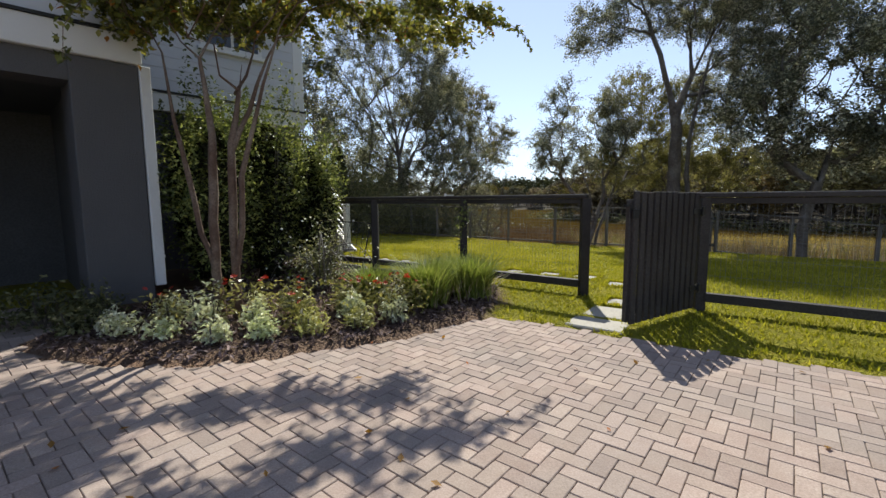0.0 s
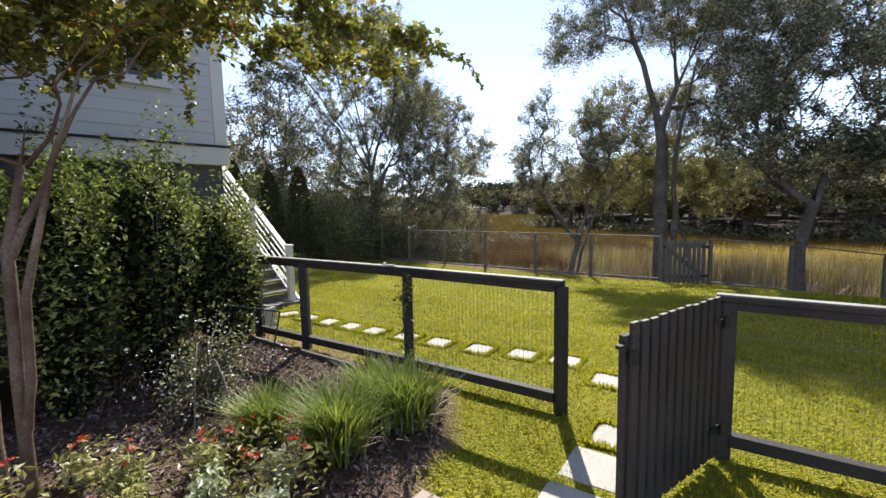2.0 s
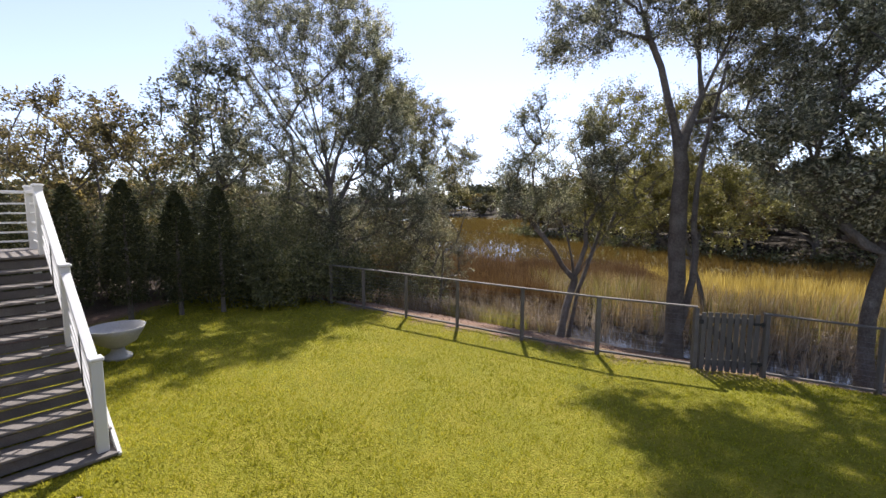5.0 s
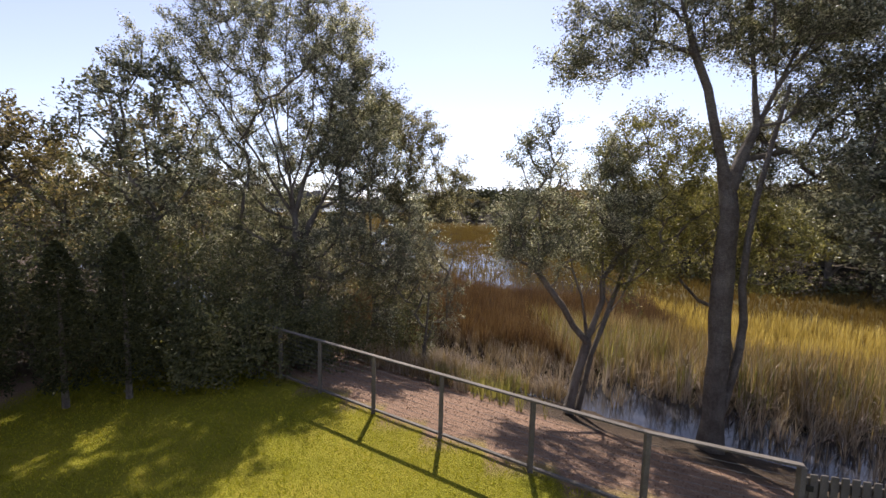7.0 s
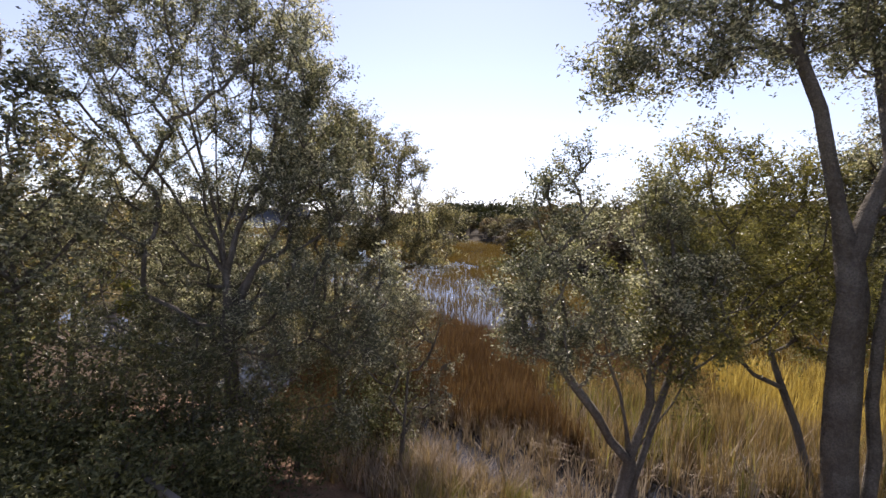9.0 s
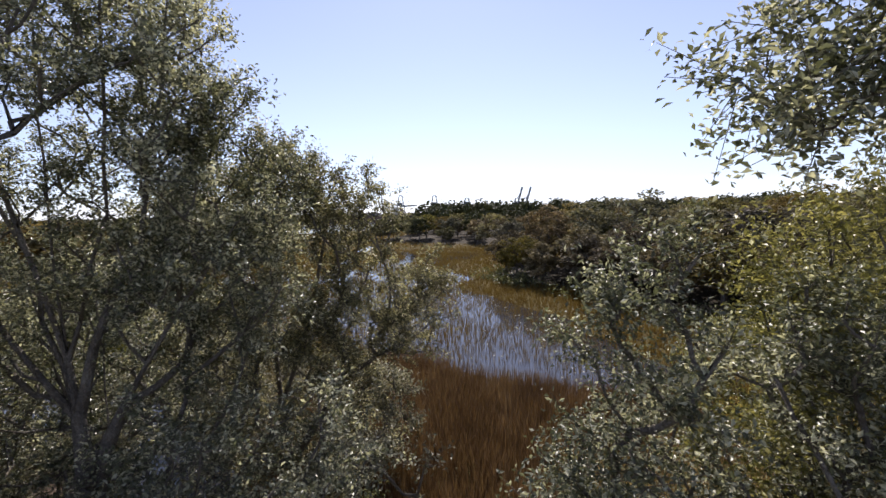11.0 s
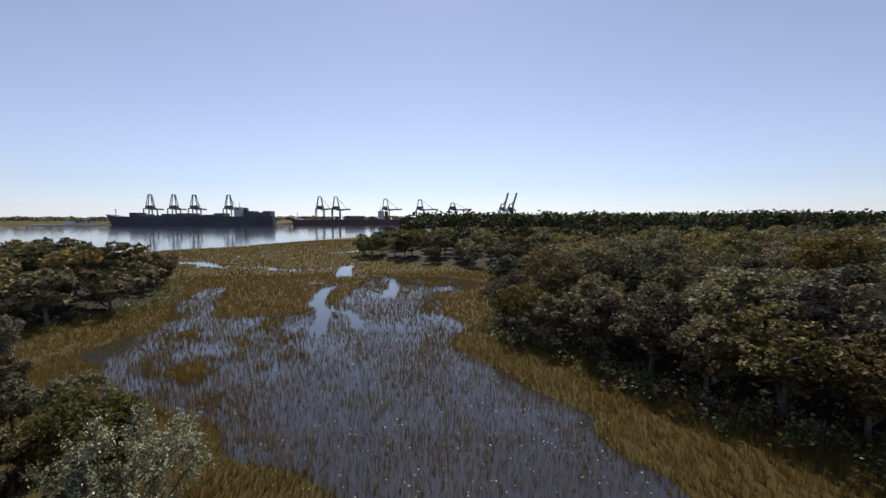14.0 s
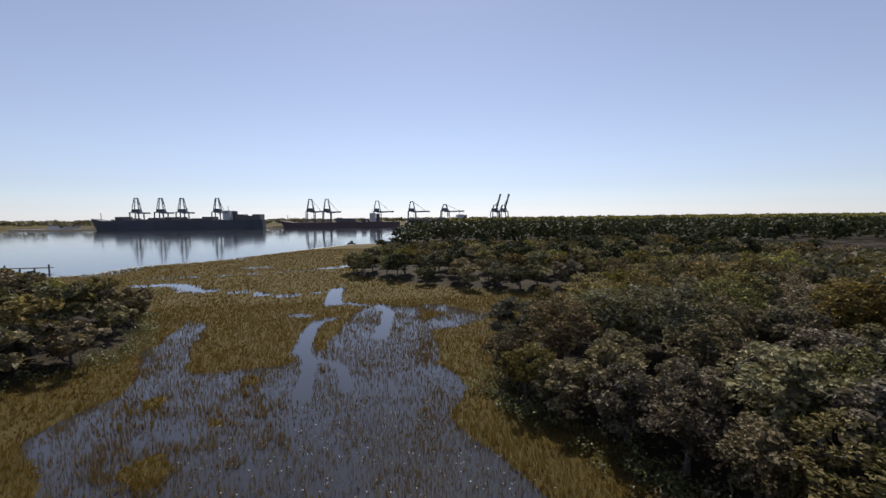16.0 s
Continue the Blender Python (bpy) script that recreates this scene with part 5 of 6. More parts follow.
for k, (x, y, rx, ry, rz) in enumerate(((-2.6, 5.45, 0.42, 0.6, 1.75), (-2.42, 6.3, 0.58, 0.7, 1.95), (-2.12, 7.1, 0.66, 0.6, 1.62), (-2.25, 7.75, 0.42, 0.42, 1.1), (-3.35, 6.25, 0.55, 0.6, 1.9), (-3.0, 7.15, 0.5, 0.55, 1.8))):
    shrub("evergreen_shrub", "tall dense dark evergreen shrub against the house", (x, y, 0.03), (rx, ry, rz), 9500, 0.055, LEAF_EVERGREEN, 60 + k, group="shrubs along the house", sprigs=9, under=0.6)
for k, (x, y, s) in enumerate(((-3.2, 4.2, 0.3), (-2.95, 3.85, 0.24), (-3.5, 4.05, 0.36), (-3.95, 3.75, 0.4))):
    shrub("dark_shrub", "low dark shrub in the shade of the pier", (x, y, 0.0), (s, s, s * 0.9), 600, 0.055, LEAF_DARK, 70 + k, group="low shrubs at the pier")
BEDDING = ((-2.5, 3.72, 0.2, 0.2), (-2.1, 3.66, 0.17, 0.17), (-1.95, 3.98, 0.24, 0.36), (-1.62, 3.56, 0.17, 0.2), (-1.3, 3.66, 0.18, 0.2), (-0.98, 3.82, 0.2, 0.2), (-0.62, 3.98, 0.2, 0.22), (-0.34, 4.16, 0.18, 0.22),
           (-1.5, 3.95, 0.17, 0.26), (-1.12, 4.12, 0.18, 0.26), (-0.75, 4.28, 0.18, 0.26), (-1.35, 4.4, 0.17, 0.26), (-0.9, 4.55, 0.17, 0.24), (-0.4, 4.5, 0.18, 0.26), (-2.32, 4.1, 0.22, 0.3), (-2.7, 3.85, 0.18, 0.18), (-1.75, 4.5, 0.15, 0.2))
for k, (x, y, r, h) in enumerate(BEDDING):
    yellow = x > -1.4 and k % 3 != 1
    shrub("bedding_plant", "low yellow-green lance-leaved bedding plant in the mulch" if yellow else "pale variegated bedding plant in the mulch bed", (x, y, 0.035), (r * 0.72, r * 0.72, h * 0.76), 330, 0.062 if yellow else 0.05,
          LEAF_LIME if yellow else LEAF_PALE, 80 + k, 5, "plant", group="bedding plants", width=0.28 if yellow else 0.45)
rf = np.random.RandomState(9)


def flower_mesh():
    """One head: seven petals round a shared centre."""
    bm = bmesh.new()
    c = bm.verts.new((0, 0, 0))
    for k in range(7):
        a = 2 * math.pi * k / 7
        p = [bm.verts.new((r * math.cos(a + t), r * math.sin(a + t), z)) for r, t, z in ((0.018, -0.34, 0.008), (0.027, 0, 0.014), (0.018, 0.34, 0.008))]
        bm.faces.new((c, *p))
    me = bpy.data.meshes.new("flower_head")
    bm.to_mesh(me)
    bm.free()
    me.materials.append(PETAL_RED)
    return me


HEAD = flower_mesh()
for k, (x, y, h) in enumerate(((-1.78, 4.02, 0.4), (-1.15, 3.9, 0.28), (-1.3, 4.35, 0.34), (-0.95, 4.5, 0.34), (-0.5, 4.3, 0.32), (-0.2, 4.35, 0.34), (-2.3, 3.95, 0.3), (-0.38, 4.75, 0.3), (-1.65, 4.45, 0.3), (-0.75, 4.72, 0.3))):
    ob = thing("red_flower", (x, y, 0.035), "red flowering plant with green leaves in the bed", "flower", "red flowers in the bed")
    for q in range(4):
        hd = new("flower_head", HEAD)
        hd.parent = ob
        hd.matrix_local = pose(rf.normal(0, 0.055), rf.normal(0, 0.055), h + rf.normal(0, 0.03), rf.uniform(-40, 40), rf.uniform(-40, 40), rf.uniform(0, 360))
    p = np.stack([rf.normal(0, 0.09, 110), rf.normal(0, 0.09, 110), rf.uniform(0.03, h, 110)], 1)
    v, f = leaves(rf, p, 0.06, 0.45)
    mesh_object("foliage", v, f, LEAF_YELLOW, ob)
for k, (x, y, s) in enumerate(((-0.75, 5.05, 0.9), (-0.12, 4.85, 1.15), (0.35, 5.25, 1.15), (0.05, 5.55, 1.0))):
    rng = np.random.RandomState(95 + k)
    ob = thing("grass_clump", (x, y, 0.03), "arching green ornamental grass clump in the bed", "grass clump", "grass clumps in the bed")
    b = np.stack([rng.normal(0, 0.07, 420), rng.normal(0, 0.07, 420), np.zeros(420)], 1) * s
    v, f = blades(rng, b, 0.36 * s, 0.012, 0.85, 3)
    tagged(mesh_object("foliage", v, f, CLUMP, ob), kind="stuff")
    b = np.stack([rng.normal(0, 0.09, 60), rng.normal(0, 0.09, 60), np.zeros(60)], 1) * s
    v, f = blades(rng, b, 0.2 * s, 0.013, 1.5, 2)
    tagged(mesh_object("dry_skirt", v, f, STRAW, ob, "pale dry blades at the base"), kind="stuff")
vine = shrub("jasmine_vine", "sprawling vine dotted with pale blossom over the trellis", (-1.5, 5.62, 0.04), (0.42, 0.5, 0.62), 1900, 0.04, LEAF_DARK, 120, 12, "vine", shell=0.2)
p = np.random.RandomState(4).normal(size=(330, 3)) * np.array([0.27, 0.34, 0.22]) + np.array([0, 0, 0.36])
p[:, 2] = np.maximum(p[:, 2], 0.03)
v, f = leaves(np.random.RandomState(6), p, 0.026, 0.8)
mesh_object("blossom", v, f, BLOSSOM, vine, "pale blossom")
rc = np.random.RandomState(31)
for k in range(9):
    a, r, h = rc.uniform(0, 2 * math.pi), rc.uniform(0.45, 0.85), rc.uniform(0.35, 0.7)
    arc = [(r * u * math.cos(a), r * u * math.sin(a), 0.02 + h * math.sin(math.pi * min(1.0, 0.12 + 0.8 * u)) + rc.normal(0, 0.012)) for u in np.linspace(0, 1, 9)]
    v, f = tubes(arc, [q - 1 for q in range(9)], np.linspace(0.009, 0.004, 9), 5)
    mesh_object("cane", v, f, GREY_WOOD, vine, "arching bleached dead cane", smooth=True)

climber = thing("climbing_vine", (0.3, 6.28, 0.0), "thin green vine climbing the middle fence post", "vine")
rc = np.random.RandomState(32)
turns = [(0.05 * math.cos(5 * u) - 0.02, 0.045 * math.sin(5 * u), 1.05 * u) for u in np.linspace(0, 1, 22)]
v, f = tubes(turns, [q - 1 for q in range(22)], np.linspace(0.006, 0.003, 22), 5)
mesh_object("stem", v, f, BARK, climber, smooth=True)
p = np.array(turns)[rc.randint(0, 22, 230)] + rc.normal(size=(230, 3)) * np.array([0.045, 0.045, 0.03])
p[:, 2] = np.maximum(p[:, 2], 0.03)
v, f = leaves(rc, p, 0.045, 0.7)
mesh_object("foliage", v, f, LEAF_EVERGREEN, climber)

# hedge of columnar cypress and dark shrubs on the boundary
for k, (x, y, h) in enumerate(((-7.9, 14.6, 3.4), (-7.1, 15.4, 3.3), (-6.3, 16.1, 3.5), (-5.45, 16.8, 3.3), (-4.6, 17.35, 3.5))):
    rng = np.random.RandomState(130 + k)
    ob = thing("columnar_cypress", (x, y, at_ground(x, y)), "dark green columnar cypress on the lawn's edge", "tree", "cypress row")
    n = 4000
    z = rng.uniform(0.1, 1, n) ** 0.9
    r = 0.46 * np.sin(np.pi * np.clip(0.12 + 0.88 * z, 0, 1)) ** 0.6 * rng.uniform(0.5, 1.08, n)
    a = rng.uniform(0, 2 * np.pi, n)
    v, f = leaves(rng, np.stack([r * np.cos(a), r * np.sin(a), z * h], 1), 0.095, 0.4, up=0.1)
    mesh_object("foliage", v, f, LEAF_PINE, ob)
    v, f = rods([(0, 0, -0.1, 0, 0, h * 0.8, 0.07, 0.02)], 0.05, 7)
    mesh_object("trunk", v, f, BARK, ob)
for k, (x, y, r, h) in enumerate(((-3.6, 18.1, 0.9, 1.5), (-2.6, 18.9, 1.0, 1.7), (-4.4, 19.2, 1.1, 2.0), (-1.6, 19.8, 0.9, 1.4), (-5.6, 18.6, 1.1, 2.2), (-1.0, 22.0, 1.6, 2.6), (-4.2, 21.2, 1.6, 3.0), (-6.4, 20.2, 1.6, 3.0), (-2.8, 21.4, 1.6, 2.8), (0.6, 25.4, 1.6, 2.4), (-8.6, 18.6, 1.5, 3.0), (-9.4, 16.4, 1.4, 2.4), (-11.2, 17.6, 1.7, 2.8), (-10.2, 14.2, 1.5, 2.2), (-12.8, 15.4, 1.8, 2.6), (-13.6, 18.8, 1.8, 3.0), (-5.0, 20.4, 1.5, 3.4), (-7.4, 18.6, 1.5, 3.4), (-7.6, 21.6, 1.7, 3.8))):
    shrub("bank_shrub", "dark unkempt shrub on the bank", (x, y, at_ground(x, y) - 0.05), (r, r, h), 5200, 0.095, LEAF_DARK, 140 + k, group="shrubs on the bank")

# ---- forest across the marsh ----


def woodland_kind(name, h, r, mat, seed, n=34, per=80, size=0.39, low=0.4, sides=4):
    rng = np.random.RandomState(seed)
    ob = thing(name, (0, 0, 0), "", "tree")
    nodes, parent, rad, ends = grow(rng, [(0, 0, -0.6), (0.2, 0.1, h * 0.3), (-0.1, 0.2, h * 0.62)], [((0, 0, h * 0.66), (r, r, h * 0.34), n), ((0.3, -0.2, h * low), (r * 0.85, r * 0.85, h * 0.14), n // 4)], 0.03, 0.22, 0.75, seg=1.3 if sides > 3 else 2.6)
    v, f = tubes(nodes, parent, rad, sides)
    mesh_object("trunk", v, f, BARK, ob)
    k = rng.poisson(per, len(ends)).clip(4)
    c, pr = np.repeat(ends, k, 0), np.repeat(rng.uniform(0.65, 1.25, len(ends)), k)[:, None]
    d = rng.normal(size=c.shape) + np.array([0, 0, 0.35])
    d /= np.linalg.norm(d, axis=1, keepdims=True)
    v, f = leaves(rng, c + d * pr * rng.uniform(0.6, 1.08, (len(c), 1)) * np.array([1, 1, 0.72]) * (h / 9), size, 0.6, up=0.1, out=d, bias=2.2)
    mesh_object("crown", v, f, mat, ob)
    return ob


KINDS = [woodland_kind("woodland_tree", 8.6, 3.2, FAR_OAK, 201), woodland_kind("woodland_tree", 7.4, 3.0, FAR_GREY, 202), woodland_kind("woodland_tree", 9.6, 3.0, FAR_OAK, 203),
         woodland_kind("woodland_tree", 6.2, 2.6, FAR_GREY, 204), woodland_kind("woodland_tree", 8.0, 3.2, FAR_YELLOW, 205)]
FAR_KINDS = [woodland_kind("far_tree", 8.6, 3.4, FAR_OAK, 211, 22, 30, 0.85, sides=3), woodland_kind("far_tree", 7.0, 3.2, FAR_GREY, 212, 22, 30, 0.85, sides=3), woodland_kind("far_tree", 10.0, 3.2, LEAF_PINE, 213, 24, 30, 0.8, sides=3)]
WORDS = ["broad live oak on the far edge of the marsh", "grey-green oak hung with moss at the marsh edge", "tall oak in the wood across the marsh",
         "low grey-green tree at the marsh edge", "yellow-green tree in the wood across the marsh"]
for ob, w in zip(KINDS, WORDS):
    tagged(ob, w, "tree", "woodland across the marsh")
for ob, w in zip(FAR_KINDS, ("broad oak in the wood beyond the marsh inlet", "grey-green tree beyond the marsh inlet", "dark pine beyond the marsh inlet")):
    tagged(ob, w, "tree", "woodland beyond the inlet")
rng = np.random.RandomState(77)
placed = []


def scatter(poly, x0, x1, y0, y1, gap, want, edge=1.2):
    out = []
    for _ in range(want * 60):
        x, y = rng.uniform(x0, x1), rng.uniform(y0, y1)
        if len(out) >= want:
            break
        if float(signed(np.array(x), np.array(y), poly)) < -edge and all((x - a) ** 2 + (y - b) ** 2 > gap * gap for a, b in placed):
            placed.append((x, y))
            out.append((x, y))
    return out


spots = []
for (x1, y1), (x2, y2) in zip(WOODS_NEAR[:8], WOODS_NEAR[1:8]):
    n = max(1, int(math.hypot(x2 - x1, y2 - y1) / 3.6))
    for j in range(n):
        f = (j + 0.5) / n
        nx, ny = (y2 - y1), -(x2 - x1)
        ln = math.hypot(nx, ny)
        x, y = x1 + (x2 - x1) * f + 2.2 * nx / -ln * -1, y1 + (y2 - y1) * f + 2.2 * ny / -ln * -1
        if not in_poly(np.array(x), np.array(y), WOODS_NEAR):
            x, y = x1 + (x2 - x1) * f - 2.2 * nx / ln, y1 + (y2 - y1) * f - 2.2 * ny / ln
        placed.append((x, y))
        spots.append((x, y, 1))
spots += [(x, y, 0) for x, y in scatter(WOODS_NEAR, 15, 100, 22, 118, 4.2, 135)]
spots += [(x, y, 2) for x, y in scatter(ISLE, -85, -33, 66, 140, 5.0, 44)]
spots += [(x, y, 2) for x, y in scatter(WOODS_FAR, -10, 150, 128, 235, 5.0, 260, 0.4)]
for x, y in ((-12, 47), (-16, 52), (-21, 54), (-10, 43), (-15, 45), (-20, 47), (-26, 52), (-26, 60), (-32, 66), (-24, 44), (-14, 39), (-20, 38)):
    spots.append((x, y, 3))
used = set()
for x, y, zone_id in spots:
    if y > 120 or x < -33:
        kinds, k = FAR_KINDS, int(rng.choice([0, 1, 2], p=[0.42, 0.33, 0.25] if y > 150 else [0.5, 0.5, 0]))
    else:
        kinds, k = KINDS, int(rng.choice([0, 1, 2, 3, 4], p=[0.3, 0.25, 0.2, 0.15, 0.1] if zone_id != 3 else [0, 0.3, 0, 0.5, 0.2]))
    s = rng.uniform(0.8, 1.12) * (0.78 if zone_id == 1 else 0.9 if zone_id == 2 else 0.62 if zone_id == 3 else 1.0)
    z, turn = at_ground(x, y), rng.uniform(0, 360)
    if kinds[k].name not in used:
        used.add(kinds[k].name)
        ob = kinds[k]
        ob.matrix_world = pose(x, y, z, 0, 0, turn)
    else:
        ob = copy_thing(kinds[k], pose(x, y, z, 0, 0, turn))
    wide = 1.0 if zone_id == 3 else 1.2
    ob.scale = (s * wide * rng.uniform(0.95, 1.2), s * wide * rng.uniform(0.95, 1.2), s)


# low growth along the wood's marsh edge
def undergrowth(poly, k0, k1, n, seed, mat, label):
    q = np.random.RandomState(seed)
    pts = np.array(poly[k0:k1], float)
    seg = np.linalg.norm(np.diff(pts, axis=0), axis=1)
    at = q.uniform(0, seg.sum(), n)
    k = np.clip(np.searchsorted(np.cumsum(seg), at), 0, len(seg) - 1)
    u = ((at - (np.cumsum(seg) - seg)[k]) / seg[k])[:, None]
    c = pts[k] * (1 - u) + pts[k + 1] * u + q.normal(0, 1.3, (n, 2))
    h = q.uniform(0.7, 2.0, n)
    c = np.repeat(np.stack([c[:, 0], c[:, 1], ground_z(c[:, 0], c[:, 1]) + h * 0.45], 1), 34, 0)
    p = c + ball(q, len(c)) * np.repeat(h, 34)[:, None] * np.array([0.75, 0.75, 0.55])
    v, f = leaves(q, p, 0.3, 0.6, up=0.4)
    tagged(mesh_object("undergrowth", v, f, mat), label, "scrub", kind="stuff")


undergrowth(WOODS_NEAR, 0, 8, 260, 401, LEAF_DARK, "low dark green scrub along the marsh edge of the wood")
undergrowth(WOODS_NEAR, 3, 8, 120, 403, FAR_GREY, "pale grey-green scrub before the wood")
undergrowth(ISLE, 0, 5, 90, 402, LEAF_DARK, "low dark green scrub at the foot of the wooded isle")


# woods further off: one mass of crowns
def far_woods(name, label, poly, x0, x1, y0, y1, count, h0, h1, r, mat, per, size, seed, keep=None):
    q = np.random.RandomState(seed)
    x, y = q.uniform(x0, x1, count * 4), q.uniform(y0, y1, count * 4)
    ok = in_poly(x, y, poly)
    if keep is not None:
        ok &= keep(x, y)
    x, y = x[ok][:count], y[ok][:count]
    z, h = ground_z(x, y), q.uniform(h0, h1, len(x))
    c = np.repeat(np.stack([x, y, z + h * 0.62], 1), per, 0)
    d = q.normal(size=c.shape)
    d /= np.linalg.norm(d, axis=1, keepdims=True)
    d[:, 2] = np.where(d[:, 2] < -0.3, -d[:, 2], d[:, 2])
    hh, wob = np.repeat(h, per), q.uniform(0.55, 1.05, (len(c), 1))
    rr = np.repeat(q.uniform(0.7, 1.3, len(x)) * r, per)
    p = c + d * wob * np.stack([rr, rr, hh * 0.4], 1)
    v, f = leaves(q, p, size, 0.7, up=0.2, out=d, bias=2.0)
    ob = mesh_object(name, v, f, mat)
    return tagged(ob, label, "forest", kind="stuff")


far_woods("pine_forest", "dark pine forest behind the marsh wood", WOODS_FAR, 10, 460, 190, 430, 1600, 12, 16, 4.6, LEAF_PINE, 40, 2.15, 301, lambda x, y: (y > 225) | (x > 140))
far_woods("far_woods", "green woods stretching to the horizon", WOODS_FAR, 30, 1500, 400, 1100, 1200, 11, 15, 13, FAR_OAK, 38, 6.4, 302)
far_woods("inland_woods", "mixed green woods beyond the near wood", WOODS_NEAR, 60, 260, 20, 130, 260, 8, 11, 4.4, FAR_OAK, 60, 1.3, 303, lambda x, y: x > 70)
SHORE = [(-3000, 720), (-620, 862), (-200, 890), (-100, 950), (300, 960), (900, 1050), (2600, 1700), (2600, 2600), (-3000, 2600)]
far_woods("far_shore_woods", "hazy woods on the far shore of the river", SHORE, -1700, 1500, 900, 1500, 700, 9, 14, 11, FAR_GREY, 30, 7.2, 304)
LEFT = [(-320, -30), (-24, 12), (-24, 44), (-40, 62), (-100, 60), (-320, 60)]
far_woods("side_woods", "green woods beside the garden", LEFT, -120, -20, -20, 62, 120, 8, 11, 3.2, FAR_OAK, 70, 0.9, 305)
RIGHT = [(21, 30), (34, 22), (90, 14), (200, 10), (200, -60), (24, -60), (22, 0)]
far_woods("side_woods", "green woods beside the garden", RIGHT, 20, 120, -60, 30, 120, 8, 12, 3.2, FAR_OAK, 70, 0.9, 306)

# ---- grasses ----
rng = np.random.RandomState(55)


def turf():
    n = 190000
    x, y = rng.uniform(-6.8, 14, n), rng.uniform(1.0, 19.5, n)
    nb2 = bank(x, y)
    ok = (nb2 < lawn_end(x) + 0.06 * ripple(x, y, 0.8)) & ~in_poly(x, y, BED) & ~in_poly(x, y, PAVED) & (x > -6.6 + 0.3 * ripple(x, y, 1.0))
    ok &= ~((x < -2.3) & (y < 8.9))
    ok &= rng.uniform(0, 1, n) < np.where(nb2 < 9, 1.0, 0.6)
    for a, b in STEPS + [(1.74, 4.62), (1.45, 4.25)]:
        ok &= np.hypot(x - a, y - b) > 0.22
    x, y = x[ok], y[ok]
    p = np.stack([x, y, ground_z(x, y) - 0.005], 1)
    h = 0.04 + 0.012 * ripple(x, y, 0.5)
    v, f = blades(rng, p, h, 0.013, 0.9, 3, bend=False)
    tagged(mesh_object("lawn_grass", v, f, TURF), "short bright green lawn grass", "grass", kind="stuff")

    # longer turf standing round the sunken stones
    q = np.random.RandomState(12)
    rim = []
    for k, (a, b) in enumerate(STEPS):
        t = math.radians(28 if k == 0 else -32)
        s, e = q.uniform(-0.185, 0.185, 420), 0.178 + 0.02 * q.uniform(0, 1, 420)
        side = q.randint(0, 4, 420)
        u, w = np.where(side < 2, s, np.where(side == 2, e, -e)), np.where(side == 0, e, np.where(side == 1, -e, s))
        rim.append(np.stack([a + u * math.cos(t) - w * math.sin(t), b + u * math.sin(t) + w * math.cos(t), np.full(420, at_ground(a, b) - 0.004)], 1))
    v, f = blades(q, np.concatenate(rim), 0.055, 0.014, 0.35, 3, bend=False)
    tagged(mesh_object("turf_edge", v, f, TURF), "turf standing proud round the stepping stones", "grass", kind="stuff")


turf()


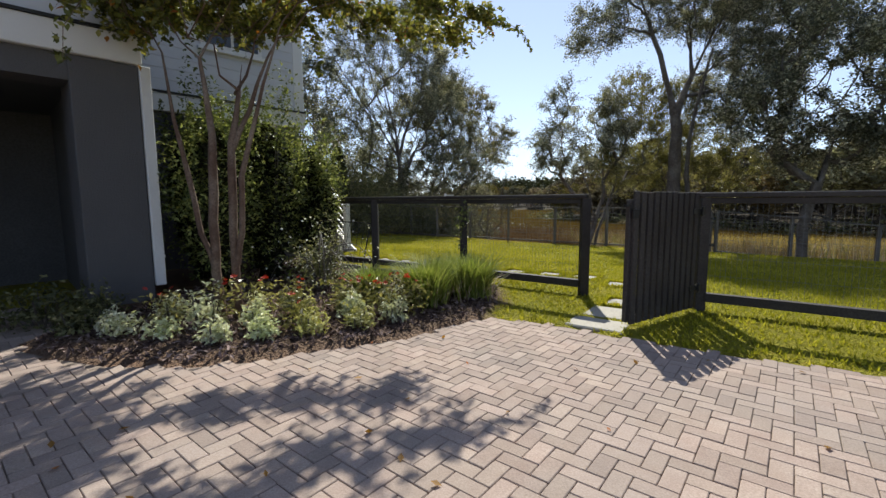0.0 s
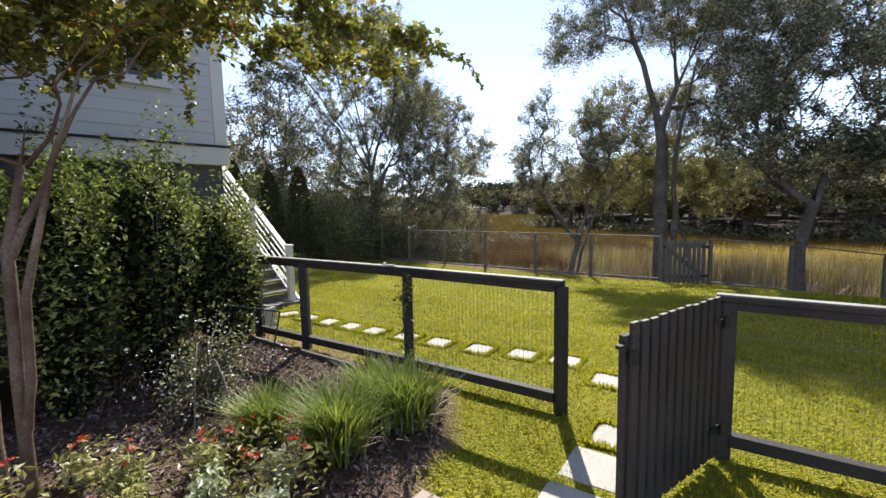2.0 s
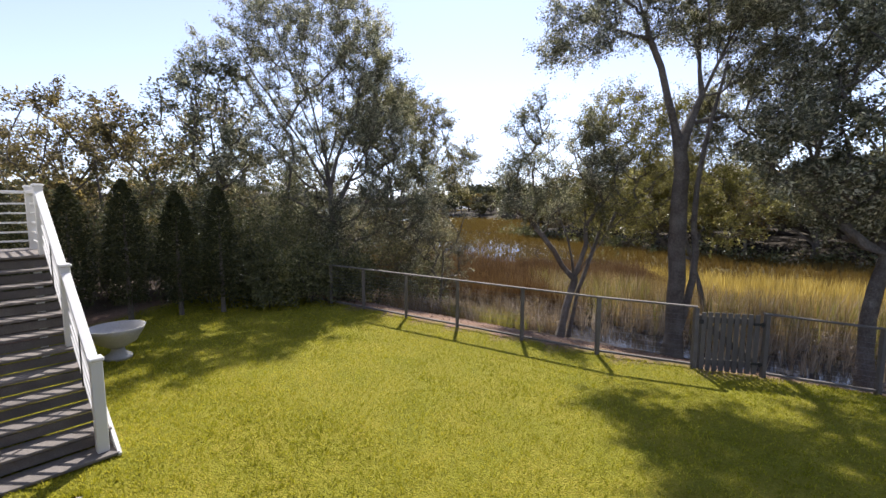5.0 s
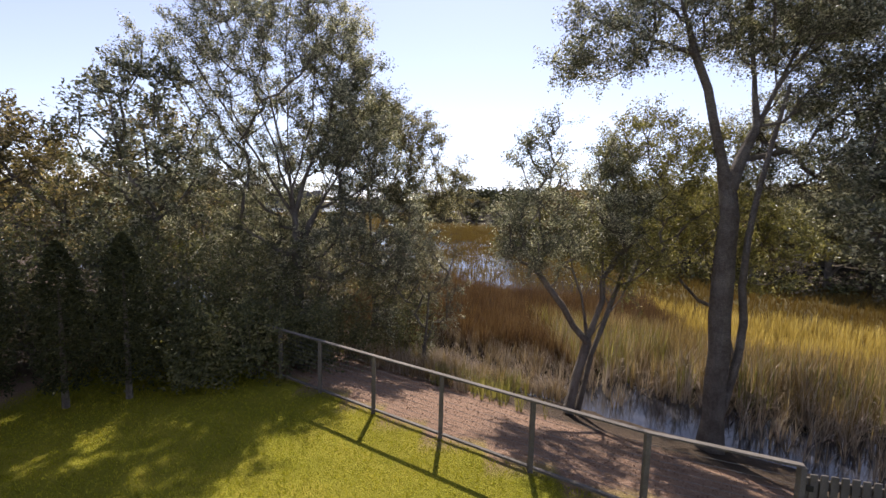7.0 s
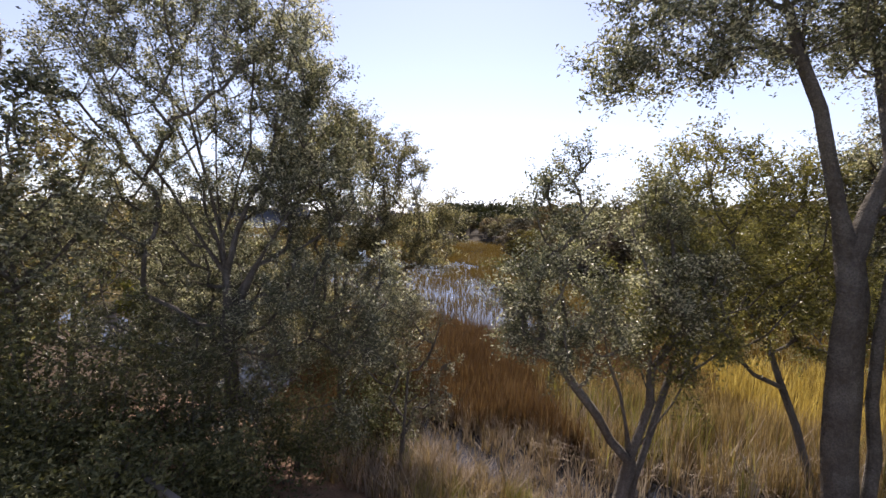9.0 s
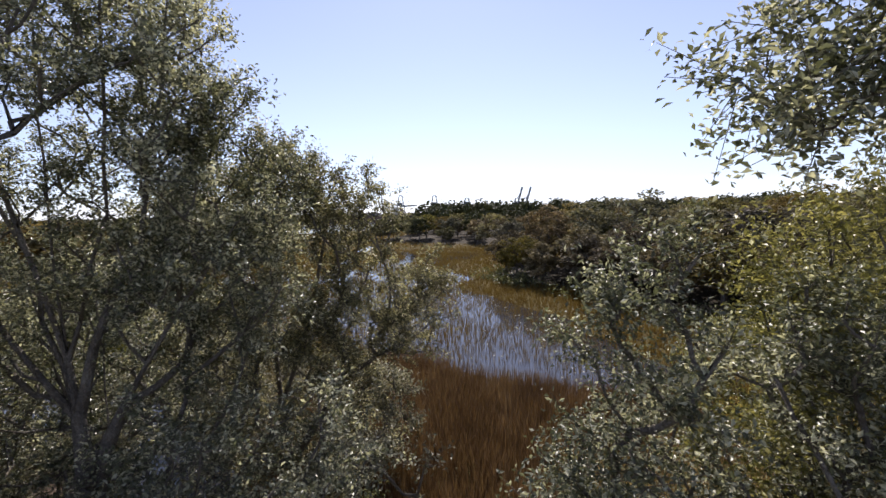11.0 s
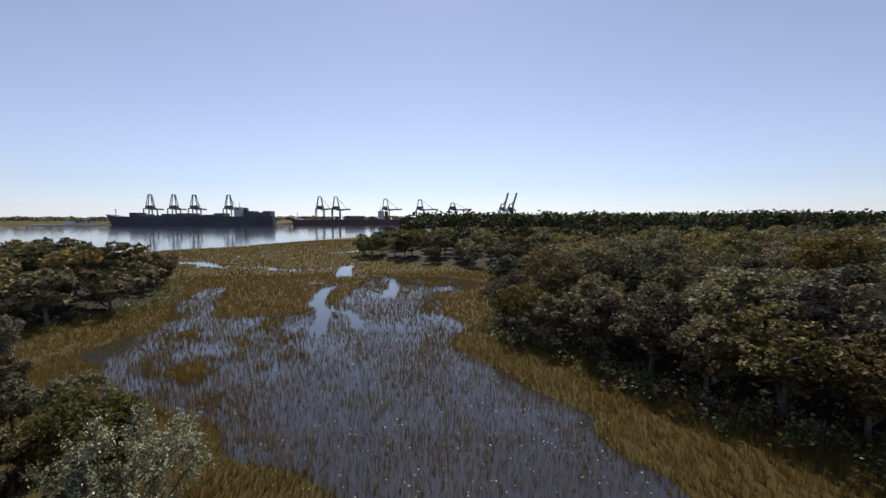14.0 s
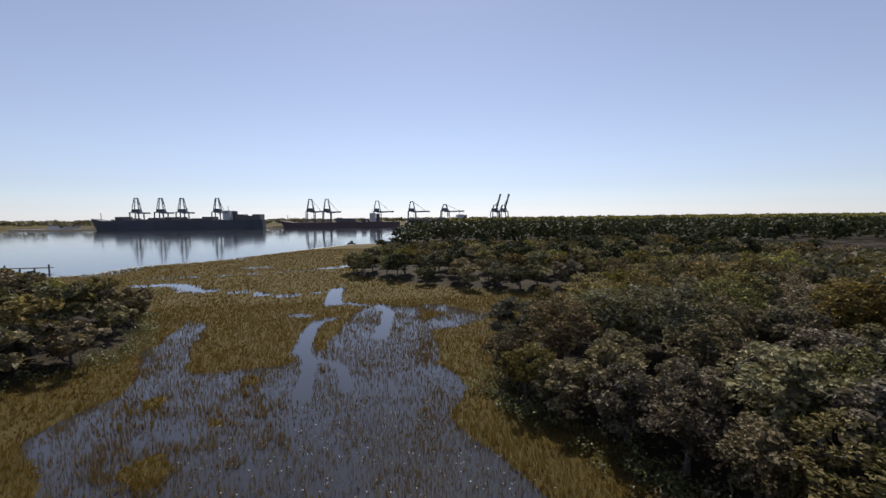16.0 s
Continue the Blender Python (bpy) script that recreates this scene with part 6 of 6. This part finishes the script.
def reeds():
    n = 36000
    x, y = rng.uniform(-2, 34, n), rng.uniform(14, 44, n)
    nb2 = bank(x, y)
    lo = 24.0 + 0.7 * ripple(x, y, 2.5) - 2.6 * step(-x, -7.2, -5.6)
    ok = (nb2 > lo) & (nb2 < 38.5 + 2 * ripple(x, y, 4)) & (signed(x, y, WOODS_NEAR) > 0.5) & (signed(x, y, SHALLOW) > -1)
    ok &= rng.uniform(0, 1, n) < (0.45 + 0.55 * step(nb2, lo, lo + 1.5)) * (1.0 - 0.5 * step(nb2, 27, 36))
    ok &= (x > 6.8 + 0.8 * ripple(x, y, 1.5)) & ((signed(x, y, SHALLOW) > 5.5 + ripple(x, y, 1.3)) | (x > 14.5))
    ok &= (ripple(x, y, 0.42) + rng.uniform(-0.8, 0.8, n) > -0.15) | (nb2 > 28)
    x, y = x[ok], y[ok]
    nb2 = bank(x, y)
    p = np.stack([x, y, np.minimum(ground_z(x, y), WATER - 0.02)], 1)
    h = 1.5 - 0.45 * step(nb2, 25, 34) + 0.15 * ripple(x, y, 1.2)
    front = (nb2 < 27.5) & (rng.uniform(0, 1, len(nb2)) < 0.3)
    green = ~front & (nb2 < 28.5) & (ripple(x, y, 0.9) + rng.uniform(-0.6, 0.6, len(nb2)) > 0.25)
    v, f = blades(rng, p[green], h[green] * 1.08, 0.02, 0.36, 5)
    tagged(mesh_object("green_reed_bed", v, f, GREEN_REED), "olive green cattail leaves among the dry reeds", "reeds", kind="stuff")
    dry = ~front & ~green & (nb2 + 1.6 * ripple(x, y, 3.0) < 30.5)
    v, f = blades(rng, p[dry], h[dry], 0.017, 0.26, 7)
    tagged(mesh_object("dry_reed_bed", v, f, FRONT_REED), "brown dry cattail stems at the water's edge", "reeds", kind="stuff")
    rest = ~front & ~green & ~dry
    v, f = blades(rng, p[rest], h[rest], 0.024, 0.3, 5)
    tagged(mesh_object("reed_bed", v, f, REED), "tall golden-brown reeds standing in water", "reeds", kind="stuff")
    n = 1500
    x, y = rng.uniform(5.5, 18, n), rng.uniform(12, 24, n)
    nb2 = bank(x, y)
    ok = (nb2 > 21.9 + 0.3 * ripple(x, y, 0.8)) & (nb2 < 24.6) & (ripple(x, y, 1.1) > -0.25)
    p = np.concatenate([p[front], np.stack([x[ok], y[ok], np.full(ok.sum(), WATER - 0.05)], 1)])
    v, f = blades(rng, p, np.concatenate([h[front] * 1.1, rng.uniform(0.5, 1.2, ok.sum())]), 0.022, 0.45, 5)
    tagged(mesh_object("bleached_reed_bed", v, f, STRAW), "bleached dead reed stems among the live ones", "reeds", kind="stuff")
    # fallen, broken stems at the water's edge
    n = 1700
    x, y = rng.uniform(5.5, 20, n), rng.uniform(12, 26, n)
    nb2 = bank(x, y)
    ok = (nb2 > 23.5) & (nb2 < 26.0 + 0.6 * ripple(x, y, 1.0))
    v, f = blades(rng, np.stack([x[ok], y[ok], np.full(ok.sum(), WATER)], 1), 0.75, 0.026, 1.5, 4)
    tagged(mesh_object("broken_reeds", v, f, STRAW), "broken bleached reed stems along the water's edge", "reeds", kind="stuff")
    # red-brown stand in the creek mouth
    n = 19000
    x, y = rng.uniform(-3, 16, n), rng.uniform(20, 42, n)
    nb2 = bank(x, y)
    ok = (nb2 > 20.8 + 3.6 * step(x, 0.8, 2.2) + 0.6 * ripple(x, y, 1.4)) & ((nb2 < 33.5 + ripple(x, y, 2)) & (x < 7.4 + 0.8 * ripple(x, y, 1.5)) | (signed(x, y, SHALLOW) < 6 + ripple(x, y, 1.3)) & (x < 15)) & (signed(x, y, SHALLOW) > -0.5)
    x, y = x[ok], y[ok]
    v, f = blades(rng, np.stack([x, y, np.maximum(ground_z(x, y), WATER - 0.1)], 1), 1.15 + 0.15 * ripple(x, y, 1.1), 0.024, 0.3, 5)
    tagged(mesh_object("brown_reed_bed", v, f, BROWN_REED), "dense red-brown dead reeds at the creek mouth", "reeds", kind="stuff")
    # bleached grass on the bank
    n = 4300
    x, y = rng.uniform(-3, 6.4, n), rng.uniform(16.5, 28, n)
    nb2 = bank(x, y)
    ok = (nb2 > 18.5 + 0.35 * ripple(x, y, 0.9) + 2.2 * step(x, 2.4, 4.6)) & (nb2 < 22.6 + 2.3 * step(x, 0.8, 2.2)) & (ripple(x, y, 1.3) + rng.uniform(-0.8, 1.2, n) > -0.25)
    x, y = x[ok], y[ok]
    p, h, pale = np.stack([x, y, ground_z(x, y)], 1), 0.72 + 0.22 * ripple(x, y, 0.8), rng.uniform(0, 1, len(x)) + 0.25 * ripple(x, y, 0.6) < 0.7
    v, f = blades(rng, p[pale], h[pale], 0.017, 0.75, 9)
    tagged(mesh_object("bank_grass", v, f, STRAW), "bleached straw-coloured grass tufts on the bank", "grass", kind="stuff")
    v, f = blades(rng, p[~pale], h[~pale] * 1.1, 0.017, 0.6, 8)
    tagged(mesh_object("bank_grass", v, f, FRONT_REED), "dull brown grass tufts on the bank", "grass", kind="stuff")
    n = 900
    x, y = rng.uniform(-2, 5, n), rng.uniform(18, 26, n)
    nb2 = bank(x, y)
    ok = (nb2 > 18.3) & (nb2 < 21.5) & (ripple(x, y, 0.9) > 0.1)
    x, y = x[ok], y[ok]
    v, f = blades(rng, np.stack([x, y, ground_z(x, y)], 1), 0.7, 0.016, 0.6, 9)
    tagged(mesh_object("bank_grass", v, f, GREEN_REED), "green grass tufts on the bank", "grass", kind="stuff")

reeds()


def marsh_grass(name, label, x0, x1, y0, y1, n, h, w, per, bend=False):
    x, y = rng.uniform(x0, x1, n), rng.uniform(y0, y1, n)
    z = ground_z(x, y)
    inland = np.minimum(np.minimum(signed(x, y, WOODS_NEAR), signed(x, y, WOODS_FAR)), signed(x, y, ISLE))
    sh = signed(x, y, SHALLOW)
    dens = np.where(z > WATER - 0.03, 1.0, np.clip(0.36 + 0.5 * ripple(x, y, 6) + 0.4 * ripple(x, y, 1.6), 0.06, 0.9))
    dens = np.where(z < WATER - 0.24, 0, dens)
    ok = (rng.uniform(0, 1, n) < dens) & (inland > -1.5) & (bank(x, y) > 30) & (signed(x, y, RIVER) > 1)
    x, y, z = x[ok], y[ok], z[ok]
    hh = h * (0.85 + 0.25 * ripple(x, y, 3)) * np.where(z > WATER - 0.03, 1, 0.75)
    v, f = blades(rng, np.stack([x, y, np.maximum(z, WATER - 0.15)], 1), hh, w, 0.3, per, bend)
    tagged(mesh_object(name, v, f, CORD), label, "marsh grass", kind="stuff")


marsh_grass("marsh_grass", "golden-brown cordgrass standing in shallow water", -30, 36, 28, 70, 34000, 0.6, 0.034, 5)
marsh_grass("marsh_grass", "golden-brown cordgrass on the marsh flats", -45, 40, 70, 130, 30000, 0.55, 0.085, 3)
marsh_grass("marsh_grass", "golden-brown cordgrass on the far flats", -110, 45, 130, 300, 30000, 0.5, 0.2, 3)

n = 95000
x, y = rng.uniform(-34, 26, n), 33 + 94 * rng.uniform(0, 1, n) ** 1.5
z = ground_z(x, y)
ok = (signed(x, y, SHALLOW) < 0) & (z > WATER - 0.26) & (rng.uniform(0, 1, n) < np.clip(0.55 + 0.5 * ripple(x, y, 4), 0.12, 1))
x, y = x[ok], y[ok]
v, f = blades(rng, np.stack([x, y, np.full(len(x), WATER - 0.03)], 1), 0.5, 0.024 + 0.0004 * (y - 33), 0.25, 2, False)
tagged(mesh_object("emergent_stems", v, f, CORD), "thin grass stems rising from the shallow water", "marsh grass", kind="stuff")
n = 1300
x, y = rng.uniform(-14, 17, n), 34 + 44 * rng.uniform(0, 1, n) ** 1.4
ok = signed(x, y, SHALLOW) < 1
v, f = leaves(rng, np.stack([x[ok], y[ok], np.full(ok.sum(), WATER + 0.12)], 1), 0.13, 0.8, up=1.0)
tagged(mesh_object("pale_flecks", v, f, BLOSSOM), "scattered small pale flecks over the shallow water", "debris", kind="stuff")

line = RIVER[2:11]
pts = []
for (x1, y1), (x2, y2) in zip(line, line[1:]):
    for k in range(12):
        u = k / 12
        pts.append((x1 + (x2 - x1) * u, y1 + (y2 - y1) * u))
pts = np.array(pts)
d = np.gradient(pts, axis=0)
nrm = np.stack([d[:, 1], -d[:, 0]], 1) / np.linalg.norm(d, axis=1, keepdims=True)
w = 1.6 + 1.1 * ripple(pts[:, 0], pts[:, 1], 14)
mid = pts + nrm * (0.8 + 0.6 * ripple(pts[:, 0], pts[:, 1], 9))[:, None]
a, b = mid - nrm * w[:, None], mid + nrm * w[:, None]
v = np.concatenate([np.column_stack([a, np.full(len(a), WATER + 0.02)]), np.column_stack([mid, np.full(len(a), WATER + 0.16)]), np.column_stack([b, np.full(len(a), WATER + 0.03)])])
k, m = np.arange(len(a) - 1), len(a)
f = np.concatenate([np.stack([k, k + 1, k + 1 + m, k + m], 1), np.stack([k + m, k + 1 + m, k + 1 + 2 * m, k + 2 * m], 1)])
SAND = material("beach_sand", (0.42, 0.38, 0.32), (0.52, 0.48, 0.41), 0.3, 0.9, 0.2, 6)
tagged(mesh_object("sand_bar", v, f, SAND, smooth=True), "thin pale sand strip along the river's edge", "sand", kind="structure")

# ---- fallen leaves on the pavers, chips on the bank ----
x, y = rng.uniform(-2.9, 4, 60), rng.uniform(0.5, 4.2, 60)
ok = in_poly(x, y, PAVED)
v, f = leaves(rng, np.stack([x[ok], y[ok], np.full(ok.sum(), 0.012)], 1), 0.045, 0.6, up=4.0, fold=0.05)
tagged(mesh_object("fallen_leaves", v, f, LEAF_TURNED), "scattered dry fallen leaves on the pavers", "leaves", kind="stuff")
n = 15000
x, y = rng.uniform(-3.1, 0.8, n), rng.uniform(3.1, 8.2, n)
ok = in_poly(x, y, BED)
x2, y2 = rng.uniform(-4, 14, n), rng.uniform(10, 24, n)
ok2 = (bank(x2, y2) > lawn_end(x2) + 0.1) & (bank(x2, y2) < 20.2 - 0.9 * step(x2, 2.5, 4.5))
CHIP = leaf_material("bark_chip", (0.1, 0.057, 0.039), (0.22, 0.133, 0.09), (0.4, 0.28, 0.2), 0.9, 0.0, 0.1)
DARK_CHIP = leaf_material("dark_bark_chip", (0.035, 0.024, 0.02), (0.085, 0.057, 0.05), (0.34, 0.26, 0.24), 0.9, 0.0, 0.1)
v, f = leaves(rng, np.stack([x[ok], y[ok], ground_z(x[ok], y[ok]) + 0.008], 1), 0.06, 0.4, up=2.0, fold=0.1)
tagged(mesh_object("bark_mulch", v, f, DARK_CHIP), "dark brown bark mulch in the planting bed", "mulch", kind="stuff")
v, f = leaves(rng, np.stack([x2[ok2], y2[ok2], ground_z(x2[ok2], y2[ok2]) + 0.01], 1), 0.06, 0.4, up=2.0, fold=0.1)
tagged(mesh_object("bark_mulch", v, f, CHIP), "tan bark mulch chips on the bank", "mulch", kind="stuff")

# ---- the port across the river ----
PY = 872.0


def crane(name, label, x, y, apex, boom_up=False, tall=33.0):
    ob = thing(name, (x, y, WATER + 3), label, "crane", "quay cranes")
    def strut(nm, a, b, w, parent=ob):
        return part(nm, bar(a, b, w, w), CRANE_HAZED, parent)
    for dx in (-8, 8):
        for dy in (-9, 9):
            strut("leg", (dx, dy, 0), (dx * 0.9, dy, tall), 1.7)
        strut("sill_beam", (dx, -9, 1.2), (dx, 9, 1.2), 1.6)
        strut("girder_support", (dx * 0.9, -9, tall), (dx * 0.9, 9, tall), 1.6)
    for dy in (-9, 9):
        strut("portal_beam", (-8, dy, 13), (8, dy, 13), 1.8)
        strut("cross_beam", (-7.2, dy, tall), (7.2, dy, tall), 1.6)
        strut("apex_leg", (-6.5, dy * 0.5, tall), (-2.6, dy * 0.2, apex), 1.2)
        strut("apex_leg", (6.5, dy * 0.5, tall), (2.6, dy * 0.2, apex), 1.2)
    strut("apex_beam", (-3.2, 0, apex), (3.2, 0, apex), 1.4)
    part("machine_house", box((-6, -3, tall + 0.8), (4, 8, tall + 6), 0.2), CRANE_HAZED, ob)
    strut("back_boom", (0, 0, tall - 1), (12, 22, tall - 1), 2.6)
    if boom_up:
        b = strut("boom", (-1, -9, tall), (6, -20, apex + 22), 2.6)
        strut("boom_stay", (0, -4, apex), (5, -17, apex + 12), 0.7, b)
    else:
        b = strut("boom", (8, -2, tall - 1), (30, -46, tall - 1), 2.6)
        strut("boom_stay", (2, 0, apex), (24, -34, tall), 0.6, b)
    return ob


for x, z in ((-437, 55.7), (-395.6, 55.6), (-359.2, 55.5), (-297.5, 55.4), (-128, 53), (-97, 52.9), (0, 49.4), (69, 48.1), (136, 42)):
    crane("quay_crane", "dark steel quay crane with its boom lowered", x, PY + 26, z + WATER * 0 - 0.6, tall=29.0 if x < -100 else 28)
for x in (245, 263):
    crane("quay_crane", "dark steel quay crane with its boom raised", x, PY + 40, 40, True, 27)


def ship(name, label, x0, x1, y, deck, beam, mat, stacks, bridge):
    ob = thing(name, ((x0 + x1) / 2, y, WATER), label, "ship")
    a, b = x0 - (x0 + x1) / 2, x1 - (x0 + x1) / 2
    bm = bmesh.new()
    prof = [(a, deck + 4, 0.3), (a + 8, deck + 3, 0.75), (a + 24, deck, 1.0), (b - 14, deck, 1.0), (b, deck, 0.8)]
    rows = []
    for k, (x, z, w) in enumerate(prof):
        dx = 9 if k == 0 else 4 if k == 1 else 0
        rows.append([bm.verts.new((x + dx, -beam / 2 * w * 0.8, -1.5)), bm.verts.new((x, -beam / 2 * w, z)), bm.verts.new((x, beam / 2 * w, z)), bm.verts.new((x + dx, beam / 2 * w * 0.8, -1.5))])
    for p, q in zip(rows, rows[1:]):
        for j in range(4):
            bm.faces.new((p[j], p[(j + 1) % 4], q[(j + 1) % 4], q[j]))
    bm.faces.new(rows[0][::-1])
    bm.faces.new(rows[-1])
    part("hull", bm, mat, ob)
    for s0, s1, h in stacks:
        for q in range(max(1, int((s1 - s0) / 13))):
            n = max(1, int((s1 - s0) / 13))
            c0, c1 = s0 + (s1 - s0) * q / n, s0 + (s1 - s0) * (q + 1) / n - 0.8
            hh = h - (2.6 if (q * 7 + int(s0)) % 3 == 0 else 0)
            part("deck_cargo", box((c0, -beam / 2 + 1, deck + 0.02), (c1, beam / 2 - 1, deck + hh)), BOX_MIX, ob)
    x, h = bridge
    br = part("bridge", box((x, -beam / 2, deck + 0.02), (x + 12, beam / 2, deck + h), 0.3), SHIP_WHITE, ob, "white bridge tower")
    part("bridge_deck", box((x + 1, -beam / 2 - 2, deck + h - 4), (x + 9, -beam / 2 - 0.02, deck + h - 1)), SHIP_WHITE, br)
    part("funnel", box((x + 13, -4, deck + 0.02), (x + 20, 4, deck + h - 1), 0.4), mat, ob)
    part("mast", bar((x + 5, 0, deck + h), (x + 5, 0, deck + h + 8), 0.9, 0.9), SHIP_WHITE, ob)
    part("foremast", bar((a + 14, 0, deck), (a + 14, 0, deck + 14), 0.8, 0.8), mat, ob)
    return ob


ship("container_ship", "long dark-hulled container ship moored at the quay", -496, -208, PY, 17, 32, HULL_HAZED, ((-100, -72, 7), (-66, -28, 5), (-20, 20, 6), (24, 60, 6), (98, 142, 10)), (77, 17))
ship("container_ship", "red-hulled container ship moored astern of the dark one", -186, 44, PY + 30, 11, 30, HULL_RED, ((-8, 30, 7), (40, 50, 6)), (56, 17))
ship("container_ship", "dark container ship behind the wooded point", 60, 190, PY + 45, 11, 28, HULL_HAZED, ((-50, 20, 4),), (40, 13))
quay = mesh_object("quay", *[np.array(a) for a in ([(-640, 888, WATER - 1), (420, 930, WATER - 1), (420, 960, WATER - 1), (-640, 918, WATER - 1), (-640, 888, WATER + 3), (420, 930, WATER + 3), (420, 960, WATER + 3), (-640, 918, WATER + 3)],
                                                   [(3, 2, 1, 0), (4, 5, 6, 7), (0, 1, 5, 4), (1, 2, 6, 5), (2, 3, 7, 6), (3, 0, 4, 7)])], CONCRETE)
tagged(quay, "long concrete quay wall", "quay", kind="structure")
shed = thing("quay_shed", (-575, 925, WATER + 3), "long low pale shed on the quay", "building")
part("wall", box((-22, -8, 0), (22, 8, 6)), SHIP_WHITE, shed)
part("roof", box((-23, -9, 6.02), (23, 9, 7.2)), ROOF, shed)
boat = thing("small_boat", (-17.5, 352, WATER), "small dark boat near the marsh shore", "boat")
part("hull", box((-3, -1, -0.2), (3, 1, 0.9), 0.3), HULL_HAZED, boat)
part("cabin", box((-1, -0.8, 0.92), (1.2, 0.8, 2.2), 0.1), HULL_HAZED, boat)
pier = thing("timber_pier", (-150, 212, WATER), "weathered timber pier out into the river", "pier")
part("deck", box((-30, -1, 1.2), (30, 1, 1.45)), GREY_WOOD, pier)
for k in range(13):
    part("pile", box((-29.5 + k * 4.9, -0.9, -1.5), (-29.1 + k * 4.9, -0.5, 1.2 if k % 3 else 2.6)), GREY_WOOD, pier)

# ---- herringbone pavers, piece by piece ----
paving = new("paving")
tagged(paving, "herringbone brick paving of the forecourt", "paving", kind="structure")
sub = mesh_object("paving_bed", [(x, y, 0.0) for x, y in ((-12, -9), (12, -9), (12, -2.2), (5.2, 1.85), (2.91, 3.15), (2.18, 3.5), (1.54, 3.88), (1.185, 4.17), (0.5, 4.45), (0.17, 4.19), (-0.28, 3.79), (-0.68, 3.57), (-1.04, 3.4),
                                                         (-1.26, 3.26), (-1.57, 3.17), (-2.15, 3.16), (-2.6, 3.28), (-3.1, 3.45), (-3.3, 4.7), (-12, 4.7))], [list(range(20))], JOINT_SAND, paving)
sub.location.z = -0.012
bm = bmesh.new()
add_box(bm, (-0.0815, -0.04, -0.04), (0.0815, 0.04, 0.002), 0.0035)
brick_me = bpy.data.meshes.new("brick")
bm.to_mesh(brick_me)
bm.free()
brick_me.materials.append(PAVER)
U, PA = 0.083, radians(53.5)
ca, sa = math.cos(PA), math.sin(PA)
spots = []
for a in range(-132, 132):
    for b in range(-72, 72):
        for (ox, oy), turn in (((1, 0.5), 0), ((0.5, 2), 90)):
            u, v = (a + 2 * b + ox) * U, (a - 2 * b + oy) * U
            x, y = u * ca - v * sa + 0.2, u * sa + v * ca + 1.5
            if -5.2 < x < 5.2 and -0.6 < y < 5:
                spots.append((x, y, turn))
spots = np.array(spots)
inside = in_poly(spots[:, 0], spots[:, 1], PAVED) & (line_dist(spots[:, 0], spots[:, 1], PAVED, True) > 0.03)
spots = spots[inside]
order = np.argsort(np.hypot(spots[:, 0] - 0.4, (spots[:, 1] - 3.2)))
rb = np.random.RandomState(8)
for x, y, turn in spots[order[:300]]:
    ob = new("brick", brick_me)
    ob.parent = paving
    ob.matrix_world = pose(x, y, rb.uniform(-0.0025, 0.0015), rb.uniform(-0.5, 0.5), rb.uniform(-0.5, 0.5), turn + math.degrees(PA) + rb.uniform(-0.6, 0.6))
rest = spots[order[300:]]
bv = np.array([v.co for v in brick_me.vertices])
polys = [tuple(p.vertices) for p in brick_me.polygons]
quads = np.array([p for p in polys if len(p) == 4])
ang = np.radians(rest[:, 2]) + PA + np.radians(rb.uniform(-0.6, 0.6, len(rest)))
c, s = np.cos(ang)[:, None], np.sin(ang)[:, None]
vx = bv[None, :, 0] * c - bv[None, :, 1] * s + rest[:, 0:1]
vy = bv[None, :, 0] * s + bv[None, :, 1] * c + rest[:, 1:2]
vz = bv[None, :, 2] + rb.uniform(-0.0025, 0.0015, (len(rest), 1))
v = np.stack([vx, vy, vz], -1).reshape(-1, 3)
f = (quads[None] + (np.arange(len(rest)) * len(bv))[:, None, None]).reshape(-1, 4)
tagged(mesh_object("bricks", v, f, PAVER_REST, paving), kind="stuff")
